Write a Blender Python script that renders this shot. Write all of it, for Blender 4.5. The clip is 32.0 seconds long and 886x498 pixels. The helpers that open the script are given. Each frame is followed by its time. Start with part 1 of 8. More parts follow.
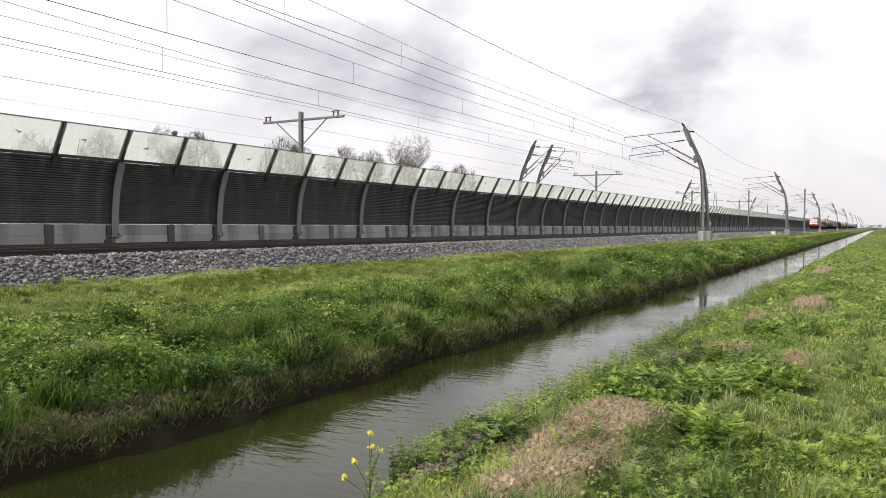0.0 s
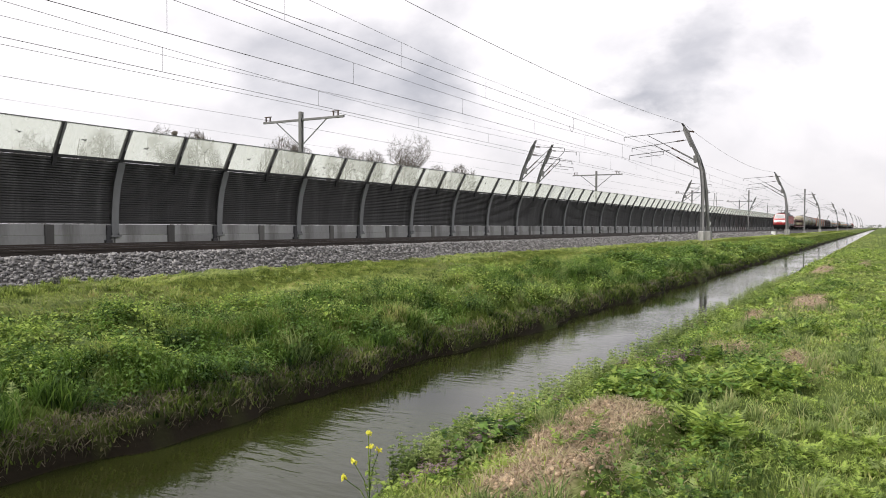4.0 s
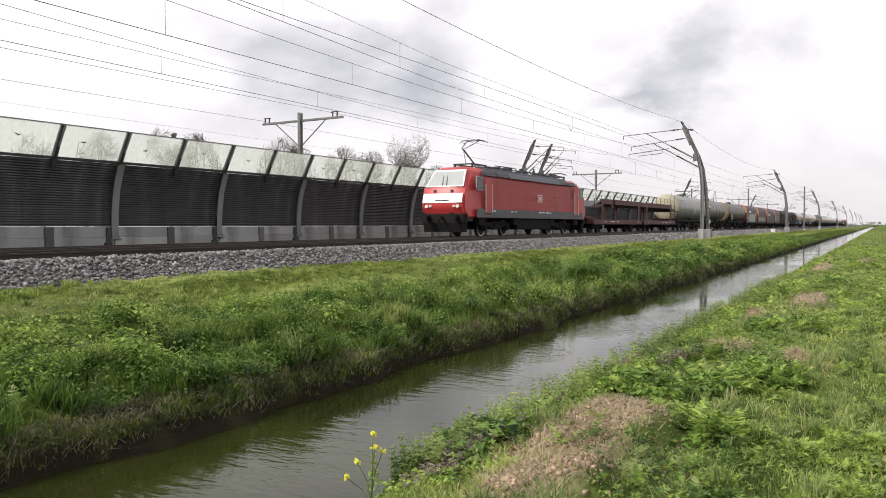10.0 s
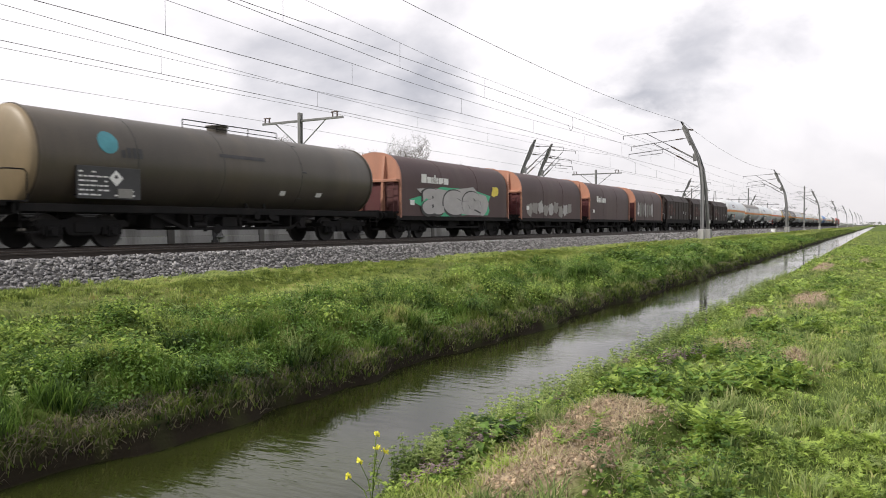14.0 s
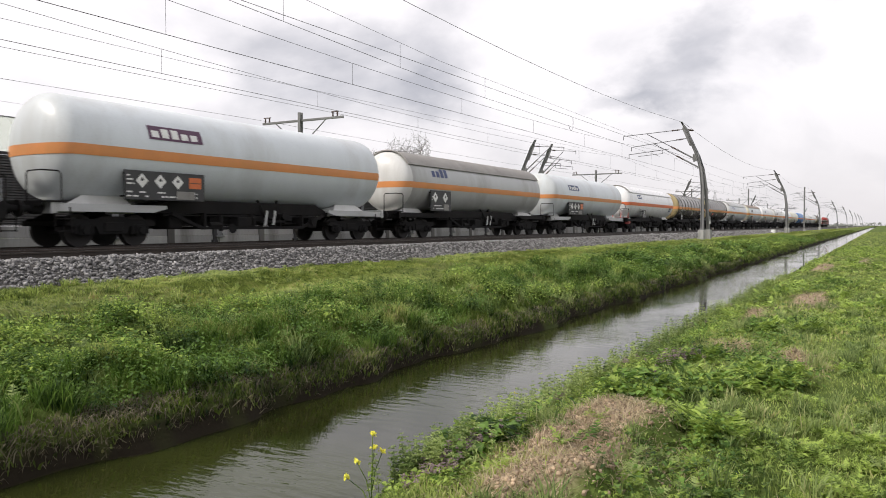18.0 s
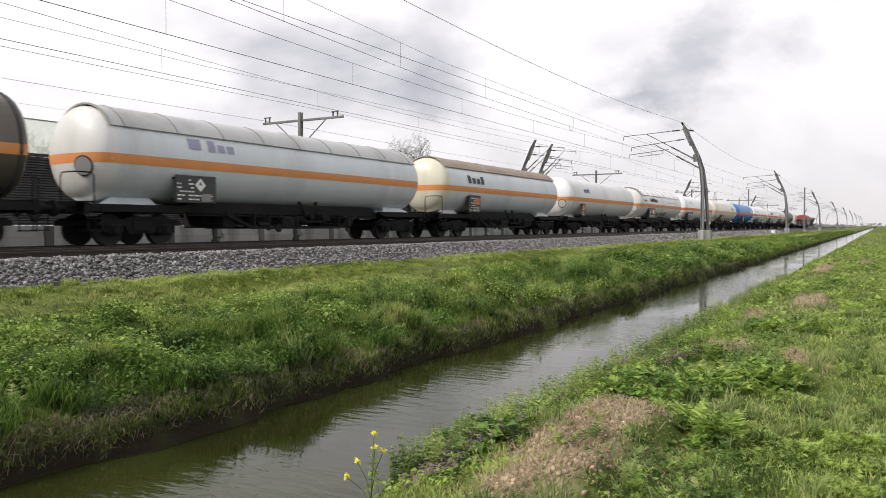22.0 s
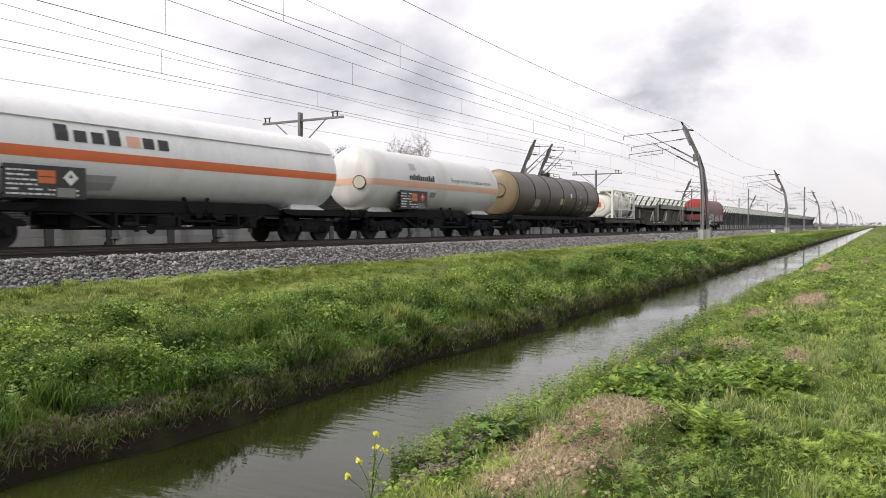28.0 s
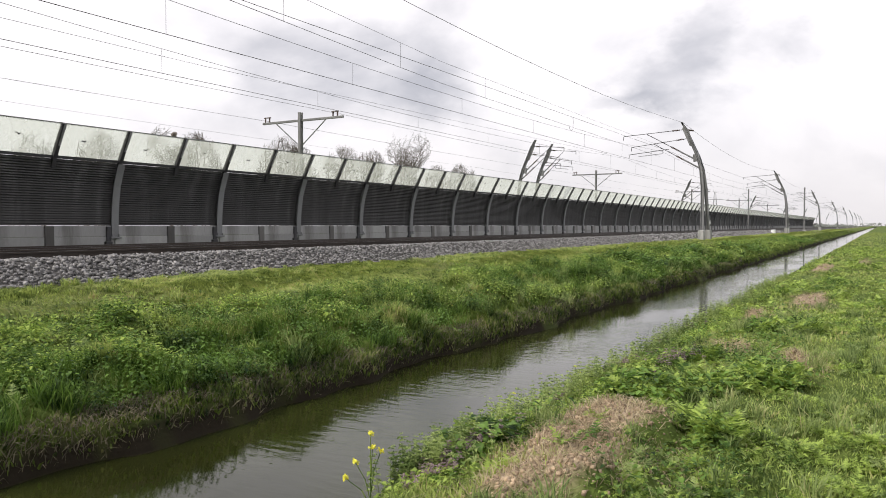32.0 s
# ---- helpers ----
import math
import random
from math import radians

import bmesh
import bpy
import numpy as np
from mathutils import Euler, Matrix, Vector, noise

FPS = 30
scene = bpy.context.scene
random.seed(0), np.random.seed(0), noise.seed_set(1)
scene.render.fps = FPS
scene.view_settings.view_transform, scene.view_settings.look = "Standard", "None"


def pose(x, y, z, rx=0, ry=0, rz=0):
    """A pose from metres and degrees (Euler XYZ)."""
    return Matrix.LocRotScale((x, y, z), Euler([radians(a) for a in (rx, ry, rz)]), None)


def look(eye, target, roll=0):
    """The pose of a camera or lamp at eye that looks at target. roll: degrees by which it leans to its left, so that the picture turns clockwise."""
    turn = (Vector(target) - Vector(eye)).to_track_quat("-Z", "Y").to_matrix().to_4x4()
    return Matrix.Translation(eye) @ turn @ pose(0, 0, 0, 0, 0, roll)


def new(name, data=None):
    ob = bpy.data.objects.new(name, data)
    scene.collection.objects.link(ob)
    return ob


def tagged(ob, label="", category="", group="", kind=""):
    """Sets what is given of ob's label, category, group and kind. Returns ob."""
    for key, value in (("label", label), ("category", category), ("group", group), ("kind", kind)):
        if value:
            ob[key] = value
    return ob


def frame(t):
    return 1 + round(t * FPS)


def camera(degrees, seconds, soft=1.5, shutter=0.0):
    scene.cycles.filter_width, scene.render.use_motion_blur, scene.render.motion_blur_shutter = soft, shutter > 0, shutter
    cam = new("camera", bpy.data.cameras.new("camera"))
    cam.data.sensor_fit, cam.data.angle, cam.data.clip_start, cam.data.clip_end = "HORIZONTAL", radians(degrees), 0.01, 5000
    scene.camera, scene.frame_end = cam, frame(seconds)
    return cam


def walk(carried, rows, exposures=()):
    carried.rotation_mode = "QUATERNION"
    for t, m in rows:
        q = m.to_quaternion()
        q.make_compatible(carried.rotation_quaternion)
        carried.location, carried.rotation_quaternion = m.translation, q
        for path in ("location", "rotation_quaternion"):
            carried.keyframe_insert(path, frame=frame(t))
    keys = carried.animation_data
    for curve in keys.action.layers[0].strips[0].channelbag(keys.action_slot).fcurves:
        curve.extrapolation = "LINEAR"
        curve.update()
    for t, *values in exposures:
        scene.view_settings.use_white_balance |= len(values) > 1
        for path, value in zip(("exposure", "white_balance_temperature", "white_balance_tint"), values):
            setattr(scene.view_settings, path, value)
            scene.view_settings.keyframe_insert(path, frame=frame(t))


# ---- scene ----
# X runs along the railway, away from the lens's left; Y across it, towards the tracks; rail tops lie at z = 0.
EYE = (0.0, 0.0, 0.58)
YAW, PITCH = 30.5, 1.79
AIM = (EYE[0] + 100 * math.cos(radians(YAW)), EYE[1] + 100 * math.sin(radians(YAW)), EYE[2] - 100 * math.tan(radians(PITCH)))
cam = camera(61.8, 32.0, soft=0.95, shutter=0.1)
# the tripod settles by a fraction of a degree
ROLLS = [(0, 0.25), (4, 0.25), (7.6, 0.25), (8.4, 0.06), (9.2, -0.08), (10, -0.15), (12, -0.17), (14.5, -0.15), (16.5, -0.02), (18, -0.06),
         (20, -0.06), (22, 0.02), (23.2, 0.06), (24.2, -0.04), (25.2, -0.16), (27.5, -0.12), (28.4, -0.02), (29.2, 0.08), (30, 0.12), (31, 0.05), (32, 0.0)]
# the lens stops down slightly while the white tanks pass
walk(cam, [(t, look(EYE, AIM, r)) for t, r in ROLLS], ((0, 0.0), (14.5, 0.0), (17.0, -0.05), (25.0, -0.05), (28.0, 0.0), (32.0, 0.0)))



def travel(t):
    """Metres that the braking train has run by time t, towards -X."""
    return 26.0 * t - 0.025 * t * t


# ---- light ----
SUN_FROM = Vector((-0.60, 0.46, 0.66)).normalized()
SUN_ELEV = math.asin(SUN_FROM.z)
SUN_AZ = math.atan2(SUN_FROM.x, SUN_FROM.y)


def sky_world():
    w = bpy.data.worlds.new("sky")
    scene.world = w
    w.use_nodes = True
    nt = w.node_tree
    nt.nodes.clear()
    N = nt.nodes.new
    L = nt.links.new
    out = N("ShaderNodeOutputWorld")
    bg = N("ShaderNodeBackground")
    bg.inputs["Strength"].default_value = 0.10
    sky = N("ShaderNodeTexSky")
    sky.sky_type = "NISHITA"
    sky.sun_disc = False
    sky.sun_elevation = SUN_ELEV
    sky.sun_rotation = SUN_AZ
    sky.dust_density = 2.0
    co = N("ShaderNodeTexCoord")
    sep = N("ShaderNodeSeparateXYZ")
    L(co.outputs["Generated"], sep.inputs[0])
    up = N("ShaderNodeMath"); up.operation = "MAXIMUM"; up.inputs[1].default_value = 0.0
    L(sep.outputs["Z"], up.inputs[0])
    mp = N("ShaderNodeMapping"); mp.inputs["Location"].default_value = CLOUD_SHIFT; mp.inputs["Scale"].default_value = (1, 1, 1.7)
    L(co.outputs["Generated"], mp.inputs[0])
    n1 = N("ShaderNodeTexNoise"); n1.inputs["Scale"].default_value = CLOUD_SCALE; n1.inputs["Detail"].default_value = 6; n1.inputs["Roughness"].default_value = 0.52
    n1.inputs["Distortion"].default_value = 0.3
    L(mp.outputs[0], n1.inputs["Vector"])
    total = n1.outputs["Fac"]
    n2 = N("ShaderNodeTexNoise"); n2.inputs["Scale"].default_value = 9.0; n2.inputs["Detail"].default_value = 8; n2.inputs["Roughness"].default_value = 0.58
    L(mp.outputs[0], n2.inputs["Vector"])
    n3 = N("ShaderNodeVectorMath"); n3.operation = "MULTIPLY_ADD"; n3.inputs[1].default_value = (0.17, 0.17, 0.11); n3.inputs[2].default_value = (-0.085, -0.085, -0.055)
    L(n2.outputs["Color"], n3.inputs[0])
    ragged = N("ShaderNodeVectorMath"); ragged.operation = "ADD"
    L(co.outputs["Generated"], ragged.inputs[0]); L(n3.outputs[0], ragged.inputs[1])
    # thicker grey cloud masses, some of them added out of view
    for azi, ele, wa, we, gain in CLOUDS:
        d = Vector((math.cos(radians(azi)) * math.cos(radians(ele)), math.sin(radians(azi)) * math.cos(radians(ele)), math.sin(radians(ele))))
        sub = N("ShaderNodeVectorMath"); sub.operation = "SUBTRACT"; sub.inputs[1].default_value = d
        L(ragged.outputs[0], sub.inputs[0])
        rot = N("ShaderNodeVectorRotate"); rot.rotation_type = "Z_AXIS"; rot.inputs["Angle"].default_value = -radians(azi)
        L(sub.outputs[0], rot.inputs["Vector"])
        sc = N("ShaderNodeVectorMath"); sc.operation = "MULTIPLY"; sc.inputs[1].default_value = (0.3, 1 / math.sin(radians(wa)), 1 / math.sin(radians(we)))
        L(rot.outputs[0], sc.inputs[0])
        ln = N("ShaderNodeVectorMath"); ln.operation = "LENGTH"
        L(sc.outputs[0], ln.inputs[0])
        mr = N("ShaderNodeMapRange"); mr.interpolation_type = "SMOOTHSTEP"
        mr.inputs["From Min"].default_value, mr.inputs["From Max"].default_value, mr.inputs["To Min"].default_value, mr.inputs["To Max"].default_value = 0.0, 1.0, gain, 0.0
        L(ln.outputs["Value"], mr.inputs["Value"])
        ad = N("ShaderNodeMath"); ad.operation = "ADD"
        L(total, ad.inputs[0]); L(mr.outputs[0], ad.inputs[1])
        total = ad.outputs[0]
    r1 = N("ShaderNodeValToRGB")
    e = r1.color_ramp.elements
    e[0].position, e[0].color = 0.50, (*CLOUD_WHITE, 1)
    e[1].position, e[1].color = 0.80, (*CLOUD_GREY, 1)
    L(total, r1.inputs[0])
    # haze whitens the sky near the horizon
    hz = N("ShaderNodeMapRange"); hz.inputs["From Min"].default_value = 0.0; hz.inputs["From Max"].default_value = 0.17
    hz.inputs["To Min"].default_value = 0.85; hz.inputs["To Max"].default_value = 0.0
    L(up.outputs[0], hz.inputs["Value"])
    m2 = N("ShaderNodeMix"); m2.data_type = "RGBA"
    L(hz.outputs[0], m2.inputs["Factor"]); L(r1.outputs[0], m2.inputs["A"]); m2.inputs["B"].default_value = (*HAZE, 1)
    m1 = N("ShaderNodeMix"); m1.data_type = "RGBA"; m1.inputs["Factor"].default_value = 0.92
    L(sky.outputs[0], m1.inputs["A"]); L(m2.outputs["Result"], m1.inputs["B"])
    L(m1.outputs["Result"], bg.inputs["Color"]); L(bg.outputs[0], out.inputs[0])


CLOUD_SHIFT, CLOUD_SCALE = (0.7, 1.1, 0.3), 3.2
# the -75 mass is unseen, added to darken sides that face the lens
# compass angle from +X, height, half-widths in degrees, thickness
CLOUDS = [(36.0, 11.6, 12, 4.6, 0.12), (45.0, 13.6, 11, 4.2, 0.12), (31.5, 9.6, 6, 2.2, 0.12), (53.0, 14.5, 8, 3.6, 0.08), (15.5, 9.0, 9, 1.9, 0.22), (14.2, 10.9, 6.0, 3.2, 0.19), (11.2, 13.8, 3.4, 3.6, 0.17), (4.2, 12.7, 6.0, 2.4, 0.13), (-75, 25, 70, 38, 0.34), (200, 50, 40, 20, 0.12)]
CLOUD_WHITE, CLOUD_GREY, HAZE = (11.9, 11.45, 11.75), (5.85, 5.85, 6.45), (8.5, 8.15, 8.4)
sky_world()
sun = new("sun", bpy.data.lights.new("sun", "SUN"))
sun.data.energy, sun.data.angle, sun.data.color = 3.4, radians(3), (1.0, 0.94, 0.84)
sun.matrix_world = look(SUN_FROM * 50, (0, 0, 0))

# ---- materials ----


def mat(name, col, rough=0.6, metal=0.0, var=0.25, scale=3.0, fine=40.0, bump=0.15, dist=0.01, stain=None, stain_amt=0.35, streak=1.0, rnd=0.0, island=0.0, spec=0.5):
    """A surface with broad and fine variation, stains and relief, in the thing's own space."""
    m = bpy.data.materials.new(name)
    m.use_nodes = True
    nt = m.node_tree
    N, L = nt.nodes.new, nt.links.new
    b = nt.nodes["Principled BSDF"]
    b.inputs["Roughness"].default_value = rough
    b.inputs["Metallic"].default_value = metal
    b.inputs["Specular IOR Level"].default_value = spec
    co = N("ShaderNodeTexCoord")
    mp = N("ShaderNodeMapping")
    mp.inputs["Scale"].default_value = (1, 1, 1.0 / streak)
    L(co.outputs["Object"], mp.inputs[0])
    big = N("ShaderNodeTexNoise"); big.inputs["Scale"].default_value = scale; big.inputs["Detail"].default_value = 5
    L(mp.outputs[0], big.inputs["Vector"])
    sm = N("ShaderNodeTexNoise"); sm.inputs["Scale"].default_value = fine; sm.inputs["Detail"].default_value = 4
    L(co.outputs["Object"], sm.inputs["Vector"])
    rp = N("ShaderNodeValToRGB")
    lo = [c * (1 - var) for c in col]
    hi = [min(1, c * (1 + var)) for c in col]
    rp.color_ramp.elements[0].position, rp.color_ramp.elements[0].color = 0.3, (*lo, 1)
    rp.color_ramp.elements[1].position, rp.color_ramp.elements[1].color = 0.7, (*hi, 1)
    mixf = N("ShaderNodeMath"); mixf.operation = "MULTIPLY_ADD"; mixf.inputs[1].default_value = 0.35
    L(sm.outputs["Fac"], mixf.inputs[0])
    half = N("ShaderNodeMath"); half.operation = "MULTIPLY"; half.inputs[1].default_value = 0.65
    L(big.outputs["Fac"], half.inputs[0]); L(half.outputs[0], mixf.inputs[2])
    L(mixf.outputs[0], rp.inputs[0])
    colour = rp.outputs[0]
    if stain:
        st = N("ShaderNodeTexNoise"); st.inputs["Scale"].default_value = scale * 0.6; st.inputs["Detail"].default_value = 8; st.inputs["Roughness"].default_value = 0.65
        mp2 = N("ShaderNodeMapping"); mp2.inputs["Location"].default_value = (7, 3, 1); mp2.inputs["Scale"].default_value = (1, 1, 0.5 / streak)
        L(co.outputs["Object"], mp2.inputs[0]); L(mp2.outputs[0], st.inputs["Vector"])
        mr = N("ShaderNodeMapRange"); mr.inputs["From Min"].default_value = 0.48; mr.inputs["From Max"].default_value = 0.68; mr.inputs["To Max"].default_value = stain_amt
        L(st.outputs["Fac"], mr.inputs["Value"])
        mx = N("ShaderNodeMix"); mx.data_type = "RGBA"; mx.inputs["B"].default_value = (*stain, 1)
        L(mr.outputs[0], mx.inputs["Factor"]); L(colour, mx.inputs["A"])
        colour = mx.outputs["Result"]
    if rnd or island:
        if rnd:
            src = N("ShaderNodeObjectInfo").outputs["Random"]
        else:
            src = N("ShaderNodeNewGeometry").outputs["Random Per Island"]
        mr = N("ShaderNodeMapRange"); amt = rnd or island
        mr.inputs["To Min"].default_value, mr.inputs["To Max"].default_value = 1 - amt, 1 + amt
        L(src, mr.inputs["Value"])
        hs = N("ShaderNodeHueSaturation")
        L(mr.outputs[0], hs.inputs["Value"]); L(colour, hs.inputs["Color"])
        colour = hs.outputs[0]
    L(colour, b.inputs["Base Color"])
    rr = N("ShaderNodeMapRange"); rr.inputs["To Min"].default_value, rr.inputs["To Max"].default_value = max(0.02, rough - 0.12), min(1, rough + 0.12)
    L(sm.outputs["Fac"], rr.inputs["Value"]); L(rr.outputs[0], b.inputs["Roughness"])
    if bump:
        bp = N("ShaderNodeBump"); bp.inputs["Strength"].default_value = bump; bp.inputs["Distance"].default_value = dist
        L(sm.outputs["Fac"], bp.inputs["Height"]); L(bp.outputs[0], b.inputs["Normal"])
    return m


def leaf_mat(name, dark, light, tip=None, trans=0.35, rough=0.55):
    """Foliage: colour by blade, some light passing through."""
    m = bpy.data.materials.new(name)
    m.use_nodes = True
    nt = m.node_tree
    N, L = nt.nodes.new, nt.links.new
    b = nt.nodes["Principled BSDF"]
    b.inputs["Roughness"].default_value = rough
    b.inputs["Specular IOR Level"].default_value = 0.28
    g = N("ShaderNodeNewGeometry")
    rp = N("ShaderNodeValToRGB")
    e = rp.color_ramp.elements
    e[0].position, e[0].color = 0.17, (*dark, 1)
    e[1].position, e[1].color = 0.74, (*light, 1)
    if tip:
        k = e.new(0.90); k.color = (*tip, 1)
    co = N("ShaderNodeTexCoord")
    total = None
    # by blade, by tuft and by stretch of bank
    for scale, weight in ((None, 0.52), (3.4, 0.40), (0.9, 0.22)):
        if scale:
            nz = N("ShaderNodeTexNoise"); nz.inputs["Scale"].default_value = scale; nz.inputs["Detail"].default_value = 2
            L(co.outputs["Object"], nz.inputs["Vector"])
            of = N("ShaderNodeMapRange"); of.inputs["From Min"].default_value, of.inputs["From Max"].default_value = 0.39, 0.61
            of.inputs["To Max"].default_value = weight
            L(nz.outputs["Fac"], of.inputs["Value"])
            term = of.outputs[0]
        else:
            mu = N("ShaderNodeMath"); mu.operation = "MULTIPLY"; mu.inputs[1].default_value = weight
            L(g.outputs["Random Per Island"], mu.inputs[0])
            term = mu.outputs[0]
        if total:
            ma = N("ShaderNodeMath"); ma.operation = "ADD"
            L(total, ma.inputs[0]); L(term, ma.inputs[1])
            total = ma.outputs[0]
        else:
            total = term
    ma = N("ShaderNodeMath"); ma.operation = "MULTIPLY"; ma.inputs[1].default_value = 0.92
    L(total, ma.inputs[0])
    L(ma.outputs[0], rp.inputs[0]); L(rp.outputs[0], b.inputs["Base Color"])
    tr = N("ShaderNodeBsdfTranslucent"); L(rp.outputs[0], tr.inputs["Color"])
    mx = N("ShaderNodeMixShader"); mx.inputs[0].default_value = trans
    out = nt.nodes["Material Output"]
    L(b.outputs[0], mx.inputs[1]); L(tr.outputs[0], mx.inputs[2]); L(mx.outputs[0], out.inputs[0])
    return m


M = {}
M["galv"] = mat("galvanised_steel", (0.42, 0.43, 0.44), 0.55, 0.6, 0.2, 2, 30, 0.1)
M["mast"] = mat("mast_steel", (0.16, 0.162, 0.165), 0.6, 0.2, 0.3, 1.5, 30, 0.1, stain=(0.09, 0.085, 0.08))
M["darksteel"] = mat("dark_steel", (0.06, 0.06, 0.063), 0.6, 0.5, 0.3, 2, 30, 0.1)
M["wire"] = mat("wire_copper", (0.10, 0.10, 0.10), 0.5, 0.5, 0.1, 1, 20, 0)
M["rail"] = mat("rail_steel", (0.045, 0.036, 0.03), 0.6, 0.4, 0.3, 2, 30, 0.2, stain=(0.07, 0.045, 0.03))
M["railtop"] = mat("rail_polished", (0.10, 0.09, 0.085), 0.5, 0.8, 0.1, 2, 30, 0)
M["concrete"] = mat("concrete", (0.34, 0.34, 0.335), 0.85, 0, 0.2, 1.6, 25, 0.3, stain=(0.075, 0.07, 0.062), stain_amt=0.75, streak=3.0, rnd=0.15)
M["sleeper"] = mat("sleeper_concrete", (0.30, 0.29, 0.27), 0.9, 0, 0.2, 3, 40, 0.3)
M["louvre"] = mat("louvre_panel", (0.052, 0.051, 0.05), 0.7, 0.1, 0.3, 1.9, 30, 0.15, stain=(0.165, 0.165, 0.16), stain_amt=0.62, streak=8.0, rnd=0.12)
M["post"] = mat("barrier_post", (0.22, 0.225, 0.228), 0.7, 0.2, 0.25, 1.5, 30, 0.2, stain=(0.10, 0.09, 0.08), stain_amt=0.6, streak=3)
M["stone"] = mat("ballast_stone", (0.205, 0.20, 0.20), 0.9, 0, 0.4, 6, 60, 0.5, island=0.65)
# bed is darker than its stones: shade of the gaps is in the colour
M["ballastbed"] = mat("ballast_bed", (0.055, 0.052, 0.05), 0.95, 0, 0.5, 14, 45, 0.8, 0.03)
M["bark"] = mat("bark", (0.13, 0.112, 0.095), 0.9, 0, 0.3, 3, 30, 0.4)
M["insul"] = mat("insulator_brown", (0.07, 0.045, 0.035), 0.35, 0, 0.1, 4, 30, 0)
M["soil"] = mat("dry_soil", (0.36, 0.27, 0.185), 0.95, 0, 0.35, 5, 45, 0.9, 0.02, island=0.45)
M["joint"] = mat("stained_concrete", (0.095, 0.092, 0.088), 0.85, 0, 0.35, 2, 25, 0.3, stain=(0.25, 0.245, 0.23), stain_amt=0.5, streak=4.0, rnd=0.3)
M["bird"] = mat("bird_decal", (0.04, 0.04, 0.04), 0.6, 0, 0.1, 4, 30, 0)
# bank grass is darkened to stand in for shade between the tufts
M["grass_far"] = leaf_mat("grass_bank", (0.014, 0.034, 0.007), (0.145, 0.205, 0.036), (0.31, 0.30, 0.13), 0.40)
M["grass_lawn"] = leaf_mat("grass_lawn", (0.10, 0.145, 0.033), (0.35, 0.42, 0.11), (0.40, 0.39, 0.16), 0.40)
M["grass_near"] = leaf_mat("grass_near", (0.068, 0.112, 0.027), (0.43, 0.52, 0.148), (0.45, 0.41, 0.19), 0.40)
M["leaf"] = leaf_mat("broad_leaf", (0.06, 0.125, 0.024), (0.40, 0.52, 0.115), None, 0.4)
M["leaf_pale"] = leaf_mat("feathery_leaf", (0.10, 0.16, 0.045), (0.37, 0.45, 0.16), None, 0.4)
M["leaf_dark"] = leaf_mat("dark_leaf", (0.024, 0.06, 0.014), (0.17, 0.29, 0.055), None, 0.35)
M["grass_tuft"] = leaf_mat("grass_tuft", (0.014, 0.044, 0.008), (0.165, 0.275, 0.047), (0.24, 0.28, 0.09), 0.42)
M["grass_pale"] = leaf_mat("grass_pale", (0.10, 0.155, 0.05), (0.34, 0.42, 0.15), (0.48, 0.47, 0.23), 0.42)
M["straw_dark"] = leaf_mat("dead_stem", (0.035, 0.032, 0.02), (0.20, 0.175, 0.115), None, 0.2)
M["nettle_purple"] = leaf_mat("purple_flower", (0.15, 0.11, 0.11), (0.36, 0.27, 0.29))
M["yellow"] = leaf_mat("yellow_petal", (0.72, 0.68, 0.06), (0.86, 0.84, 0.12), trans=0.25)
M["straw"] = leaf_mat("dry_straw", (0.22, 0.17, 0.10), (0.52, 0.44, 0.29))


def glass_mat():
    m = bpy.data.materials.new("dusty_glass")
    m.use_nodes = True
    nt = m.node_tree
    N, L = nt.nodes.new, nt.links.new
    out = nt.nodes["Material Output"]
    nt.nodes.remove(nt.nodes["Principled BSDF"])
    b = N("ShaderNodeBsdfTranslucent"); b.inputs["Color"].default_value = (0.62, 0.64, 0.61, 1)
    tr = N("ShaderNodeBsdfTransparent"); tr.inputs[0].default_value = (0.90, 0.92, 0.89, 1)
    gl = N("ShaderNodeBsdfGlossy"); gl.inputs["Roughness"].default_value = 0.08
    co = N("ShaderNodeTexCoord"); nz = N("ShaderNodeTexNoise"); nz.inputs["Scale"].default_value = 0.9; nz.inputs["Detail"].default_value = 6
    mp = N("ShaderNodeMapping"); mp.inputs["Scale"].default_value = (1, 1, 0.3)
    L(co.outputs["Object"], mp.inputs[0]); L(mp.outputs[0], nz.inputs["Vector"])
    mr = N("ShaderNodeMapRange"); mr.inputs["From Min"].default_value, mr.inputs["From Max"].default_value = 0.3, 0.75
    mr.inputs["To Min"].default_value, mr.inputs["To Max"].default_value = 0.24, 0.52
    L(nz.outputs["Fac"], mr.inputs["Value"])
    m1 = N("ShaderNodeMixShader"); L(mr.outputs[0], m1.inputs[0]); L(tr.outputs[0], m1.inputs[1]); L(b.outputs[0], m1.inputs[2])
    m2 = N("ShaderNodeMixShader"); m2.inputs[0].default_value = 0.04; L(m1.outputs[0], m2.inputs[1]); L(gl.outputs[0], m2.inputs[2])
    L(m2.outputs[0], out.inputs[0])
    return m


M["pane"] = glass_mat()


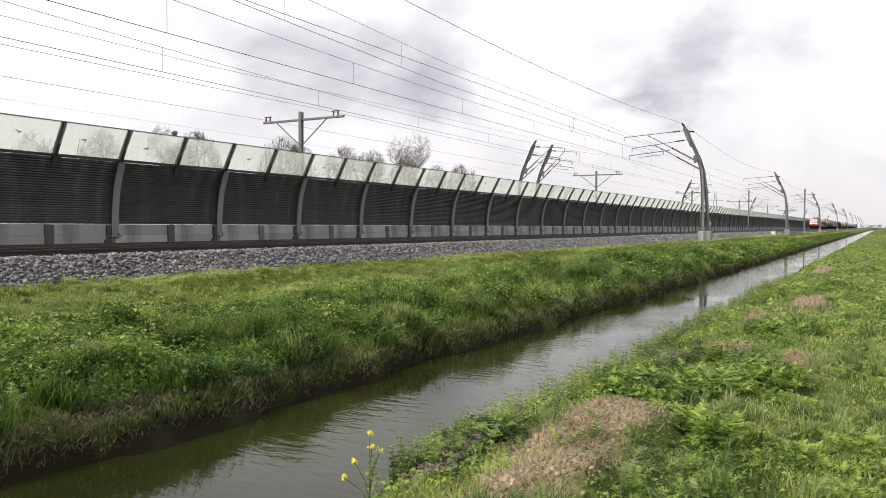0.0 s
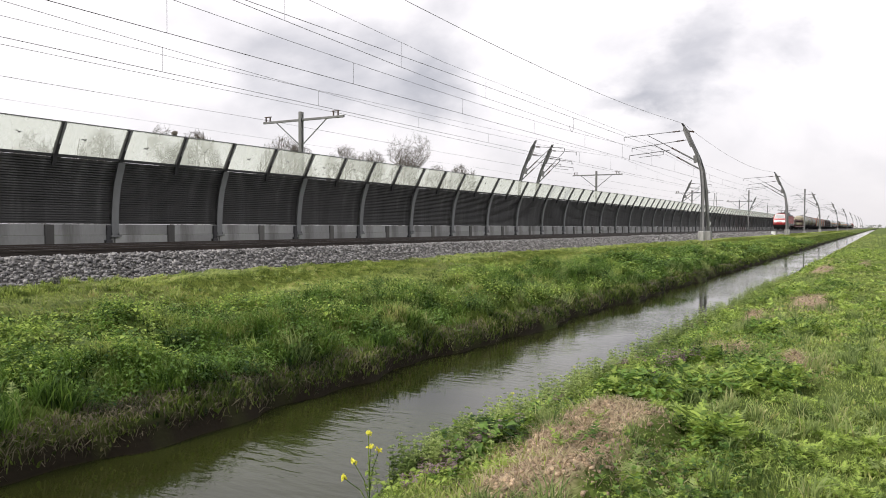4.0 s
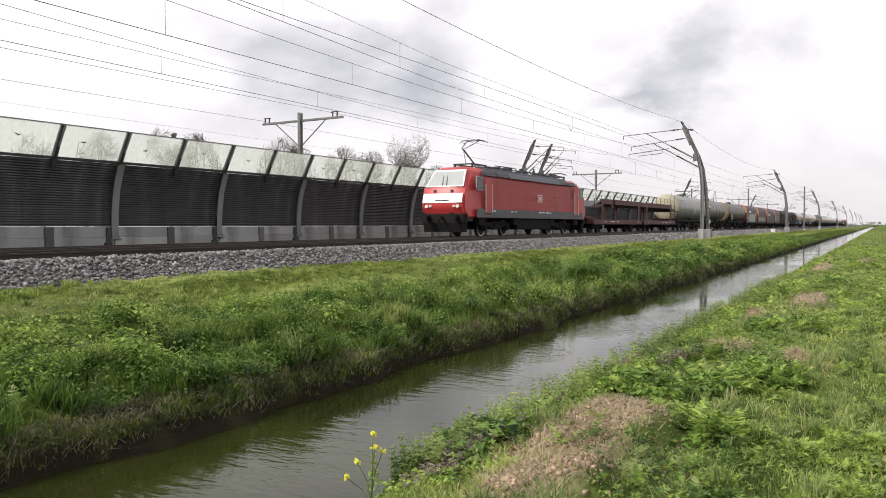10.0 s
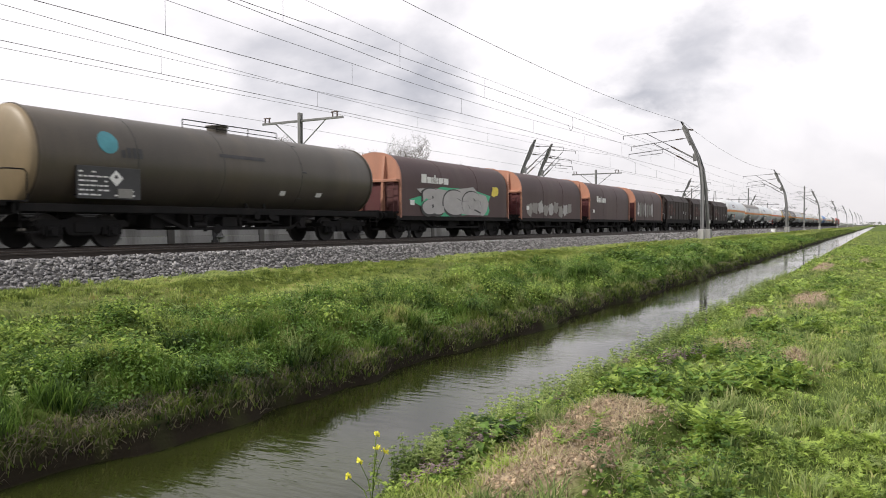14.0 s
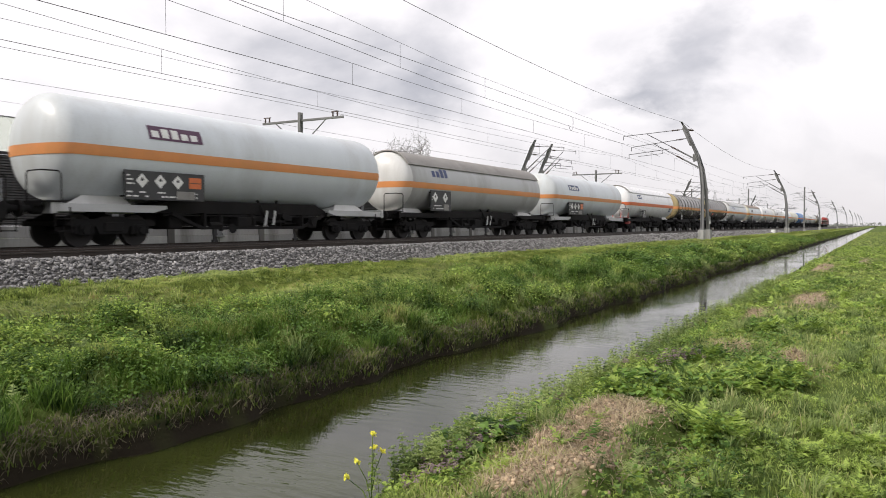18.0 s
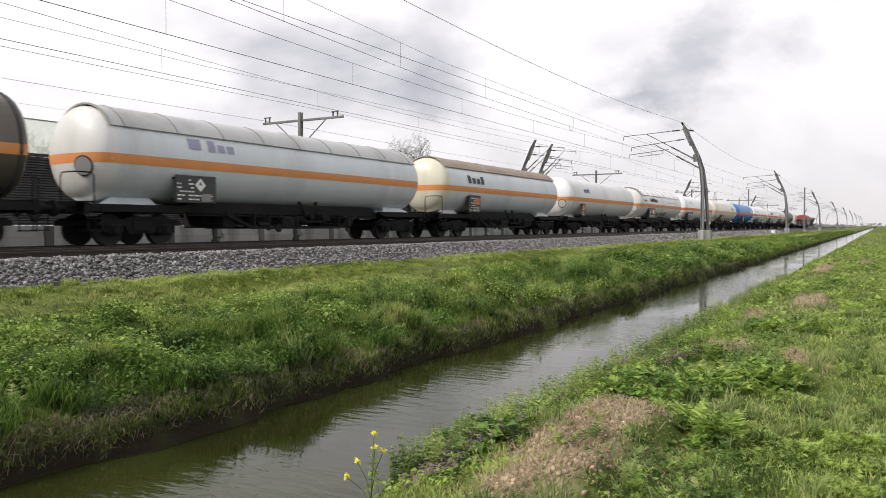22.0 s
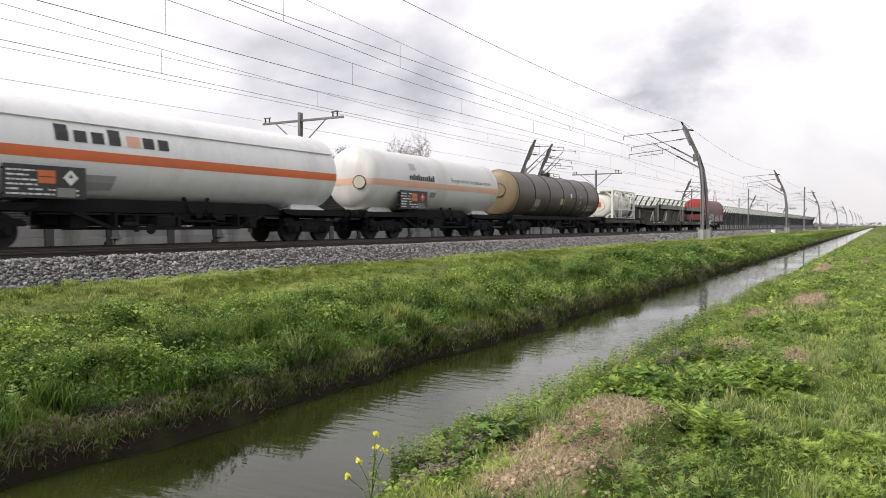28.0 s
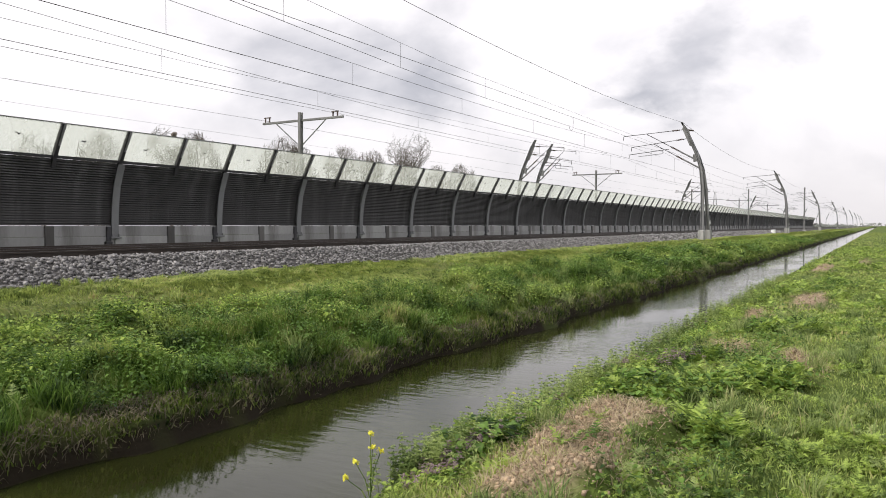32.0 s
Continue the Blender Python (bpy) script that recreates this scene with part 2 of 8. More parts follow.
def water_mat():
    m = bpy.data.materials.new("ditch_water")
    m.use_nodes = True
    nt = m.node_tree
    N, L = nt.nodes.new, nt.links.new
    b = nt.nodes["Principled BSDF"]
    b.inputs["Roughness"].default_value = 0.04
    b.inputs["IOR"].default_value = 1.33
    b.inputs["Specular IOR Level"].default_value = 0.46
    co = N("ShaderNodeTexCoord")
    mp = N("ShaderNodeMapping"); mp.inputs["Rotation"].default_value = (0, 0, radians(35)); mp.inputs["Scale"].default_value = (1.0, 0.28, 1)
    L(co.outputs["Object"], mp.inputs[0])
    n1 = N("ShaderNodeTexNoise"); n1.inputs["Scale"].default_value = 9.0; n1.inputs["Detail"].default_value = 3
    L(mp.outputs[0], n1.inputs["Vector"])
    patch = N("ShaderNodeTexNoise"); patch.inputs["Scale"].default_value = 0.35; patch.inputs["Detail"].default_value = 2
    L(co.outputs["Object"], patch.inputs["Vector"])
    pr = N("ShaderNodeMapRange"); pr.inputs["From Min"].default_value, pr.inputs["From Max"].default_value = 0.40, 0.62
    pr.inputs["To Min"].default_value, pr.inputs["To Max"].default_value = 0.06, 0.30
    L(patch.outputs["Fac"], pr.inputs["Value"])
    bp = N("ShaderNodeBump"); bp.inputs["Distance"].default_value = 0.03
    L(pr.outputs[0], bp.inputs["Strength"]); L(n1.outputs["Fac"], bp.inputs["Height"]); L(bp.outputs[0], b.inputs["Normal"])
    cr = N("ShaderNodeValToRGB")
    cr.color_ramp.elements[0].position, cr.color_ramp.elements[0].color = 0.35, (0.014, 0.016, 0.004, 1)
    cr.color_ramp.elements[1].position, cr.color_ramp.elements[1].color = 0.65, (0.028, 0.034, 0.008, 1)
    L(patch.outputs["Fac"], cr.inputs[0]); L(cr.outputs[0], b.inputs["Base Color"])
    return m


M["water"] = water_mat()

# ---- mesh helpers ----


def part(name, bm, material, parent=None, label="", m=None, smooth=False):
    """Links a bmesh, or a finished mesh, as one object under its thing."""
    if isinstance(bm, bmesh.types.BMesh):
        me = bpy.data.meshes.new(name)
        bm.to_mesh(me)
        bm.free()
        me.materials.append(material)
        if smooth:
            me.shade_smooth()
            me.set_sharp_from_angle(angle=radians(40))
    else:
        me = bm
    ob = new(name, me)
    if parent:
        ob.parent = parent
    if m is not None:
        ob.matrix_basis = m
    if label:
        tagged(ob, label)
    return ob


def empty(name, label, category, m, group="", kind=""):
    ob = new(name)
    ob.empty_display_size = 0.2
    ob.matrix_basis = m
    return tagged(ob, label, category, group, kind)


def box(bm, x0, x1, y0, y1, z0, z1, bevel=0.0):
    r = bmesh.ops.create_cube(bm, size=1.0, matrix=Matrix.LocRotScale(((x0 + x1) / 2, (y0 + y1) / 2, (z0 + z1) / 2), None, (abs(x1 - x0), abs(y1 - y0), abs(z1 - z0))))
    if bevel:
        bmesh.ops.bevel(bm, geom=list({e for v in r["verts"] for e in v.link_edges}), offset=bevel, segments=1, affect="EDGES")
    return bm


def rod(bm, a, b, r, seg=6, r2=None):
    a, b = Vector(a), Vector(b)
    d = b - a
    q = d.to_track_quat("Z", "Y")
    bmesh.ops.create_cone(bm, cap_ends=True, segments=seg, radius1=r, radius2=r if r2 is None else r2, depth=d.length, matrix=Matrix.LocRotScale((a + b) / 2, q, None))
    return bm


def bar(bm, a, b, w, h):
    """A square bar from a to b, w wide and h high."""
    a, b = Vector(a), Vector(b)
    d = b - a
    q = d.to_track_quat("X", "Z")
    bmesh.ops.create_cube(bm, size=1.0, matrix=Matrix.LocRotScale((a + b) / 2, q, (d.length, w, h)))
    return bm


def lathe(bm, profile, seg=32, y=0.0, z=0.0):
    """Turns (x, r) round the X axis through (y, z)."""
    rings = []
    for x, r in profile:
        if r < 1e-4:
            rings.append([bm.verts.new((x, y, z))])
        else:
            rings.append([bm.verts.new((x, y + r * math.sin(2 * math.pi * i / seg), z + r * math.cos(2 * math.pi * i / seg))) for i in range(seg)])
    for a, b in zip(rings, rings[1:]):
        for i in range(seg):
            j = (i + 1) % seg
            q = [a[i % len(a)], a[j % len(a)], b[j % len(b)], b[i % len(b)]]
            q = [v for k, v in enumerate(q) if v not in q[:k]]
            if len(q) > 2:
                bm.faces.new(q)
    bmesh.ops.recalc_face_normals(bm, faces=bm.faces)
    return bm


def prism(bm, outline, x0, x1):
    """Extrudes a (y, z) outline from x0 to x1."""
    a = [bm.verts.new((x0, y, z)) for y, z in outline]
    b = [bm.verts.new((x1, y, z)) for y, z in outline]
    n = len(a)
    for i in range(n):
        bm.faces.new((a[i], a[(i + 1) % n], b[(i + 1) % n], b[i]))
    bm.faces.new(a[::-1])
    bm.faces.new(b)
    bmesh.ops.recalc_face_normals(bm, faces=bm.faces)
    return bm


def slab(bm, outline, y0, y1):
    """Extrudes an (x, z) outline from y0 to y1."""
    a = [bm.verts.new((x, y0, z)) for x, z in outline]
    b = [bm.verts.new((x, y1, z)) for x, z in outline]
    n = len(a)
    for i in range(n):
        bm.faces.new((a[i], a[(i + 1) % n], b[(i + 1) % n], b[i]))
    bm.faces.new(a[::-1])
    bm.faces.new(b)
    bmesh.ops.recalc_face_normals(bm, faces=bm.faces)
    return bm


B = bmesh.new


def raw_mesh(name, verts, loops, sizes, material):
    """A large mesh from arrays."""
    me = bpy.data.meshes.new(name)
    me.vertices.add(len(verts))
    me.vertices.foreach_set("co", np.asarray(verts, dtype=np.float32).ravel())
    me.loops.add(len(loops))
    me.loops.foreach_set("vertex_index", np.asarray(loops, dtype=np.int32))
    starts = np.concatenate(([0], np.cumsum(sizes)[:-1])).astype(np.int32)
    me.polygons.add(len(sizes))
    me.polygons.foreach_set("loop_start", starts)
    me.materials.append(material)
    me.update(calc_edges=True)
    me.validate()
    return me

# ---- ground ----
PROFILE_Y = np.array([-3000, -200, -40, -8, -3, 0, 1.2, 1.9, 2.4, 2.85, 3.1, 3.4, 4.2, 5.3, 5.74, 5.86, 5.90, 5.98, 6.4, 7.4, 8.6, 9.8, 11.2, 12.9, 14.5, 30, 34, 60, 3000.0])
PROFILE_Z = np.array([-1.1, -1.0, -1.0, -1.0, -0.99, -1.0, -0.98, -1.02, -1.12, -1.28, -1.42, -1.7, -2.1, -2.1, -1.8, -1.50, -1.33, -1.18, -1.08, -0.95, -0.80, -0.64, -0.55, -0.50, -0.62, -0.70, -0.6, -0.7, -0.8])
WATER_Z = -1.45
SOILS = [(3.95, 1.70, 0.50, 0.42), (4.65, 1.78, 0.62, 0.48), (5.40, 1.80, 0.60, 0.46), (5.95, 1.90, 0.36, 0.30), (9.6, 1.6, 0.62, 0.28), (8.75, 0.75, 0.5, 0.18), (14.1, 1.85, 0.9, 0.2), (17.0, 1.2, 1.8, 0.42), (30, 1.7, 3.2, 0.32), (35, 0.5, 3, 0.2)]


def vnoise(x, y, scale, seed):
    """Smooth value noise between 0 and 1."""
    rng = np.random.default_rng(seed)
    tab = rng.random((64, 64))
    u, v = np.asarray(x) / scale + 100, np.asarray(y) / scale + 100
    i, j = np.floor(u).astype(int), np.floor(v).astype(int)
    f, g = u - i, v - j
    f, g = f * f * (3 - 2 * f), g * g * (3 - 2 * g)
    a, b = tab[i % 64, j % 64], tab[(i + 1) % 64, j % 64]
    c, d = tab[i % 64, (j + 1) % 64], tab[(i + 1) % 64, (j + 1) % 64]
    return (a * (1 - f) + b * f) * (1 - g) + (c * (1 - f) + d * f) * g


def ground_z(x, y):
    x, y = np.asarray(x, float), np.asarray(y, float)
    # uneven shorelines
    w = 0.10 * np.sin(x * 0.83) + 0.07 * np.sin(x * 2.1 + 1.0) + 0.04 * np.sin(x * 5.3 + 0.5)
    bays = np.interp(y, [4.5, 5.5, 6.5, 8.5], [0, 1, 1, 0]) - 0.7 * np.interp(y, [1.6, 2.5, 3.3, 4.2], [0, 1, 1, 0])
    near = np.clip(1 - np.abs(x - 20) / 120, 0, 1)
    z = np.interp(y - (w * bays - 0.14 * np.maximum(bays, 0)) * near, PROFILE_Y, PROFILE_Z)
    far = np.interp(y, [5.9, 6.4, 8.4, 9.4], [0, 1, 1, 0])
    z = z + near * far * (0.52 * (vnoise(x, y, 0.62, 71) - 0.5) + 0.24 * (vnoise(x, y, 1.7, 72) - 0.5))
    meadow = np.interp(y, [-6, -4, 2.2, 2.7], [0, 1, 1, 0])
    z = z + near * meadow * (0.10 * (vnoise(x, y, 0.5, 73) - 0.5) + 0.14 * (vnoise(x, y, 1.6, 74) - 0.5))
    z = z + near * np.interp(y, [9, 9.6, 12.4, 12.8], [0, 1, 1, 0]) * 0.05 * (vnoise(x, y, 0.8, 75) - 0.5)
    s = soil_at(x, y)
    return z + heap(x, y) + s * (0.02 + 0.10 * vnoise(x, y, 0.30, 76) + 0.07 * vnoise(x, y, 0.11, 77))


def heap(x, y):
    """Dug-out earth thrown up beside the ditch, steep on the side away from the water."""
    d = 0.22 * (vnoise(x, y, 0.28, 91) - 0.5) + 0.10 * (vnoise(x, y, 0.10, 92) - 0.5)
    a = np.interp(y + d, [1.20, 1.40, 1.75, 2.40], [0, 1, 0.85, 0])
    b = np.interp(x + 2 * d, [3.2, 3.8, 5.5, 6.3], [0, 1, 1, 0])
    return 0.17 * a * b


def soil_at(x, y):
    s = np.zeros_like(x)
    for sx, sy, a, b in SOILS:
        s = np.maximum(s, np.exp(-((x - sx) / a) ** 2 - ((y - sy) / b) ** 2))
    return s * (0.42 + 0.55 * vnoise(x, y, 0.42, 78) + 0.55 * vnoise(x, y, 1.6, 79))


def ground_mat():
    m = bpy.data.materials.new("earth_and_turf")
    m.use_nodes = True
    nt = m.node_tree
    N, L = nt.nodes.new, nt.links.new
    b = nt.nodes["Principled BSDF"]
    b.inputs["Roughness"].default_value = 0.95
    b.inputs["Specular IOR Level"].default_value = 0.1
    co = N("ShaderNodeTexCoord")
    n1 = N("ShaderNodeTexNoise"); n1.inputs["Scale"].default_value = 1.3; n1.inputs["Detail"].default_value = 8
    n2 = N("ShaderNodeTexNoise"); n2.inputs["Scale"].default_value = 26; n2.inputs["Detail"].default_value = 5
    L(co.outputs["Object"], n1.inputs["Vector"]); L(co.outputs["Object"], n2.inputs["Vector"])
    # turf kept dark in place of shade in the bank's gaps
    turf = N("ShaderNodeValToRGB")
    turf.color_ramp.elements[0].position, turf.color_ramp.elements[0].color = 0.35, (0.055, 0.085, 0.018, 1)
    turf.color_ramp.elements[1].position, turf.color_ramp.elements[1].color = 0.7, (0.14, 0.18, 0.045, 1)
    L(n1.outputs["Fac"], turf.inputs[0])
    soil = N("ShaderNodeValToRGB")
    soil.color_ramp.elements[0].position, soil.color_ramp.elements[0].color = 0.3, (0.13, 0.09, 0.06, 1)
    soil.color_ramp.elements[1].position, soil.color_ramp.elements[1].color = 0.68, (0.42, 0.33, 0.235, 1)
    L(n2.outputs["Fac"], soil.inputs[0])
    at = N("ShaderNodeAttribute"); at.attribute_name = "bare"
    ad = N("ShaderNodeMath"); ad.operation = "ADD"; L(at.outputs["Fac"], ad.inputs[0])
    sm = N("ShaderNodeMapRange"); sm.inputs["To Min"].default_value, sm.inputs["To Max"].default_value = -0.3, 0.3
    L(n1.outputs["Fac"], sm.inputs["Value"]); L(sm.outputs[0], ad.inputs[1])
    th = N("ShaderNodeMapRange"); th.inputs["From Min"].default_value, th.inputs["From Max"].default_value = 0.35, 0.55
    L(ad.outputs[0], th.inputs["Value"])
    mx = N("ShaderNodeMix"); mx.data_type = "RGBA"; L(th.outputs[0], mx.inputs["Factor"]); L(turf.outputs[0], mx.inputs["A"]); L(soil.outputs[0], mx.inputs["B"])
    wet = N("ShaderNodeAttribute"); wet.attribute_name = "mud"
    mm = N("ShaderNodeMix"); mm.data_type = "RGBA"; mm.inputs["B"].default_value = (0.022, 0.018, 0.012, 1)
    L(wet.outputs["Fac"], mm.inputs["Factor"]); L(mx.outputs["Result"], mm.inputs["A"])
    # short cropped turf beside the ballast
    lw = N("ShaderNodeAttribute"); lw.attribute_name = "cropped"
    crop = N("ShaderNodeValToRGB")
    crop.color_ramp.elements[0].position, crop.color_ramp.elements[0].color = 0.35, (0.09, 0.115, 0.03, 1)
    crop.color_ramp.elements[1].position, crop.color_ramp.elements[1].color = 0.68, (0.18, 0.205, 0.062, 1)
    L(n2.outputs["Fac"], crop.inputs[0])
    ml = N("ShaderNodeMix"); ml.data_type = "RGBA"
    L(lw.outputs["Fac"], ml.inputs["Factor"]); L(mm.outputs["Result"], ml.inputs["A"]); L(crop.outputs[0], ml.inputs["B"])
    L(ml.outputs["Result"], b.inputs["Base Color"])
    bp = N("ShaderNodeBump"); bp.inputs["Strength"].default_value = 0.7; bp.inputs["Distance"].default_value = 0.03
    L(n2.outputs["Fac"], bp.inputs["Height"]); L(bp.outputs[0], b.inputs["Normal"])
    return m


def ground():
    xs = np.unique(np.concatenate([[-3000, -600, -150, -60, -25, -10, -4], np.arange(0, 3, 0.12), np.arange(3, 7, 0.05), np.arange(7, 14, 0.12), np.arange(14, 40, 0.3), np.arange(40, 120, 2.0), np.arange(120, 400, 10), [450, 600, 900, 1500, 3000, 4900]]))
    ys = np.unique(np.concatenate([PROFILE_Y, np.arange(-3, 1.2, 0.12), np.arange(1.2, 2.6, 0.05), np.arange(2.6, 3.8, 0.12), np.arange(5.7, 9.2, 0.14), np.arange(9.2, 13, 0.3), np.arange(-9, -3, 0.5)]))
    X, Y = np.meshgrid(xs, ys, indexing="ij")
    Z = ground_z(X, Y)
    nx, ny = X.shape
    i = (np.arange(nx - 1)[:, None] * ny + np.arange(ny - 1)[None, :]).ravel()
    loops = np.stack([i, i + ny, i + ny + 1, i + 1], 1).ravel()
    me = raw_mesh("ground", np.stack([X, Y, Z], -1).reshape(-1, 3), loops, np.full(len(i), 4), ground_mat())
    me.shade_smooth()
    a = me.attributes.new("bare", "FLOAT", "POINT")
    a.data.foreach_set("value", soil_at(X, Y).ravel().astype(np.float32))
    a = me.attributes.new("mud", "FLOAT", "POINT")
    yy, zz = Y.ravel(), Z.ravel()
    c = me.attributes.new("cropped", "FLOAT", "POINT")
    c.data.foreach_set("value", np.interp(yy, [8.8, 9.6, 12.6, 12.9], [0, 1, 1, 0]).astype(np.float32))
    a.data.foreach_set("value", (((yy > 3) & (yy < 7)) * np.clip((-1.12 - zz) / 0.14, 0, 1)).astype(np.float32))
    tagged(new("ground", me), "grassy polder ground with ditch banks and bare soil", "ground", kind="structure")


ground()


def water():
    bm = B()
    xs = list(range(-40, 700, 20))
    for x in xs:
        v = [bm.verts.new(c) for c in ((x, 2.8, 0), (x + 20, 2.8, 0), (x + 20, 6.4, 0), (x, 6.4, 0))]
        bm.faces.new(v)
    bmesh.ops.remove_doubles(bm, verts=bm.verts, dist=0.001)
    ob = part("water", bm, M["water"])
    ob.matrix_basis = pose(0, 0, WATER_Z)
    return tagged(ob, "dark rippled water in a straight ditch", "water", kind="structure")


ditch_water = water()

# ---- railway ----
TRACKS = [15.6, 20.0]


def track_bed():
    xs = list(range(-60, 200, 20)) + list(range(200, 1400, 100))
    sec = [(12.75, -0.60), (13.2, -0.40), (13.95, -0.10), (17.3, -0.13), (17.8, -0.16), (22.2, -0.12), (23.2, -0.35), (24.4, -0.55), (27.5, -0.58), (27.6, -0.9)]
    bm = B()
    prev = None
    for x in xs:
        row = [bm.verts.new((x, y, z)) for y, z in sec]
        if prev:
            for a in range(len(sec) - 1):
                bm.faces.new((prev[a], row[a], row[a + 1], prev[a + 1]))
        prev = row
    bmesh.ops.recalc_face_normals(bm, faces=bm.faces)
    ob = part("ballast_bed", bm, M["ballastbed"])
    tagged(ob, "ballast bed under two tracks, gap shade in its dark colour", "ballast", kind="structure")


track_bed()


def rails():
    prof = [(-0.075, -0.155), (0.075, -0.155), (0.075, -0.14), (0.012, -0.125), (0.012, -0.045), (0.036, -0.035), (0.036, -0.003), (-0.036, -0.003), (-0.036, -0.035), (-0.012, -0.045), (-0.012, -0.125), (-0.075, -0.14)]
    for ty, dz in zip(TRACKS, (0.05, 0.0)):
        tr = empty("railway_track", "straight railway track with rusty-sided rails on concrete sleepers", "track", pose(0, ty, dz), "railway tracks", "structure")
        for sy in (-0.755, 0.755):
            r = part("rail", prism(B(), [(y + sy, z) for y, z in prof], -60, 1400), M["rail"], tr)
            part("rail_head", box(B(), -60, 1400, sy - 0.03, sy + 0.03, -0.0028, 0.003), M["railtop"], r, "polished running surface")
        bm = B()
        box(bm, -0.13, 0.13, -1.3, 1.3, -0.36, -0.158, 0.02)
        me = part("sleeper", bm, M["sleeper"], tr, m=pose(-4, 0, 0)).data
        for k in range(1, 110):
            part("sleeper", me, None, tr, m=pose(-4 + 0.6 * k, 0, 0))


rails()

# ---- noise barrier ----
BAY, BAR_X = 6.0, 20.79
BAR_FROM, BAR_TO = -5, 67


def barrier_y(z):
    """How far the barrier's face leans towards the track."""
    return float(np.interp(z, [-0.6, 0.58, 1.4, 2.4, 3.32, 4.65], [29.27, 29.25, 29.22, 29.05, 28.70, 27.97]))


def noise_barrier():
    wall = empty("noise_barrier", "long leaning noise barrier of dark louvred panels with glass on top", "noise barrier", pose(0, 0, 0), kind="structure")
    # louvred panel, ribs along X
    bm = B()
    out = []
    n = 27
    for k in range(n):
        z0 = 0.60 + (3.30 - 0.60) * k / n
        z1 = 0.60 + (3.30 - 0.60) * (k + 1) / n
        out += [(barrier_y(z0) - 0.07, z0), (barrier_y(z0) - 0.05, z0 + (z1 - z0) * 0.55), (barrier_y(z0) - 0.005, z0 + (z1 - z0) * 0.62), (barrier_y(z1) - 0.005, z1 - 0.004)]
    back = [(barrier_y(z) + 0.10, z) for z in (3.30, 2.4, 1.4, 0.60)]
    panel = part("louvre_panel", prism(bm, out + back, 0.06, BAY - 0.06), M["louvre"], wall, "dark ribbed louvre panel streaked with dirt", pose(BAR_X + BAY * BAR_FROM, 0, 0)).data
    cap = part("cap_rail", prism(B(), [(28.60, 3.30), (28.84, 3.32), (28.80, 3.44), (28.58, 3.42)], 0, BAY), M["darksteel"], wall, "", pose(BAR_X + BAY * BAR_FROM, 0, 0)).data
    top = part("top_rail", prism(B(), [(27.955, 4.64), (28.005, 4.64), (27.985, 4.675), (27.94, 4.675)], 0, BAY), M["galv"], wall, "", pose(BAR_X + BAY * BAR_FROM, 0, 0)).data
    bm = B()
    prism(bm, [(28.655, 3.42), (28.675, 3.43), (27.985, 4.64), (27.965, 4.64)], 0.05, BAY / 2 - 0.05)
    pane = part("pane", bm, M["pane"], wall, "greenish dusty glass pane", pose(BAR_X + BAY * BAR_FROM, 0, 0)).data
    bm = B()
    box(bm, 0.03, BAY / 2 - 0.015, 29.08, 29.34, 0.12, 0.585, 0.012)
    conc = part("concrete_plank", bm, M["concrete"], wall, "", pose(BAR_X + BAY * BAR_FROM, 0, 0)).data
    bm = B()
    box(bm, 0.03, BAY / 2 - 0.015, 29.05, 29.34, -0.75, 0.112, 0.012)
    conc2 = part("concrete_base", bm, M["concrete"], wall, "", pose(BAR_X + BAY * BAR_FROM, 0, 0)).data
    # posts: an H beam that bends towards the track
    bm = B()
    for y0, y1, w in ((-0.24, -0.21, 0.17), (-0.21, 0.16, 0.02), (0.16, 0.19, 0.17)):
        zz = [0.0, 0.58, 1.1, 1.7, 2.3, 2.9, 3.25]
        pts = [(barrier_y(z) + y0, z) for z in zz] + [(barrier_y(z) + y1, z) for z in zz[::-1]]
        prism(bm, pts, -w, w)
    post = part("post", bm, M["post"], wall, "curved grey steel post", pose(BAR_X + BAY * BAR_FROM, 0, 0)).data
    bm = B()
    box(bm, -0.26, 0.26, 28.92, 29.1, 0.02, 0.10, 0.01)
    for bx in (-0.16, 0.16):
        rod(bm, (bx, 28.98, 0.1), (bx, 28.98, 0.22), 0.03)
    foot = part("foot_plate", bm, M["post"], wall, "", pose(BAR_X + BAY * BAR_FROM, 0, 0)).data
    bm = B()
    box(bm, -0.42, -0.2, 28.98, 29.2, -0.5, 0.55, 0.02)
    box(bm, -0.52, -0.2, 28.9, 29.1, -0.42, -0.1, 0.02)
    clamp = part("drain_pipe", bm, M["darksteel"], wall, "", pose(BAR_X + BAY * BAR_FROM, 0, 0)).data
    bm = B()
    prism(bm, [(28.66, 2.95), (28.74, 2.95), (28.72, 3.36), (28.01, 4.69), (27.87, 4.62), (28.56, 3.3)], -0.08, 0.08)
    mull = part("mullion", bm, M["darksteel"], wall, "dark steel glazing bar", pose(BAR_X + BAY * BAR_FROM, 0, 0)).data
    bm = B()
    prism(bm, [(28.55, 3.36), (28.60, 3.38), (27.89, 4.60), (27.84, 4.60)], -0.045, 0.045)
    strip = part("glazing_strip", bm, M["galv"], wall, "", pose(BAR_X + BAY * BAR_FROM, 0, 0)).data
    bm = B()
    box(bm, -0.20, 0.20, 29.0, 29.3, -0.7, 0.57, 0.02)
    cover = part("joint_cover", bm, M["joint"], wall, "dark stained cover over the plank joint", pose(BAR_X + BAY * (BAR_FROM + 0.5), 0, 0)).data
    bm = B()
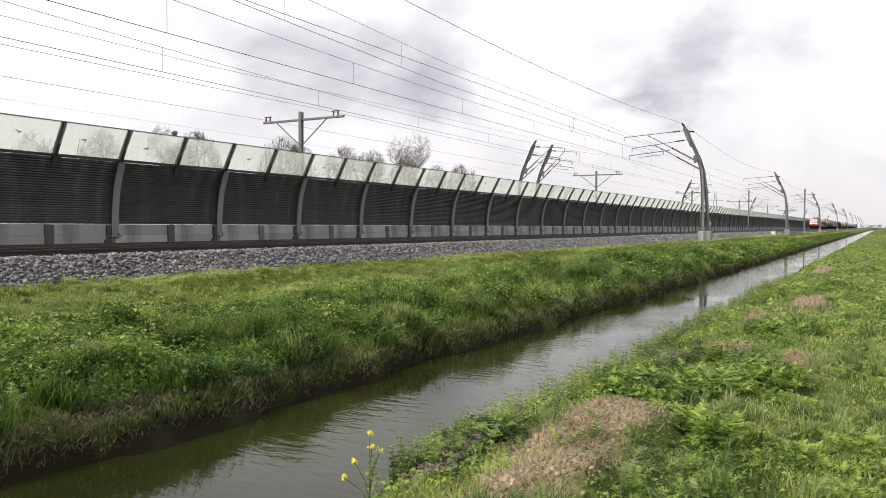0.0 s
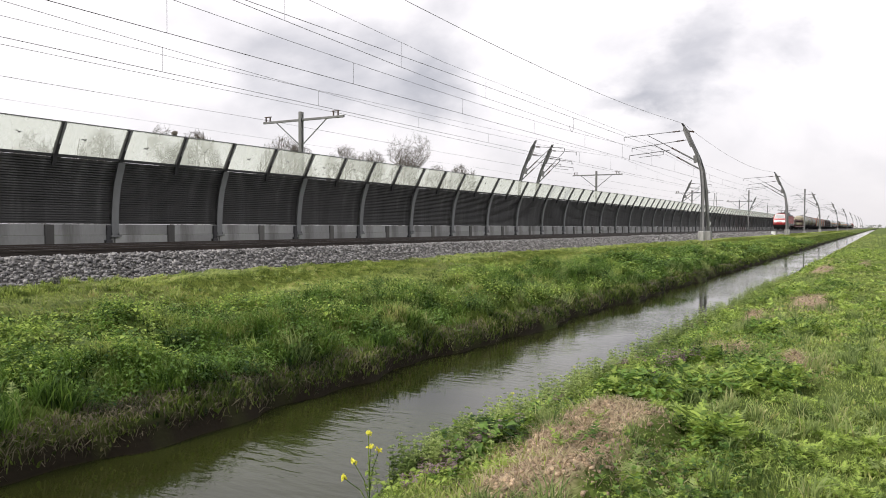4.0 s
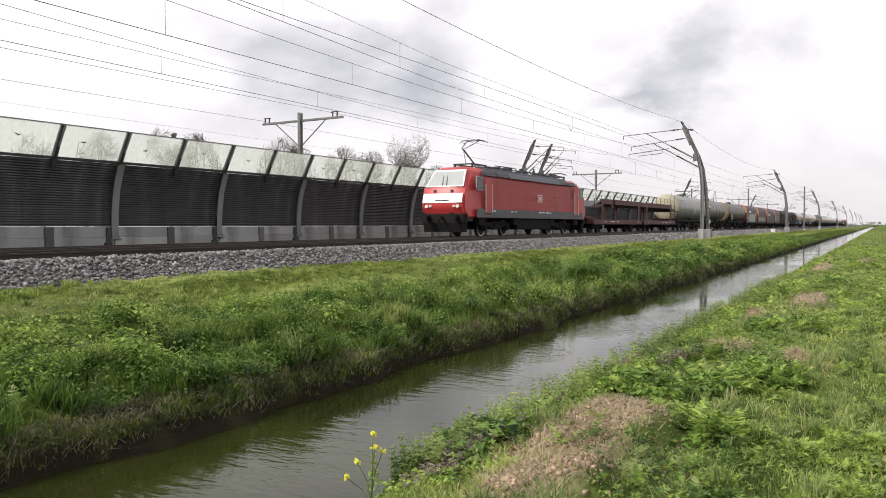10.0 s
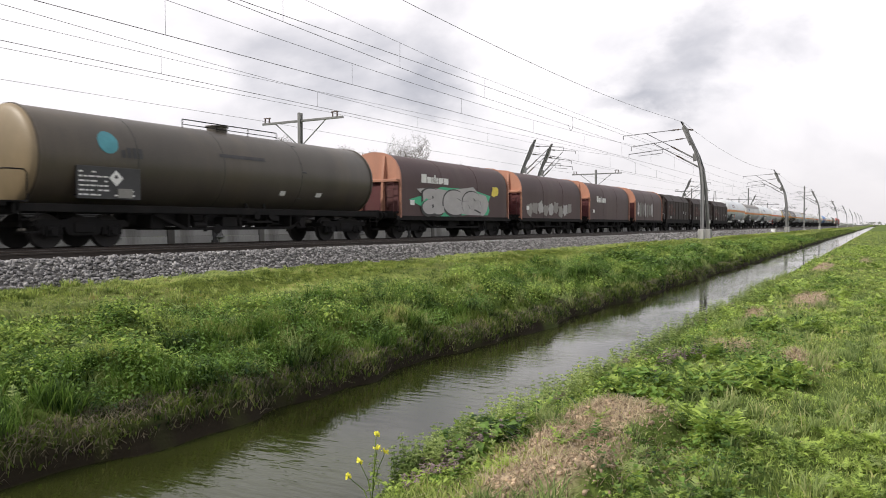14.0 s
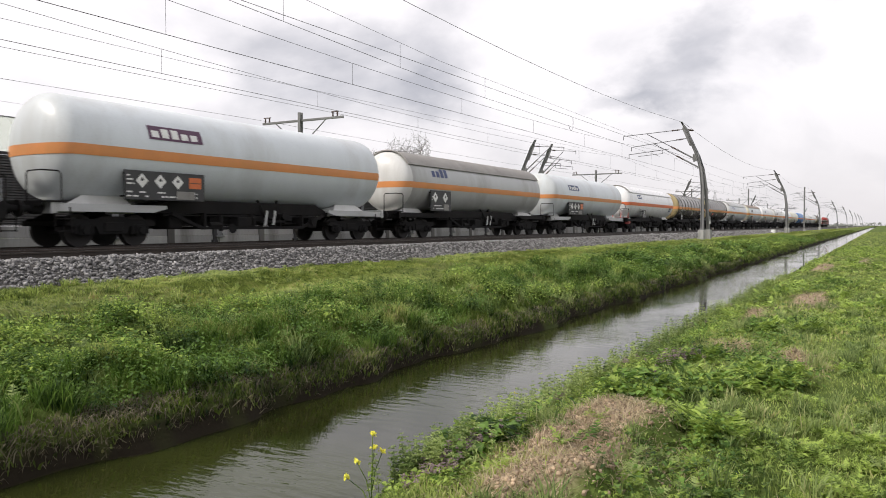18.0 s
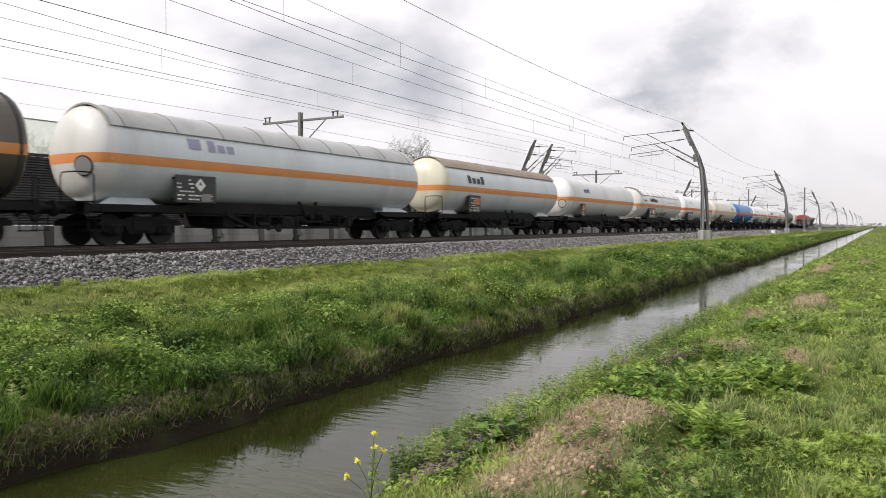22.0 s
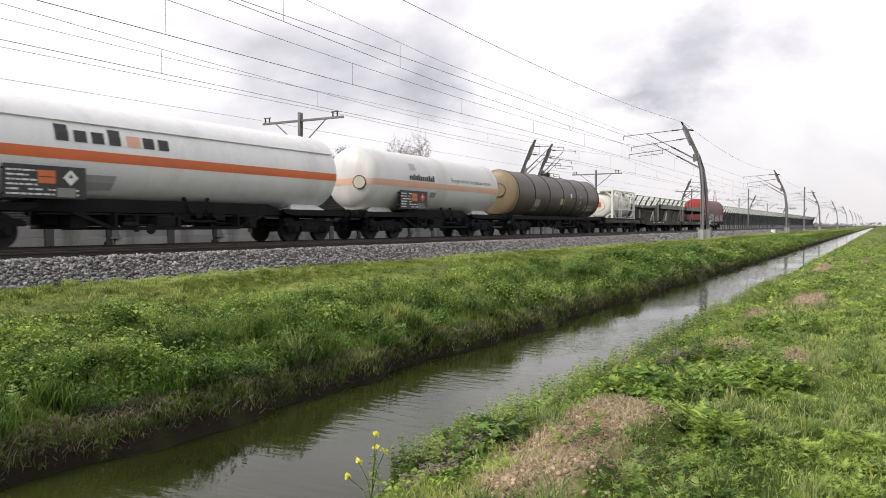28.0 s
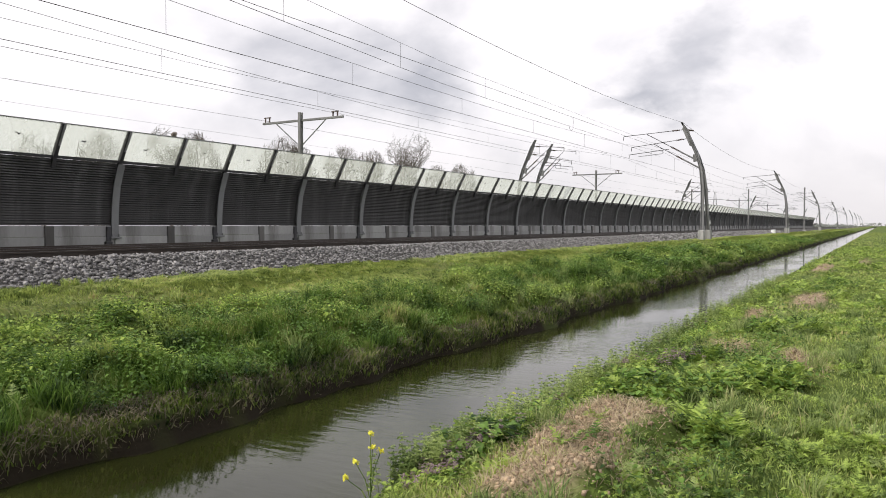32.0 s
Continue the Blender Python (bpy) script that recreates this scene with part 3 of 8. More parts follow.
    slab(bm, [(-0.16, 0.02), (-0.06, 0.06), (0.0, 0.02), (0.05, 0.03), (0.16, 0.10), (0.07, -0.01), (0.02, -0.05), (-0.03, -0.01)], 0, 0.012)
    decal = part("bird_silhouette", bm, M["bird"], wall, "black bird sticker", pose(BAR_X + BAY * BAR_FROM - 1.5, 28.24, 4.1, -29)).data
    rng = random.Random(4)
    for k in range(BAR_FROM, BAR_TO):
        x = BAR_X + BAY * k
        far = k > 40
        if k > BAR_FROM:
            for nm, me in (("louvre_panel", panel), ("cap_rail", cap), ("top_rail", top), ("post", post), ("foot_plate", foot), ("mullion", mull), ("concrete_plank", conc), ("concrete_base", conc2), ("pane", pane)):
                part(nm, me, None, wall, m=pose(x, 0, 0))
            if not far:
                part("drain_pipe", clamp, None, wall, m=pose(x, 0, 0))
                part("glazing_strip", strip, None, wall, m=pose(x + 0.03, 0, 0))
        part("pane", pane, None, wall, m=pose(x + BAY / 2, 0, 0))
        part("concrete_plank", conc, None, wall, m=pose(x + BAY / 2, 0, 0))
        part("concrete_base", conc2, None, wall, m=pose(x + BAY / 2, 0, 0))
        part("mullion", mull, None, wall, m=pose(x + BAY / 2, 0, 0))
        if k > BAR_FROM and not far:
            part("joint_cover", cover, None, wall, m=pose(x + BAY / 2, 0, 0))
        if -2 <= k < 14:
            part("glazing_strip", strip, None, wall, m=pose(x + BAY / 2 + 0.03, 0, 0))
            for o in (1.2, 4.2):
                part("bird_silhouette", decal, None, wall, m=pose(x + o + rng.uniform(-0.2, 0.2), 28.26, 4.05 + rng.uniform(-0.12, 0.1), -29, rng.uniform(-20, 20), 0))


noise_barrier()

# ---- rolling stock ----
TRAIN = []
M["under"] = mat("underframe_black", (0.009, 0.0085, 0.0085), 0.85, 0, 0.35, 2, 25, 0.2, stain=(0.025, 0.02, 0.017), spec=0.25)
M["wheel"] = mat("wheel_steel", (0.016, 0.014, 0.013), 0.75, 0.1, 0.3, 3, 25, 0.1)
M["tread"] = mat("wheel_rim", (0.36, 0.36, 0.36), 0.4, 0.7, 0.15, 3, 25, 0.1)
M["redloco"] = mat("loco_red", (0.47, 0.04, 0.042), 0.42, 0, 0.16, 1.0, 18, 0.05, stain=(0.20, 0.035, 0.035), stain_amt=0.55, streak=2)
M["skirt"] = mat("loco_grey", (0.10, 0.10, 0.105), 0.6, 0, 0.2, 1.5, 25, 0.1, stain=(0.07, 0.06, 0.055))
M["roofgrey"] = mat("loco_roof_grey", (0.085, 0.092, 0.108), 0.6, 0, 0.2, 1.5, 25, 0.1)
M["white"] = mat("white_paint", (0.82, 0.82, 0.83), 0.3, 0, 0.05, 1.5, 25, 0.03, stain=(0.45, 0.43, 0.40), stain_amt=0.35, streak=2.5)
M["offwhite"] = mat("offwhite_paint", (0.68, 0.68, 0.67), 0.32, 0, 0.07, 0.8, 20, 0.03, stain=(0.30, 0.275, 0.24), stain_amt=0.4, streak=4)
M["palegrey"] = mat("pale_grey_paint", (0.43, 0.44, 0.44), 0.34, 0, 0.09, 0.8, 20, 0.03, stain=(0.20, 0.18, 0.16), stain_amt=0.6, streak=4)
M["bluegrey"] = mat("bluish_white_paint", (0.62, 0.66, 0.69), 0.32, 0, 0.08, 0.8, 20, 0.03, stain=(0.30, 0.28, 0.25), stain_amt=0.35, streak=4)
M["cream"] = mat("cream_paint", (0.70, 0.68, 0.57), 0.34, 0, 0.06, 0.8, 20, 0.03, stain=(0.45, 0.38, 0.26), stain_amt=0.4, streak=3)
M["blue"] = mat("blue_paint", (0.035, 0.19, 0.52), 0.42, 0, 0.1, 0.8, 20, 0.03, stain=(0.05, 0.14, 0.33), stain_amt=0.5, streak=3)
M["olive"] = mat("olive_grey_tank", (0.225, 0.222, 0.19), 0.34, 0.1, 0.16, 0.8, 22, 0.06, stain=(0.12, 0.11, 0.085), stain_amt=0.55, streak=4)
M["ochre"] = mat("brown_oiled_tank", (0.115, 0.10, 0.080), 0.20, 0.3, 0.25, 0.8, 22, 0.06, stain=(0.08, 0.065, 0.045), stain_amt=0.6, streak=4)
M["darktank"] = mat("dark_dirty_tank", (0.070, 0.060, 0.048), 0.42, 0.1, 0.25, 0.8, 22, 0.06, stain=(0.16, 0.12, 0.075), stain_amt=0.3, streak=4)
M["greytank"] = mat("grey_ringed_tank", (0.118, 0.112, 0.105), 0.36, 0.25, 0.2, 0.8, 22, 0.06, stain=(0.10, 0.095, 0.08), stain_amt=0.55, streak=4)
M["creamend"] = mat("cream_end", (0.37, 0.34, 0.25), 0.5, 0, 0.12, 1.0, 20, 0.05, stain=(0.36, 0.27, 0.15), stain_amt=0.5)
M["buff"] = mat("buff_end", (0.40, 0.33, 0.175), 0.5, 0, 0.2, 1.1, 20, 0.05, stain=(0.24, 0.16, 0.085), stain_amt=0.6, streak=2)
M["stainedgrey"] = mat("stained_grey_paint", (0.25, 0.24, 0.20), 0.7, 0, 0.3, 1.5, 20, 0.1, stain=(0.12, 0.10, 0.07), stain_amt=0.6, streak=3)
M["gold"] = mat("tan_end", (0.225, 0.17, 0.10), 0.5, 0, 0.15, 1.0, 20, 0.05, stain=(0.15, 0.115, 0.06), stain_amt=0.5)
M["orange"] = mat("orange_stripe", (0.68, 0.27, 0.09), 0.5, 0, 0.08, 1.2, 25, 0, stain=(0.5, 0.25, 0.09), stain_amt=0.4)
M["redstripe"] = mat("red_orange_stripe", (0.72, 0.17, 0.06), 0.5, 0, 0.08, 1.2, 25, 0, stain=(0.45, 0.16, 0.08), stain_amt=0.4)
M["palestripe"] = mat("faded_stripe", (0.72, 0.42, 0.30), 0.5, 0, 0.1, 1.2, 25, 0, stain=(0.6, 0.5, 0.42), stain_amt=0.5)
M["roofbrown"] = mat("weathered_sunshield", (0.30, 0.235, 0.19), 0.7, 0, 0.2, 1.2, 20, 0.1, stain=(0.40, 0.36, 0.32), stain_amt=0.4)
M["roofdark"] = mat("grey_sunshield", (0.27, 0.255, 0.24), 0.65, 0, 0.15, 1.2, 20, 0.1, stain=(0.15, 0.13, 0.12))
M["board"] = mat("dark_board", (0.045, 0.045, 0.047), 0.6, 0.1, 0.3, 3, 25, 0.05)
M["sign"] = mat("white_sign", (0.72, 0.72, 0.70), 0.5, 0, 0.1, 5, 25, 0)
M["plum"] = mat("dark_plum_mark", (0.085, 0.03, 0.07), 0.5, 0, 0.1, 5, 25, 0)
M["lilac"] = mat("faded_lilac_mark", (0.30, 0.29, 0.42), 0.5, 0, 0.1, 5, 25, 0)
M["plate"] = mat("orange_plate", (0.62, 0.16, 0.05), 0.5, 0, 0.1, 5, 25, 0)
M["redsign"] = mat("red_sign", (0.60, 0.07, 0.05), 0.5, 0, 0.1, 5, 25, 0)
M["bluesign"] = mat("dark_blue_mark", (0.04, 0.06, 0.16), 0.5, 0, 0.1, 5, 25, 0)
M["brownred"] = mat("oxide_red_steel", (0.098, 0.026, 0.029), 0.6, 0.1, 0.25, 1.2, 22, 0.1, stain=(0.07, 0.04, 0.035), stain_amt=0.6, streak=3)
M["hood"] = mat("brown_hood", (0.055, 0.025, 0.025), 0.55, 0, 0.22, 0.8, 20, 0.06, stain=(0.11, 0.075, 0.065), stain_amt=0.45, streak=4)
M["endorange"] = mat("faded_orange_end", (0.40, 0.19, 0.125), 0.6, 0, 0.2, 1.2, 22, 0.08, stain=(0.22, 0.12, 0.09), stain_amt=0.6, streak=3)
M["blackbrown"] = mat("black_brown_body", (0.030, 0.019, 0.017), 0.7, 0, 0.3, 0.9, 22, 0.1, stain=(0.04, 0.028, 0.025), stain_amt=0.5, streak=4)
M["patchred"] = mat("worn_red_patch", (0.075, 0.027, 0.022), 0.75, 0, 0.4, 3, 22, 0.1, stain=(0.018, 0.014, 0.013), stain_amt=0.9)
M["redhood"] = mat("red_hood", (0.13, 0.025, 0.030), 0.5, 0, 0.14, 0.8, 20, 0.05, stain=(0.16, 0.07, 0.065), stain_amt=0.5, streak=4)
M["redend"] = mat("bright_red_end", (0.36, 0.055, 0.05), 0.5, 0, 0.15, 1.2, 20, 0.05, stain=(0.35, 0.10, 0.08))
M["greydeck"] = mat("grey_deck", (0.23, 0.225, 0.21), 0.65, 0.1, 0.3, 1.2, 22, 0.1, stain=(0.075, 0.06, 0.05), stain_amt=0.8, streak=3)
M["umber"] = mat("grey_brown_steel", (0.042, 0.030, 0.027), 0.7, 0.1, 0.3, 1.2, 22, 0.1, stain=(0.10, 0.085, 0.075), stain_amt=0.5, streak=3)
M["silver"] = mat("silver_spray", (0.40, 0.385, 0.38), 0.5, 0, 0.15, 2, 22, 0)
M["sprayblack"] = mat("black_spray", (0.03, 0.03, 0.03), 0.5, 0, 0.15, 2, 22, 0)
M["spraygreen"] = mat("green_spray", (0.05, 0.42, 0.22), 0.5, 0, 0.15, 2, 22, 0)
M["containerwhite"] = mat("container_white", (0.74, 0.74, 0.70), 0.45, 0, 0.06, 1.5, 22, 0.04, stain=(0.5, 0.46, 0.38), stain_amt=0.35)
M["yellowsign"] = mat("yellow_label", (0.75, 0.60, 0.08), 0.5, 0, 0.1, 4, 22, 0)


def window_mat():
    m = bpy.data.materials.new("cab_glass")
    m.use_nodes = True
    b = m.node_tree.nodes["Principled BSDF"]
    b.inputs["Base Color"].default_value = (0.05, 0.055, 0.06, 1)
    b.inputs["Roughness"].default_value = 0.06
    return m


M["cabglass"] = window_mat()
# pale base colour stands in for sky reflected in the cab glass
M["screen"] = mat("windscreen_sky_glare", (0.42, 0.44, 0.45), 0.12, 0, 0.08, 2, 20, 0)
M["seam"] = mat("cladding_seam", (0.05, 0.05, 0.045), 0.6, 0.1, 0.2, 2, 20, 0)
M["teal"] = mat("teal_disc", (0.06, 0.27, 0.32), 0.5, 0, 0.15, 3, 22, 0)
M["lamp"] = mat("lamp_lens", (0.85, 0.85, 0.8), 0.15, 0, 0.02, 5, 25, 0)
CACHE = {}


def shared(key, name, make, material, parent, m, label="", smooth=False):
    """A part whose mesh is made once and then used again."""
    if key in CACHE:
        return part(name, CACHE[key], None, parent, label, m)
    ob = part(name, make(), material, parent, label, m, smooth)
    CACHE[key] = ob.data
    return ob


def make_wheelset():
    bm = B()
    prof = [(-0.83, 0.0), (-0.83, 0.07), (-0.80, 0.08), (-0.80, 0.14), (-0.79, 0.40), (-0.80, 0.46), (-0.68, 0.465), (-0.67, 0.49), (-0.64, 0.49), (-0.64, 0.40), (-0.66, 0.14), (-0.62, 0.09),
            (0.62, 0.09), (0.66, 0.14), (0.64, 0.40), (0.64, 0.49), (0.67, 0.49), (0.68, 0.465), (0.80, 0.46), (0.79, 0.40), (0.80, 0.14), (0.80, 0.08), (0.83, 0.07), (0.83, 0.0)]
    lathe(bm, prof, 24)
    bmesh.ops.rotate(bm, verts=bm.verts, cent=(0, 0, 0), matrix=Matrix.Rotation(radians(90), 3, "Z"))
    return bm


def make_rim():
    bm = B()
    lathe(bm, [(-0.812, 0.40), (-0.82, 0.41), (-0.82, 0.455), (-0.812, 0.462)], 24)
    bmesh.ops.rotate(bm, verts=bm.verts, cent=(0, 0, 0), matrix=Matrix.Rotation(radians(90), 3, "Z"))
    return bm


def make_bogie_frame(wb=1.8):
    bm = B()
    h = wb / 2
    for s in (-1, 1):
        y0, y1 = s * 0.94, s * 1.06
        slab(bm, [(-h - 0.55, 0.62), (-h - 0.4, 0.78), (-0.55, 0.78), (-0.35, 0.86), (0.35, 0.86), (0.55, 0.78), (h + 0.4, 0.78), (h + 0.55, 0.62), (h + 0.35, 0.58), (h - 0.35, 0.58), (0.45, 0.36), (-0.45, 0.36), (-h + 0.35, 0.58), (-h - 0.35, 0.58)], min(y0, y1), max(y0, y1))
        box(bm, -0.3, 0.3, s * 1.0 - 0.1, s * 1.0 + 0.1, 0.42, 0.70, 0.02)
    box(bm, -0.22, 0.22, -1.0, 1.0, 0.55, 0.85, 0.02)
    for x in (-h - 0.5, h + 0.5):
        box(bm, x - 0.05, x + 0.05, -1.0, 1.0, 0.58, 0.72)
    box(bm, -0.3, 0.3, -0.3, 0.3, 0.80, 1.02, 0.03)
    return bm


def make_axlebox():
    bm = B()
    box(bm, -0.17, 0.17, -0.10, 0.10, -0.16, 0.18, 0.03)
    rod(bm, (0, -0.10, 0), (0, -0.17, 0), 0.11, 10)
    for x in (-0.24, 0.24):
        rod(bm, (x, 0, -0.10), (x, 0, 0.20), 0.075, 8)
    return bm


def bogie(parent, x, wb=1.8):
    b = shared(("bogie", wb), "bogie", lambda: make_bogie_frame(wb), M["under"], parent, pose(x, 0, 0), "black steel two-axle bogie")
    for dx in (-wb / 2, wb / 2):
        shared("wheelset", "wheelset", make_wheelset, M["wheel"], b, pose(dx, 0, 0.463), "", True)
        for s in (-1, 1):
            shared("axlebox", "axle_box", make_axlebox, M["under"], b, pose(dx, s * 1.0, 0.463, 0, 0, 0 if s < 0 else 180))
    return b


def make_buffer():
    bm = B()
    lathe(bm, [(0.62, 0.0), (0.62, 0.12), (0.58, 0.14), (0.30, 0.14), (0.30, 0.09), (0.06, 0.085), (0.05, 0.22), (0.0, 0.23), (-0.012, 0.0)], 14)
    return bm


def make_hook():
    bm = B()
    box(bm, 0.25, 0.62, -0.05, 0.05, -0.06, 0.06, 0.015)
    for s in (-1, 1):
        rod(bm, (0.28, s * 0.09, 0), (0.02, s * 0.06, -0.12), 0.022)
    rod(bm, (0.02, -0.12, -0.12), (0.02, 0.12, -0.12), 0.03)
    rod(bm, (0.45, 0.3, -0.05), (0.12, 0.28, -0.32), 0.025)
    rod(bm, (0.12, 0.28, -0.32), (0.0, 0.2, -0.25), 0.025)
    return bm


def buffers(parent, L):
    for s, turn in ((-1, 0), (1, 180)):
        for y in (-0.875, 0.875):
            shared("buffer", "buffer", make_buffer, M["under"], parent, pose(s * L / 2, y, 1.05, 0, 0, turn))
        shared("hook", "coupling", make_hook, M["under"], parent, pose(s * L / 2, 0, 1.03, 0, 0, turn))


def make_frame(L, w=1.25, z0=0.98, z1=1.20):
    bm = B()
    h = L / 2 - 0.62
    for s in (-1, 1):
        box(bm, -h, h, s * w - 0.05, s * w + 0.05, z0, z1, 0.01)
        box(bm, s * h - 0.08, s * h + 0.08, -1.3, 1.3, z0 - 0.06, z1 + 0.06, 0.015)
    box(bm, -h, h, -0.2, 0.2, z0, z1 - 0.03)
    for k in range(-3, 4):
        box(bm, k * h / 3.6 - 0.06, k * h / 3.6 + 0.06, -w, w, z0 + 0.02, z1 - 0.03)
    return bm


def make_gear():
    """Brake gear, reservoir and levers hung under the middle of a wagon."""
    bm = B()
    rod(bm, (-1.7, -0.55, 0.78), (-0.6, -0.55, 0.78), 0.2, 12)
    box(bm, 0.1, 0.55, -1.05, -0.7, 0.62, 0.95, 0.02)
    rod(bm, (-3.4, 0.1, 0.72), (3.4, 0.1, 0.72), 0.035)
    rod(bm, (-3.2, -0.9, 0.6), (2.6, -0.9, 0.66), 0.025)
    for x in (-2.3, -0.2, 1.2, 2.4):
        box(bm, x - 0.04, x + 0.04, -1.2, -0.6, 0.55, 1.0)
    box(bm, 1.3, 1.7, -1.3, -1.1, 0.66, 0.96, 0.02)
    rod(bm, (2.9, -1.28, 0.74), (2.9, -1.34, 0.74), 0.16, 14)
    for s in (-1, 1):
        bar(bm, (-3.6, s * 1.15, 0.98), (-2.4, s * 1.15, 0.52), 0.07, 0.10)
        bar(bm, (-2.4, s * 1.15, 0.52), (2.4, s * 1.15, 0.52), 0.07, 0.10)
        bar(bm, (2.4, s * 1.15, 0.52), (3.6, s * 1.15, 0.98), 0.07, 0.10)
    box(bm, -3.9, 3.9, -0.35, 0.35, 0.62, 1.0, 0.03)
    box(bm, -0.9, 0.0, -1.2, -0.75, 0.55, 0.9, 0.03)
    for x in (-3.3, 3.2):
        box(bm, x - 0.25, x + 0.25, -1.0, 1.0, 0.5, 0.98, 0.03)
    return bm


def make_steps():
    bm = B()
    for z in (0.45, 0.78):
        box(bm, -0.22, 0.22, -0.1, 0.1, z - 0.015, z + 0.015)
    for x in (-0.22, 0.22):
        bar(bm, (x, 0, 0.43), (x, 0.05, 1.1), 0.03, 0.02)
    return bm


def running_gear(e, L, wb=1.8, inset=2.0, framed=True):
    h = L / 2
    if framed:
        shared(("frame", round(L, 1)), "underframe", lambda: make_frame(L), M["under"], e, None)
    bogie(e, -h + 0.62 + inset, wb)
    bogie(e, h - 0.62 - inset, wb)
    buffers(e, L)
    shared("gear", "brake_gear", make_gear, M["under"], e, None)
    for s in (-1, 1):
        for y, r in ((-1.32, 0), (1.32, 180)):
            shared("steps", "step", make_steps, M["under"], e, pose(s * (h - 0.95), y, 0, 0, 0, r))


def tank_profile(Lt, r, depth=0.42):
    p = []
    n = 9
    for k in range(n + 1):
        a = math.pi / 2 * k / n
        p.append((-Lt / 2 + depth * (1 - math.cos(a) ** 0.8) if k < n else -Lt / 2 + depth, r * math.sin(a) ** 0.85))
    # straight barrel in steps
    q = [(-x, rr) for x, rr in p[::-1]]
    mid = [(-Lt / 2 + depth + (Lt - 2 * depth) * k / 6, r) for k in range(1, 6)]
    return p + mid + q


def radius_at(prof, x):
    xs = [a for a, _ in prof]
    rs = [b for _, b in prof]
    return float(np.interp(x, xs, rs))


def patch(prof, zc, x0, x1, z0, z1, off=0.006, side=-1, nx=None, nz=4):
    """A painted area that follows the tank's side, z measured from the rails."""
    bm = B()
    xs = np.linspace(x0, x1, nx or max(2, int((x1 - x0) / 0.6)))
    lo, hi = prof[0][0], prof[-1][0]
    if x1 - x0 > 6:
        xs = np.unique(np.concatenate([xs[(xs > lo + 0.7) & (xs < hi - 0.7)], [x0, x1], [q for q, _ in prof if x0 < q < x1]]))
    grid = []
    for x in xs:
        r = radius_at(prof, x) + off
        col = []
        for k in range(nz):
            dz = z0 + (z1 - z0) * k / (nz - 1) - zc
            dz = max(-r * 0.999, min(r * 0.999, dz))
            lip = -0.016 if x < lo + 0.7 else (0.016 if x > hi - 0.7 else 0.0)
            col.append(bm.verts.new((x + lip, side * math.sqrt(max(0, r * r - dz * dz)), zc + dz)))
        grid.append(col)
    for a, b in zip(grid, grid[1:]):
        for k in range(nz - 1):
            bm.faces.new((a[k], b[k], b[k + 1], a[k + 1]) if side < 0 else (a[k], a[k + 1], b[k + 1], b[k]))
    return bm


def shield(prof, zc, x0, x1, a0, r_off=0.07):
    """A sunshield over the top of a tank, down to a0 degrees from the crown on both sides."""
    bm = B()
    seg = 18
    ang = [radians(-a0 + 2 * a0 * k / seg) for k in range(seg + 1)]
    R = max(r for _, r in prof) + r_off
    outer = [[bm.verts.new((x, R * math.sin(a), zc + R * math.cos(a))) for a in ang] for x in (x0, x1)]
    inner = [[bm.verts.new((x, (R - 0.035) * math.sin(a), zc + (R - 0.035) * math.cos(a))) for a in ang] for x in (x0, x1)]
    for k in range(seg):
        bm.faces.new((outer[0][k], outer[0][k + 1], outer[1][k + 1], outer[1][k]))
        bm.faces.new((inner[0][k], inner[1][k], inner[1][k + 1], inner[0][k + 1]))
        for a, b in ((outer[0], inner[0]), (outer[1], inner[1])):
            bm.faces.new((a[k], b[k], b[k + 1], a[k + 1]))
    for k in (0, seg):
        bm.faces.new((outer[0][k], outer[1][k], inner[1][k], inner[0][k]))
    bmesh.ops.recalc_face_normals(bm, faces=bm.faces)
    return bm


def ring(r, zc, x, w=0.07, t=0.03, seg=36):
    return lathe(B(), [(x - w / 2, r), (x - w / 2, r + t), (x + w / 2, r + t), (x + w / 2, r)], seg, 0, zc)


def arc_rib(r, zc, x, a0, a1, w=0.06, t=0.025):
    bm = B()
    n = 10
    ang = [radians(a0 + (a1 - a0) * k / n) for k in range(n + 1)]
    rows = [[bm.verts.new((x + dx, rr * math.sin(a), zc + rr * math.cos(a))) for a in ang] for dx, rr in ((-w / 2, r), (-w / 2, r + t), (w / 2, r + t), (w / 2, r))]
    for p, q in zip(rows, rows[1:]):
        for k in range(n):
            bm.faces.new((p[k], p[k + 1], q[k + 1], q[k]))
    bmesh.ops.recalc_face_normals(bm, faces=bm.faces)
    return bm


def make_platform():
    """The chequer-plate floor at a tank's end."""
    bm = B()
    box(bm, -0.3, 0.3, -1.35, 1.35, 1.22, 1.26, 0.005)
    box(bm, -0.31, -0.27, -1.35, 1.35, 1.12, 1.24)
    return bm


def tube(bm, pts, r, seg=6):
    """One bent round bar through pts."""
    pts = [Vector(p) for p in pts]
    rings = []
    for i, p in enumerate(pts):
        d = (pts[min(i + 1, len(pts) - 1)] - pts[max(i - 1, 0)]).normalized()
        u = d.orthogonal().normalized() if i == 0 else (u - d * u.dot(d)).normalized()
        w = d.cross(u)
        rings.append([bm.verts.new(p + (u * math.cos(math.tau * k / seg) + w * math.sin(math.tau * k / seg)) * r) for k in range(seg)])
    for a, b in zip(rings, rings[1:]):
        for k in range(seg):
            bm.faces.new((a[k], a[(k + 1) % seg], b[(k + 1) % seg], b[k]))
    bm.faces.new(rings[0][::-1])
    bm.faces.new(rings[-1])
    return bm


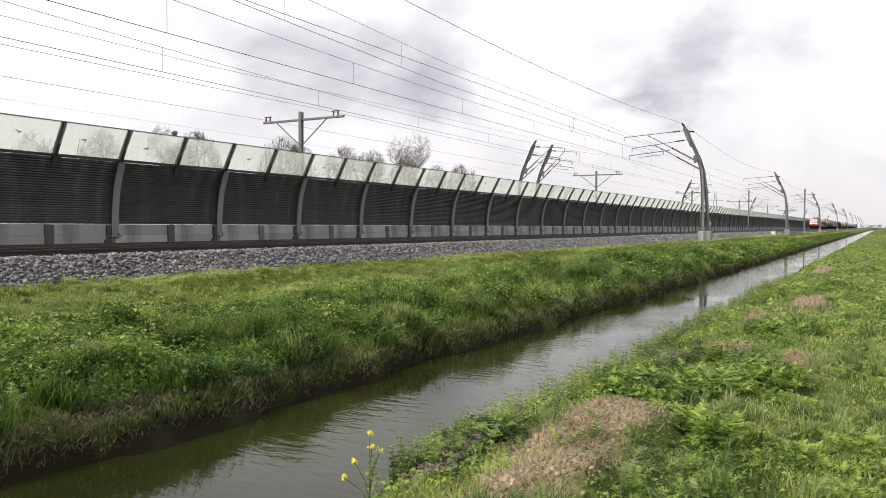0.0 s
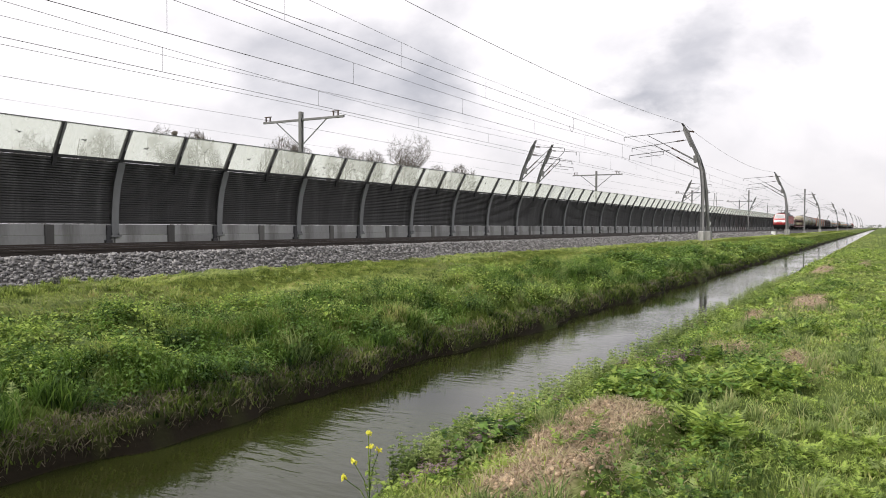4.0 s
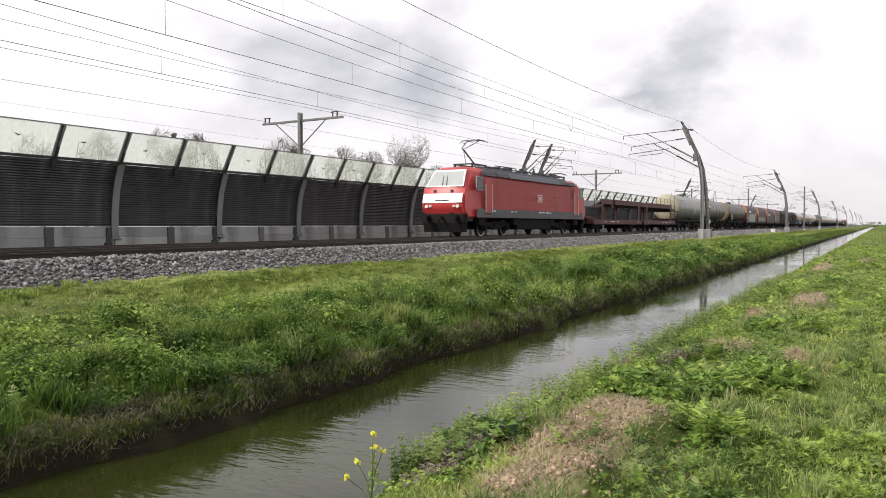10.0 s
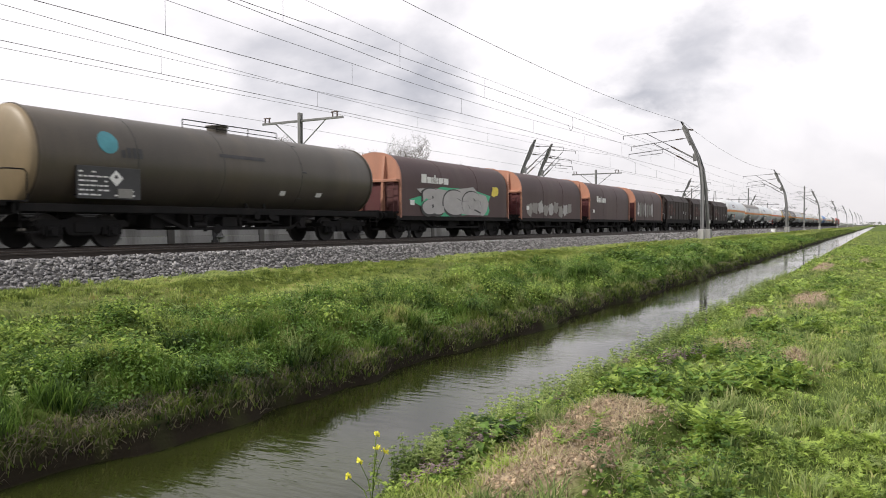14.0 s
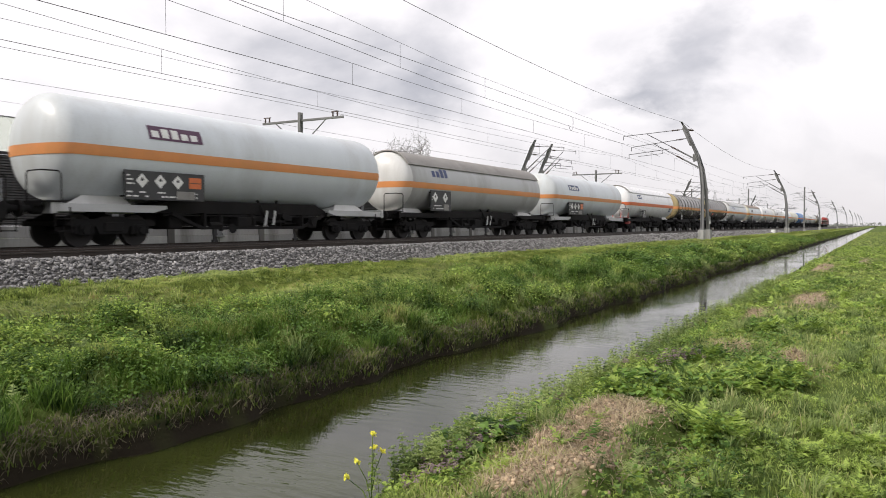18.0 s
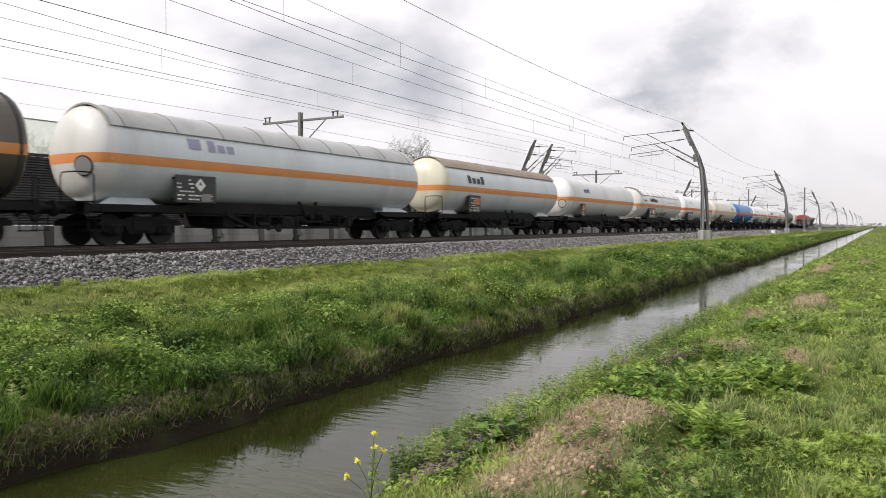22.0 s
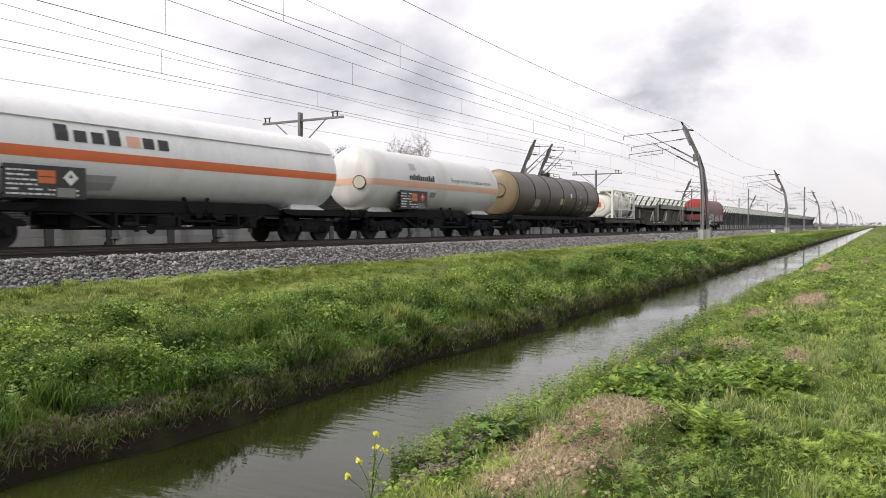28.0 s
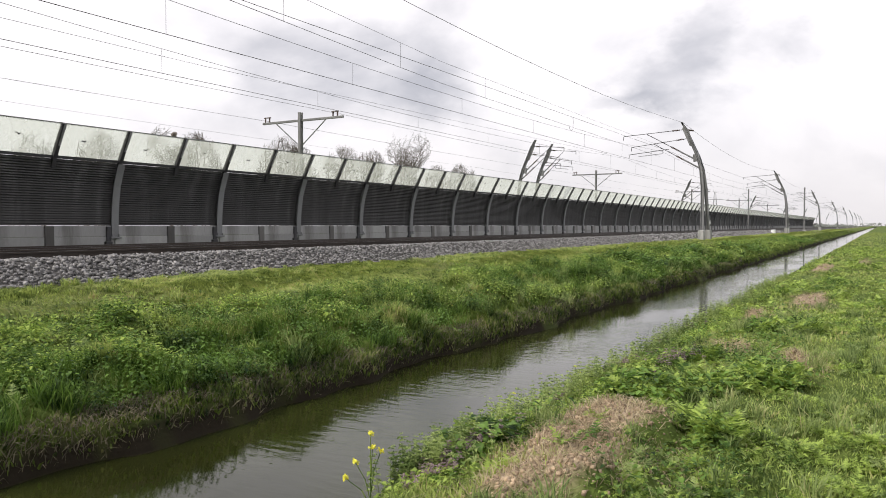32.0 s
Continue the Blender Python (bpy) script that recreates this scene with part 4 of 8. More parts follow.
def make_handrail():
    """One bent tube rail beside the end platform."""
    return tube(B(), [(-0.27, -0.66, 1.25), (-0.27, -0.66, 1.95), (-0.27, -0.72, 2.04), (-0.27, -1.22, 2.05), (-0.22, -1.32, 2.05), (0.2, -1.32, 2.05), (0.28, -1.32, 1.97), (0.28, -1.32, 1.25)], 0.02)


def make_stub(n=3.7):
    """The short frame over one bogie: sills, headstock and a plated floor, headstock towards -X."""
    bm = B()
    for s in (-1, 1):
        slab(bm, [(0, 0.98), (n - 0.5, 0.98), (n, 1.10), (n, 1.20), (0, 1.20)], s * 1.22 - 0.04, s * 1.22 + 0.04)
    box(bm, 0, 0.16, -1.3, 1.3, 0.92, 1.26, 0.015)
    box(bm, 0.16, n - 0.2, -1.18, 1.18, 1.12, 1.17)
    box(bm, n - 0.5, n - 0.35, -1.18, 1.18, 0.98, 1.12)
    box(bm, 0.2, n - 0.3, -0.2, 0.2, 0.96, 1.12)
    return bm


def make_belly(L, z1):
    """A black block added for the shade under a self-supporting tank, with one pipe."""
    h = L / 2 - 4.35
    bm = slab(B(), [(-h - 0.5, 0.98), (h + 0.5, 0.98), (h + 0.35, 1.12), (h - 0.4, z1), (-h + 0.4, z1), (-h - 0.35, 1.12)], -0.92, 0.92)
    rod(bm, (-h, -1.02, 0.92), (h, -1.02, 0.92), 0.03)
    return bm


def make_ladder(zc, r):
    bm = B()
    for y in (-0.2, 0.2):
        pts = [(-0.12, y, 1.25), (-0.12, y, zc + r * 0.55), (0.25, y, zc + r + 0.1)]
        for a, b in zip(pts, pts[1:]):
            rod(bm, a, b, 0.018)
    z = 1.45
    while z < zc + r * 0.55:
        rod(bm, (-0.12, -0.2, z), (-0.12, 0.2, z), 0.012)
        z += 0.28
    return bm


def make_saddle(zc, r):
    """The flared skirt between the end frame and the tank over a bogie."""
    bm = B()
    out = []
    for k in range(9):
        a = radians(-27 + 54 * k / 8)
        out.append((r * 1.004 * math.sin(a), zc - r * 1.004 * math.cos(a)))
    prism(bm, [(-0.8, 1.17)] + out + [(0.8, 1.17)], -1.0, 1.15)
    for v in bm.verts:
        if v.co.z > 1.25:
            v.co.x = v.co.x * 0.62 + 0.2
    return bm


def stripe_band(prof, zc, z0, z1, off, side):
    """A painted band round one side of a tank, from the tip of one dished end to the tip of the other."""
    front = [(x, r) for x, r in prof if x < 0]
    R = max(r for _, r in prof)
    ramp = []
    for x, r in front:
        if r < R - 1e-6 or not ramp or ramp[-1][1] < R - 1e-6:
            ramp.append((x, r))
    xs, rs = [x for x, _ in ramp], [r for _, r in ramp]
    bm = B()
    rows = []
    for k in range(5):
        dz = z0 + (z1 - z0) * k / 4 - zc
        line = []
        for j in range(13):
            r = abs(dz) + (R - abs(dz)) * math.sin(math.pi / 2 * j / 12)
            x = float(np.interp(r, rs, xs)) - off
            ro = r + off
            line.append((x, side * math.sqrt(max(0.0, ro * ro - dz * dz) if j else 0.0), zc + dz))
        back = [(-x, y, z) for x, y, z in line[::-1]]
        rows.append([bm.verts.new(c) for c in line + back])
    for a, b in zip(rows, rows[1:]):
        for i in range(len(a) - 1):
            bm.faces.new((a[i], a[i + 1], b[i + 1], b[i]) if side < 0 else (a[i], b[i], b[i + 1], a[i + 1]))
    return bm


def tank_letters(text, x, z, size, r, zc, material, parent, label):
    """Lettering bent round the near side of a tank."""
    me = text_mesh(text, size, 0.0)
    for v in me.vertices:
        zz = z + v.co.y
        v.co = (x + v.co.x, -math.sqrt((r + 0.012) ** 2 - (zz - zc) ** 2), zz)
    me.materials.append(material)
    return part("lettering", me, None, parent, label)


def make_valves():
    bm = B()
    for x in (-0.35, 0.35):
        rod(bm, (x, -1.0, 0.95), (x, -1.32, 0.95), 0.09, 10)
        rod(bm, (x, -1.32, 0.95), (x, -1.36, 0.95), 0.13, 10)
        bar(bm, (x, -1.05, 0.95), (x * 1.4, -0.8, 1.5), 0.09, 0.09)
    box(bm, -0.8, 0.8, -1.3, -1.0, 0.70, 0.78, 0.01)
    return bm


def make_walk(Lw, z):
    """A walkway with a handrail along the crown of a tank."""
    bm = B()
    box(bm, -Lw / 2, Lw / 2, -0.45, 0.45, z - 0.03, z + 0.01)
    n = max(3, int(Lw / 1.1))
    for k in range(n + 1):
        x = -Lw / 2 + Lw * k / n
        rod(bm, (x, -0.45, z), (x, -0.45, z + 0.32), 0.016)
    rod(bm, (-Lw / 2, -0.45, z + 0.32), (Lw / 2, -0.45, z + 0.32), 0.018)
    rod(bm, (-Lw / 2, -0.45, z + 0.16), (Lw / 2, -0.45, z + 0.16), 0.014)
    return bm


def sign_board(e, x, w, h=0.85, z=1.30, y=-1.43, signs=(("diamond", 0.2), ("diamond", 0.45), ("diamond", 0.7)), backing="board"):
    """A dark placard rack with hazard diamonds and lettering bars."""
    bd = part("placard_board", box(B(), x, x + w, y - 0.02, y + 0.03, z, z + h, 0.008), M[backing], e, "dark placard board with hazard signs")
    for zz in (z + 0.1, z + h - 0.1):
        part("bracket", box(B(), x + 0.05, x + w - 0.05, y + 0.03, -1.2, zz - 0.02, zz + 0.02), M["under"], bd)
    for kind, f in signs:
        cx, cz, q = x + w * f, z + h * 0.66, h * 0.25
        if kind in ("diamond", "red"):
            white = kind == "diamond"
            sg = part("hazard_sign", slab(B(), [(cx - q, cz), (cx, cz - q), (cx + q, cz), (cx, cz + q)], y - 0.028, y - 0.021), M["sign" if white else "redsign"], bd, "white diamond sign" if white else "red diamond sign")
            part("symbol", slab(B(), [(cx - q * 0.28, cz + 0.02), (cx, cz - q * 0.1), (cx + q * 0.28, cz + 0.02), (cx, cz + q * 0.5)], y - 0.031, y - 0.0285), M["board" if white else "sign"], sg)
        elif kind == "plate":
            pl = part("plate", box(B(), cx - q * 1.1, cx + q * 1.1, y - 0.028, y - 0.021, cz - q * 0.8, cz + q * 0.8), M["plate"], bd, "orange plate with a dark rim")
            part("plate_line", box(B(), cx - q * 1.0, cx + q * 1.0, y - 0.031, y - 0.0285, cz - 0.012, cz + 0.012), M["board"], pl)
    bm = B()
    r = random.Random(int(x * 10) + int(w * 100))
    clear = min([f for _, f in signs] or [1.0]) * w - 0.3 * h
    for row in range(6):
        bz, bx = z + h * (0.10 + 0.14 * row), x + 0.06
        end = x + (w * 0.9 if row < 2 else max(0.25, clear))
        while bx < end:
            d = r.uniform(0.05, 0.22)
            if r.random() < 0.7:
                box(bm, bx, min(bx + d, end), y - 0.026, y - 0.0212, bz, bz + 0.045)
            bx += d + 0.04
    tagged(part("lettering", bm, M["sign"], bd, "unreadable white lettering"), kind="stuff")
    part("document_holder", box(B(), x + w * 0.62, x + w * 0.86, y - 0.045, y - 0.021, z + 0.04, z + h * 0.34, 0.006), M["greydeck"], bd, "grey document holder")


def make_hanger():
    bm = B()
    slab(bm, [(-0.10, 0.62), (0.02, 0.62), (0.12, 1.10), (0.02, 1.14)], -1.31, -1.27)
    return bm


def make_drain():
    bm = B()
    rod(bm, (0, -1.15, 0.95), (0, -1.15, 0.42), 0.07, 8)
    rod(bm, (0, -1.15, 0.5), (0.9, -1.15, 0.55), 0.05, 8)
    rod(bm, (0.45, -1.2, 0.5), (0.45, -1.24, 0.5), 0.16, 12)
    rod(bm, (-0.5, -1.15, 0.62), (0, -1.15, 0.62), 0.09, 8)
    return bm


def disc(r, zc, x, z, rad):
    """A round patch lying on the near side of a tank."""
    bm = B()

    def on(a, q):
        zz = z + q * math.sin(a)
        return bm.verts.new((x + q * math.cos(a), -math.sqrt((r + 0.012) ** 2 - (zz - zc) ** 2), zz))

    mid = on(0, 0)
    inner = [on(k * math.tau / 20, rad * 0.5) for k in range(20)]
    outer = [on(k * math.tau / 20, rad) for k in range(20)]
    for k in range(20):
        j = (k + 1) % 20
        bm.faces.new((mid, inner[j], inner[k]))
        bm.faces.new((inner[k], inner[j], outer[j], outer[k]))
    bmesh.ops.recalc_face_normals(bm, faces=bm.faces)
    return bm


def tank_wagon(x0, x1, label, body, r=1.40, zc=2.67, ends=None, stripe=None, stripe_z=(2.36, 2.64), cover=None, cover_a=58, ribs=0, rings=0, ring_mat=None, marks=(), board=None, gap=1.9,
               saddle="offwhite", platform=True, plate=0.30, walk_l=0, walk_x=0, seams=(), round_plate=None, ladder=False, dome=False, flat_end=0.68, framed=False, hangers=False, stub="under", plate_at=(-0.75, -0.5)):
    L = x1 - x0
    e = empty("tank_wagon", label, "tank wagon", pose(0, 20, 0), "goods train")
    running_gear(e, L, 1.8, framed=framed)
    if not framed:
        for m in (pose(-L / 2 + 0.62, 0, 0), pose(L / 2 - 0.62, 0, 0, 0, 0, 180)):
            shared(("stub", stub), "end_frame", make_stub, M[stub], e, m, "short frame over the bogie")
        # black block takes the place of the shaded belly
        shared(("belly", round(L, 1), zc, r), "centre_sill", lambda: make_belly(L, zc - r * 0.93), M["under"], e, None, "black block with a pipe, standing in for shade under the tank")
    Lt = L - gap
    prof = tank_profile(Lt, r, flat_end)
    tank = part("tank", lathe(B(), prof, 48, 0, zc), M[body], e, "", None, True)
    if ends:
        ed = [(x - 0.006, rr + 0.004) for x, rr in prof if x <= -Lt / 2 + flat_end + 0.01]
        part("tank_end", lathe(B(), ed, 48, 0, zc), M[ends], tank, "lighter dished tank end", None, True)
    if stripe:
        for s in (-1, 1):
            part("stripe", stripe_band(prof, zc, stripe_z[0], stripe_z[1], 0.011, s), M[stripe], tank, "coloured hazard stripe round the tank", None, True)
    if cover:
        part("sunshield", shield(prof, zc, -Lt / 2 + flat_end - 0.15, Lt / 2 - flat_end + 0.15, cover_a), M[cover], e, "curved sunshield over the tank's crown", None, True)
        part("shield_edge", arc_rib(r + 0.045, zc, -Lt / 2 + flat_end - 0.14, -cover_a, cover_a, 0.05, 0.05), M["roofdark"], e)
    for k in range(ribs):
        x = -Lt / 2 + 1.0 + (Lt - 2) * k / max(1, ribs - 1)
        part("shield_rib", arc_rib(r + 0.07, zc, x, -cover_a, cover_a, 0.05, 0.02), M["roofdark"], e)
    for k in range(rings):
        x = -Lt / 2 + flat_end + 0.06 + (Lt - 2 * flat_end - 0.12) * k / max(1, rings - 1)
        part("hoop", ring(r, zc, x), M[ring_mat or body], tank)
    for x in seams:
        part("cladding_seam", ring(r - 0.004, zc, x, 0.03, 0.010), M["seam"], tank)
    for x, w, z, h, mname, *bars in marks:
        n = bars[0] if bars else 1
        rr = random.Random(n + int(x * 10))
        for k in range(n):
            a, b = x + w * k / n, x + w * (k + (0.72 if n > 1 else 1)) / n
            up = h * (1 if n == 1 else rr.choice((0.7, 0.72, 1.0)))
            part("marking", patch(prof, zc, a, b, z, z + up, 0.012 if n == 1 else 0.017, -1, 3 if n > 1 else 4, 3), M[mname], tank)
    if board:
        sign_board(e, *board)
    for s, m in ((-1, pose(-L / 2 + 2.3, 0, 0)), (1, pose(L / 2 - 2.3, 0, 0, 0, 0, 180))):
        shared(("saddle", saddle, zc, r), "saddle", lambda: make_saddle(zc, r), M[saddle], e, m)
    shared("valves", "valve", make_valves, M["under"], e, pose(0.9, 0, 0))
    for x in (0.35, 0.75) if hangers else ():
        shared("hanger", "hanger_plate", make_hanger, M["palegrey"], e, pose(x, 0, 0), "pale bolted hanger plate")
    shared("drain", "drain_pipe", make_drain, M["under"], e, pose(-1.6, 0, 0), "outlet pipe with hand wheel")
    if platform:
        pl = shared("endplate", "platform", make_platform, M["under"], e, pose(-L / 2 + 0.62, 0, 0), "end platform")
        for turn in (0, 1):
            shared("endrail", "handrail", make_handrail, M["under"], pl, Matrix.Diagonal((1, -1 if turn else 1, 1, 1)), "tube handrail")
    if ladder:
        shared(("ladder", zc, r), "ladder", lambda: make_ladder(zc, r), M["under"], e, pose(-L / 2 + 0.62, -0.85, 0))
    if walk_l:
        part("walkway", make_walk(walk_l, zc + r - 0.12), M["under"], e, "railed walkway on top", pose(walk_x, 0, 0))
    if dome:
        bm = B()
        rod(bm, (0, 0, zc + r - 0.05), (0, 0, zc + r + 0.16), 0.35, 16)
        rod(bm, (0, 0, zc + r + 0.16), (0, 0, zc + r + 0.20), 0.40, 16)
        part("manhole", bm, M[body], e)
    if round_plate:
        # a round cover that lies on the dished end
        py, pz = plate_at
        half = [(q, w) for q, w in prof if q <= -Lt / 2 + flat_end]
        xe = float(np.interp(math.hypot(py, pz), [w for _, w in half], [q for q, _ in half]))
        n = Vector((-1.0, py * 0.45, pz * 0.45)).normalized()
        c = Vector((xe, py, zc + pz))
        for nm, mt, ra, d0, d1, lb in (("cover_ring", "board", plate, -0.14, 0.035, "dark ring round the valve cover"), ("round_cover", round_plate, plate * 0.86, -0.1, 0.055, "round valve cover on the tank end")):
            part(nm, rod(B(), c + n * d0, c + n * d1, ra, 20), M[mt], e, lb, None, True)
    TRAIN.append((e, (x0 + x1) / 2 - 11.77))
    return e, prof, tank


def text_mesh(body, size, depth=0.004, fat=0.0):
    c = bpy.data.curves.new("letters", "FONT")
    c.body, c.size, c.extrude, c.offset = body, size, depth, fat
    ob = bpy.data.objects.new("letters", c)
    scene.collection.objects.link(ob)
    me = bpy.data.meshes.new_from_object(ob.evaluated_get(bpy.context.evaluated_depsgraph_get()))
    bpy.data.objects.remove(ob)
    return me


def letters(body, x, z, size, y, material, parent, label="", stretch=1.0, name="lettering", depth=0.004):
    me = text_mesh(body, size, depth, 0.035 * size if name == "graffiti" else 0.0)
    me.materials.append(material)
    return part(name, me, None, parent, label, Matrix.Translation((x, y, z)) @ Matrix.Rotation(radians(90), 4, "X") @ Matrix.Diagonal((stretch, 1, 1, 1)))


def locomotive(x0, x1):
    L = x1 - x0
    e = empty("locomotive", "red electric freight locomotive with white cab front and grey skirt", "locomotive", pose(0, 20, 0), "goods train")
    h = L / 2 - 0.55
    # body shell: side outline drawn across the width, roof edges rounded
    side = [(-h + 0.35, 1.02), (h - 0.35, 1.02), (h - 0.05, 1.35), (h, 1.75), (h - 0.22, 2.55), (h - 0.95, 3.62), (h - 1.25, 3.78), (-h + 1.25, 3.78), (-h + 0.95, 3.62), (-h + 0.22, 2.55), (-h, 1.75), (-h + 0.05, 1.35)]
    bm = slab(B(), side, -1.49, 1.49)
    # narrow the cab ends and tumble the roof edge in
    bmesh.ops.subdivide_edges(bm, edges=[ed for ed in bm.edges if abs(ed.verts[0].co.y - ed.verts[1].co.y) > 1], cuts=3)
    for v in bm.verts:
        ax = abs(v.co.x)
        if abs(v.co.y) > 1.4:
            v.co.y *= 1 - 0.13 * max(0, (ax - (h - 1.3)) / 1.3) ** 2
            if v.co.z > 3.55:
                v.co.y *= 0.80
                v.co.z -= 0.30
        elif abs(v.co.y) < 0.9 and ax > h - 1.0:
            v.co.x *= 1.008
    bmesh.ops.bevel(bm, geom=[ed for ed in bm.edges if ed.calc_face_angle(0) > 0.5], offset=0.07, segments=2, affect="EDGES")
    body = part("body", bm, M["redloco"], e, "glossy red body shell with horizontal ribs", None, True)
    for s in (-1, 1):
        y = s * 1.494
        part("skirt", box(B(), -h + 1.05, h - 1.05, min(y, y + s * 0.012), max(y, y + s * 0.012), 1.03, 1.50), M["skirt"], body, "dark grey lower skirt")
        for k in range(11):
            z = 1.62 + 0.155 * k
            shared("rib", "rib", lambda: box(B(), -h + 3.4, h - 3.4, -0.012, 0.012, -0.02, 0.02, 0.006), M["redloco"], body, pose(0, y + s * 0.01, z))
        for xx in (-h + 1.38, h - 1.38):
            part("cab_window", box(B(), xx - 0.30, xx + 0.30, min(y, y + s * 0.02), max(y, y + s * 0.02), 2.55, 3.18, 0.03), M["cabglass"], body, "cab side window")
            part("window_frame", box(B(), xx - 0.36, xx + 0.36, min(y - s * 0.01, y + s * 0.01), max(y - s * 0.01, y + s * 0.01), 2.49, 3.24, 0.03), M["galv"], body)
        for xx in (-h + 2.02, -h + 2.8, h - 2.8, h - 2.02):
            part("handrail", rod(B(), (xx, y + s * 0.06, 1.3), (xx, y + s * 0.06, 2.85), 0.016), M["sign"], body, "pale handrail beside the cab door")
        for xx in (-h + 2.41, h - 2.41):
            part("cab_door", box(B(), xx - 0.31, xx + 0.31, min(y, y + s * 0.016), max(y, y + s * 0.016), 1.12, 3.22, 0.012), M["redloco"], body)
            part("door_step", box(B(), xx - 0.32, xx + 0.32, min(y - s * 0.1, y + s * 0.03), max(y - s * 0.1, y + s * 0.03), 1.16, 1.30), M["board"], body)
        # plain badge and lettering bars
        bm = B()
        for a, b, c, d in ((-0.4, 0.4, 0.22, 0.27), (-0.4, 0.4, -0.27, -0.22), (-0.4, -0.34, -0.22, 0.22), (0.34, 0.4, -0.22, 0.22), (-0.22, -0.05, -0.15, 0.15), (0.05, 0.22, -0.15, 0.15)):
            box(bm, 0.35 + a * 0.85, 0.35 + b * 0.85, min(y, y + s * 0.026), max(y, y + s * 0.026), 2.28 + c * 0.85, 2.28 + d * 0.85)
        part("badge", bm, M["sign"], body, "white framed badge")
        bm = B()
        for a, w in ((0.2, 0.5), (0.8, 0.35), (1.3, 0.5), (1.95, 0.25), (-3.9, 0.3), (-3.4, 0.2), (-6.2, 0.25)):
            box(bm, a, a + w, min(y, y + s * 0.017), max(y, y + s * 0.017), 1.36, 1.43)
        tagged(part("lettering", bm, M["sign"], body, "small white lettering bars"), kind="stuff")
    for s in (-1, 1):
        bm = B()
        prism(bm, [(s * 1.40, 3.30), (s * 1.50, 3.32), (s * 1.30, 3.58), (s * 1.10, 3.64)], -h + 5.3, h - 5.3)
        part("eave_panel", bm, M["roofgrey"], e, "grey sloping eave panel")
    # roof
    bm = B()
    prism(bm, [(-1.05, 3.46), (1.05, 3.46), (0.9, 3.82), (-0.9, 3.82)], -h + 3.0, h - 3.0)
    part("roof", bm, M["roofgrey"], e, "grey roof hatches")
    for xa, xb in ((-h + 2.2, -h + 5.2), (h - 5.2, h - 2.2)):
        for s in (-1, 1):
            for a, b in ((xa, (xa + xb) / 2 - 0.06), ((xa + xb) / 2 + 0.06, xb)):
                bm = prism(B(), [(s * 1.12, 3.33), (s * 1.44, 3.33), (s * 1.28, 3.56), (s * 1.12, 3.60)], a, b)
                part("roof_grille", bm, M["board"], e, "dark roof ventilation grille")
    rr = random.Random(8)
    for k in range(15):
        x = -h + 4.6 + 0.72 * k + rr.uniform(-0.2, 0.2)
        y, up = rr.choice((-0.7, -0.35, 0.4)), rr.uniform(0.18, 0.42)
        bm = B()
        lathe(bm, [(0, 0.05), (up * 0.2, 0.10), (up * 0.4, 0.05), (up * 0.6, 0.10), (up * 0.8, 0.05), (up, 0.07), (up + 0.02, 0.0)], 8)
        part("roof_insulator", bm, M["board"], e, "", pose(x, y, 3.81, 0, -90, 0))
    for a, b, c in (((-h + 5.0, -0.6, 4.08), (-1.0, -0.4, 4.14), 0.028), ((0.5, 0.2, 4.12), (h - 5.0, -0.3, 4.06), 0.028), ((-1.0, -0.4, 4.14), (0.5, 0.2, 4.12), 0.028), ((-h + 4.2, -0.85, 3.93), (h - 5.5, -0.85, 3.90), 0.03), ((-h + 5.5, 0.5, 4.0), (h - 4.0, 0.5, 3.98), 0.03)):
        part("busbar", rod(B(), a, b, c), M["board"], e)
    for x, w, d, z in ((-4.7, 0.9, 0.5, 4.02), (-3.3, 0.5, 0.3, 4.10), (-1.6, 0.45, 0.3, 4.16), (-0.4, 0.6, 0.4, 4.0), (0.9, 0.35, 0.25, 4.14), (2.2, 0.7, 0.5, 3.98), (3.6, 0.9, 0.35, 4.02)):
        part("roof_box", box(B(), x, x + w, -d, d, 3.8, z, 0.03), M["board"], e)

    def pantograph(x, up):
        bm = B()
        for y in (-0.55, 0.55):
            box(bm, x - 0.9, x + 0.9, y - 0.04, y + 0.04, 3.98, 4.05)
        for dx in (-0.8, 0.8):
            box(bm, x + dx - 0.04, x + dx + 0.04, -0.6, 0.6, 3.98, 4.05)
            for y in (-0.55, 0.55):
                rod(bm, (x + dx, y, 3.78), (x + dx, y, 4.0), 0.07, 8)
        base = part("pantograph", bm, M["board"], e, "raised single-arm pantograph" if up else "folded pantograph")
        bm = B()
        if up:
            rod(bm, (x + 0.6, 0, 4.05), (x - 0.85, 0, 4.85), 0.045, 8)
            for y in (-0.1, 0.1):
                rod(bm, (x - 0.85, y, 4.85), (x + 0.35, y * 4, 5.40), 0.022)
            rod(bm, (x - 0.5, 0, 4.05), (x - 0.8, 0, 4.82), 0.02)
            hx, hz = x + 0.4, 5.44
        else:
            rod(bm, (x - 0.8, 0, 4.12), (x + 0.8, 0, 4.18), 0.045, 8)
            rod(bm, (x - 0.8, 0.1, 4.2), (x + 0.7, 0.1, 4.24), 0.03, 8)
            hx, hz = x + 0.6, 4.28
        part("arm", bm, M["board"], base)
        bm = B()
        for dx in (-0.22, 0.22):
            for a, b in (((hx + dx, -0.78, hz - 0.14), (hx + dx, -0.5, hz)), ((hx + dx, -0.5, hz), (hx + dx, 0.5, hz)), ((hx + dx, 0.5, hz), (hx + dx, 0.78, hz - 0.14))):
                rod(bm, a, b, 0.022)
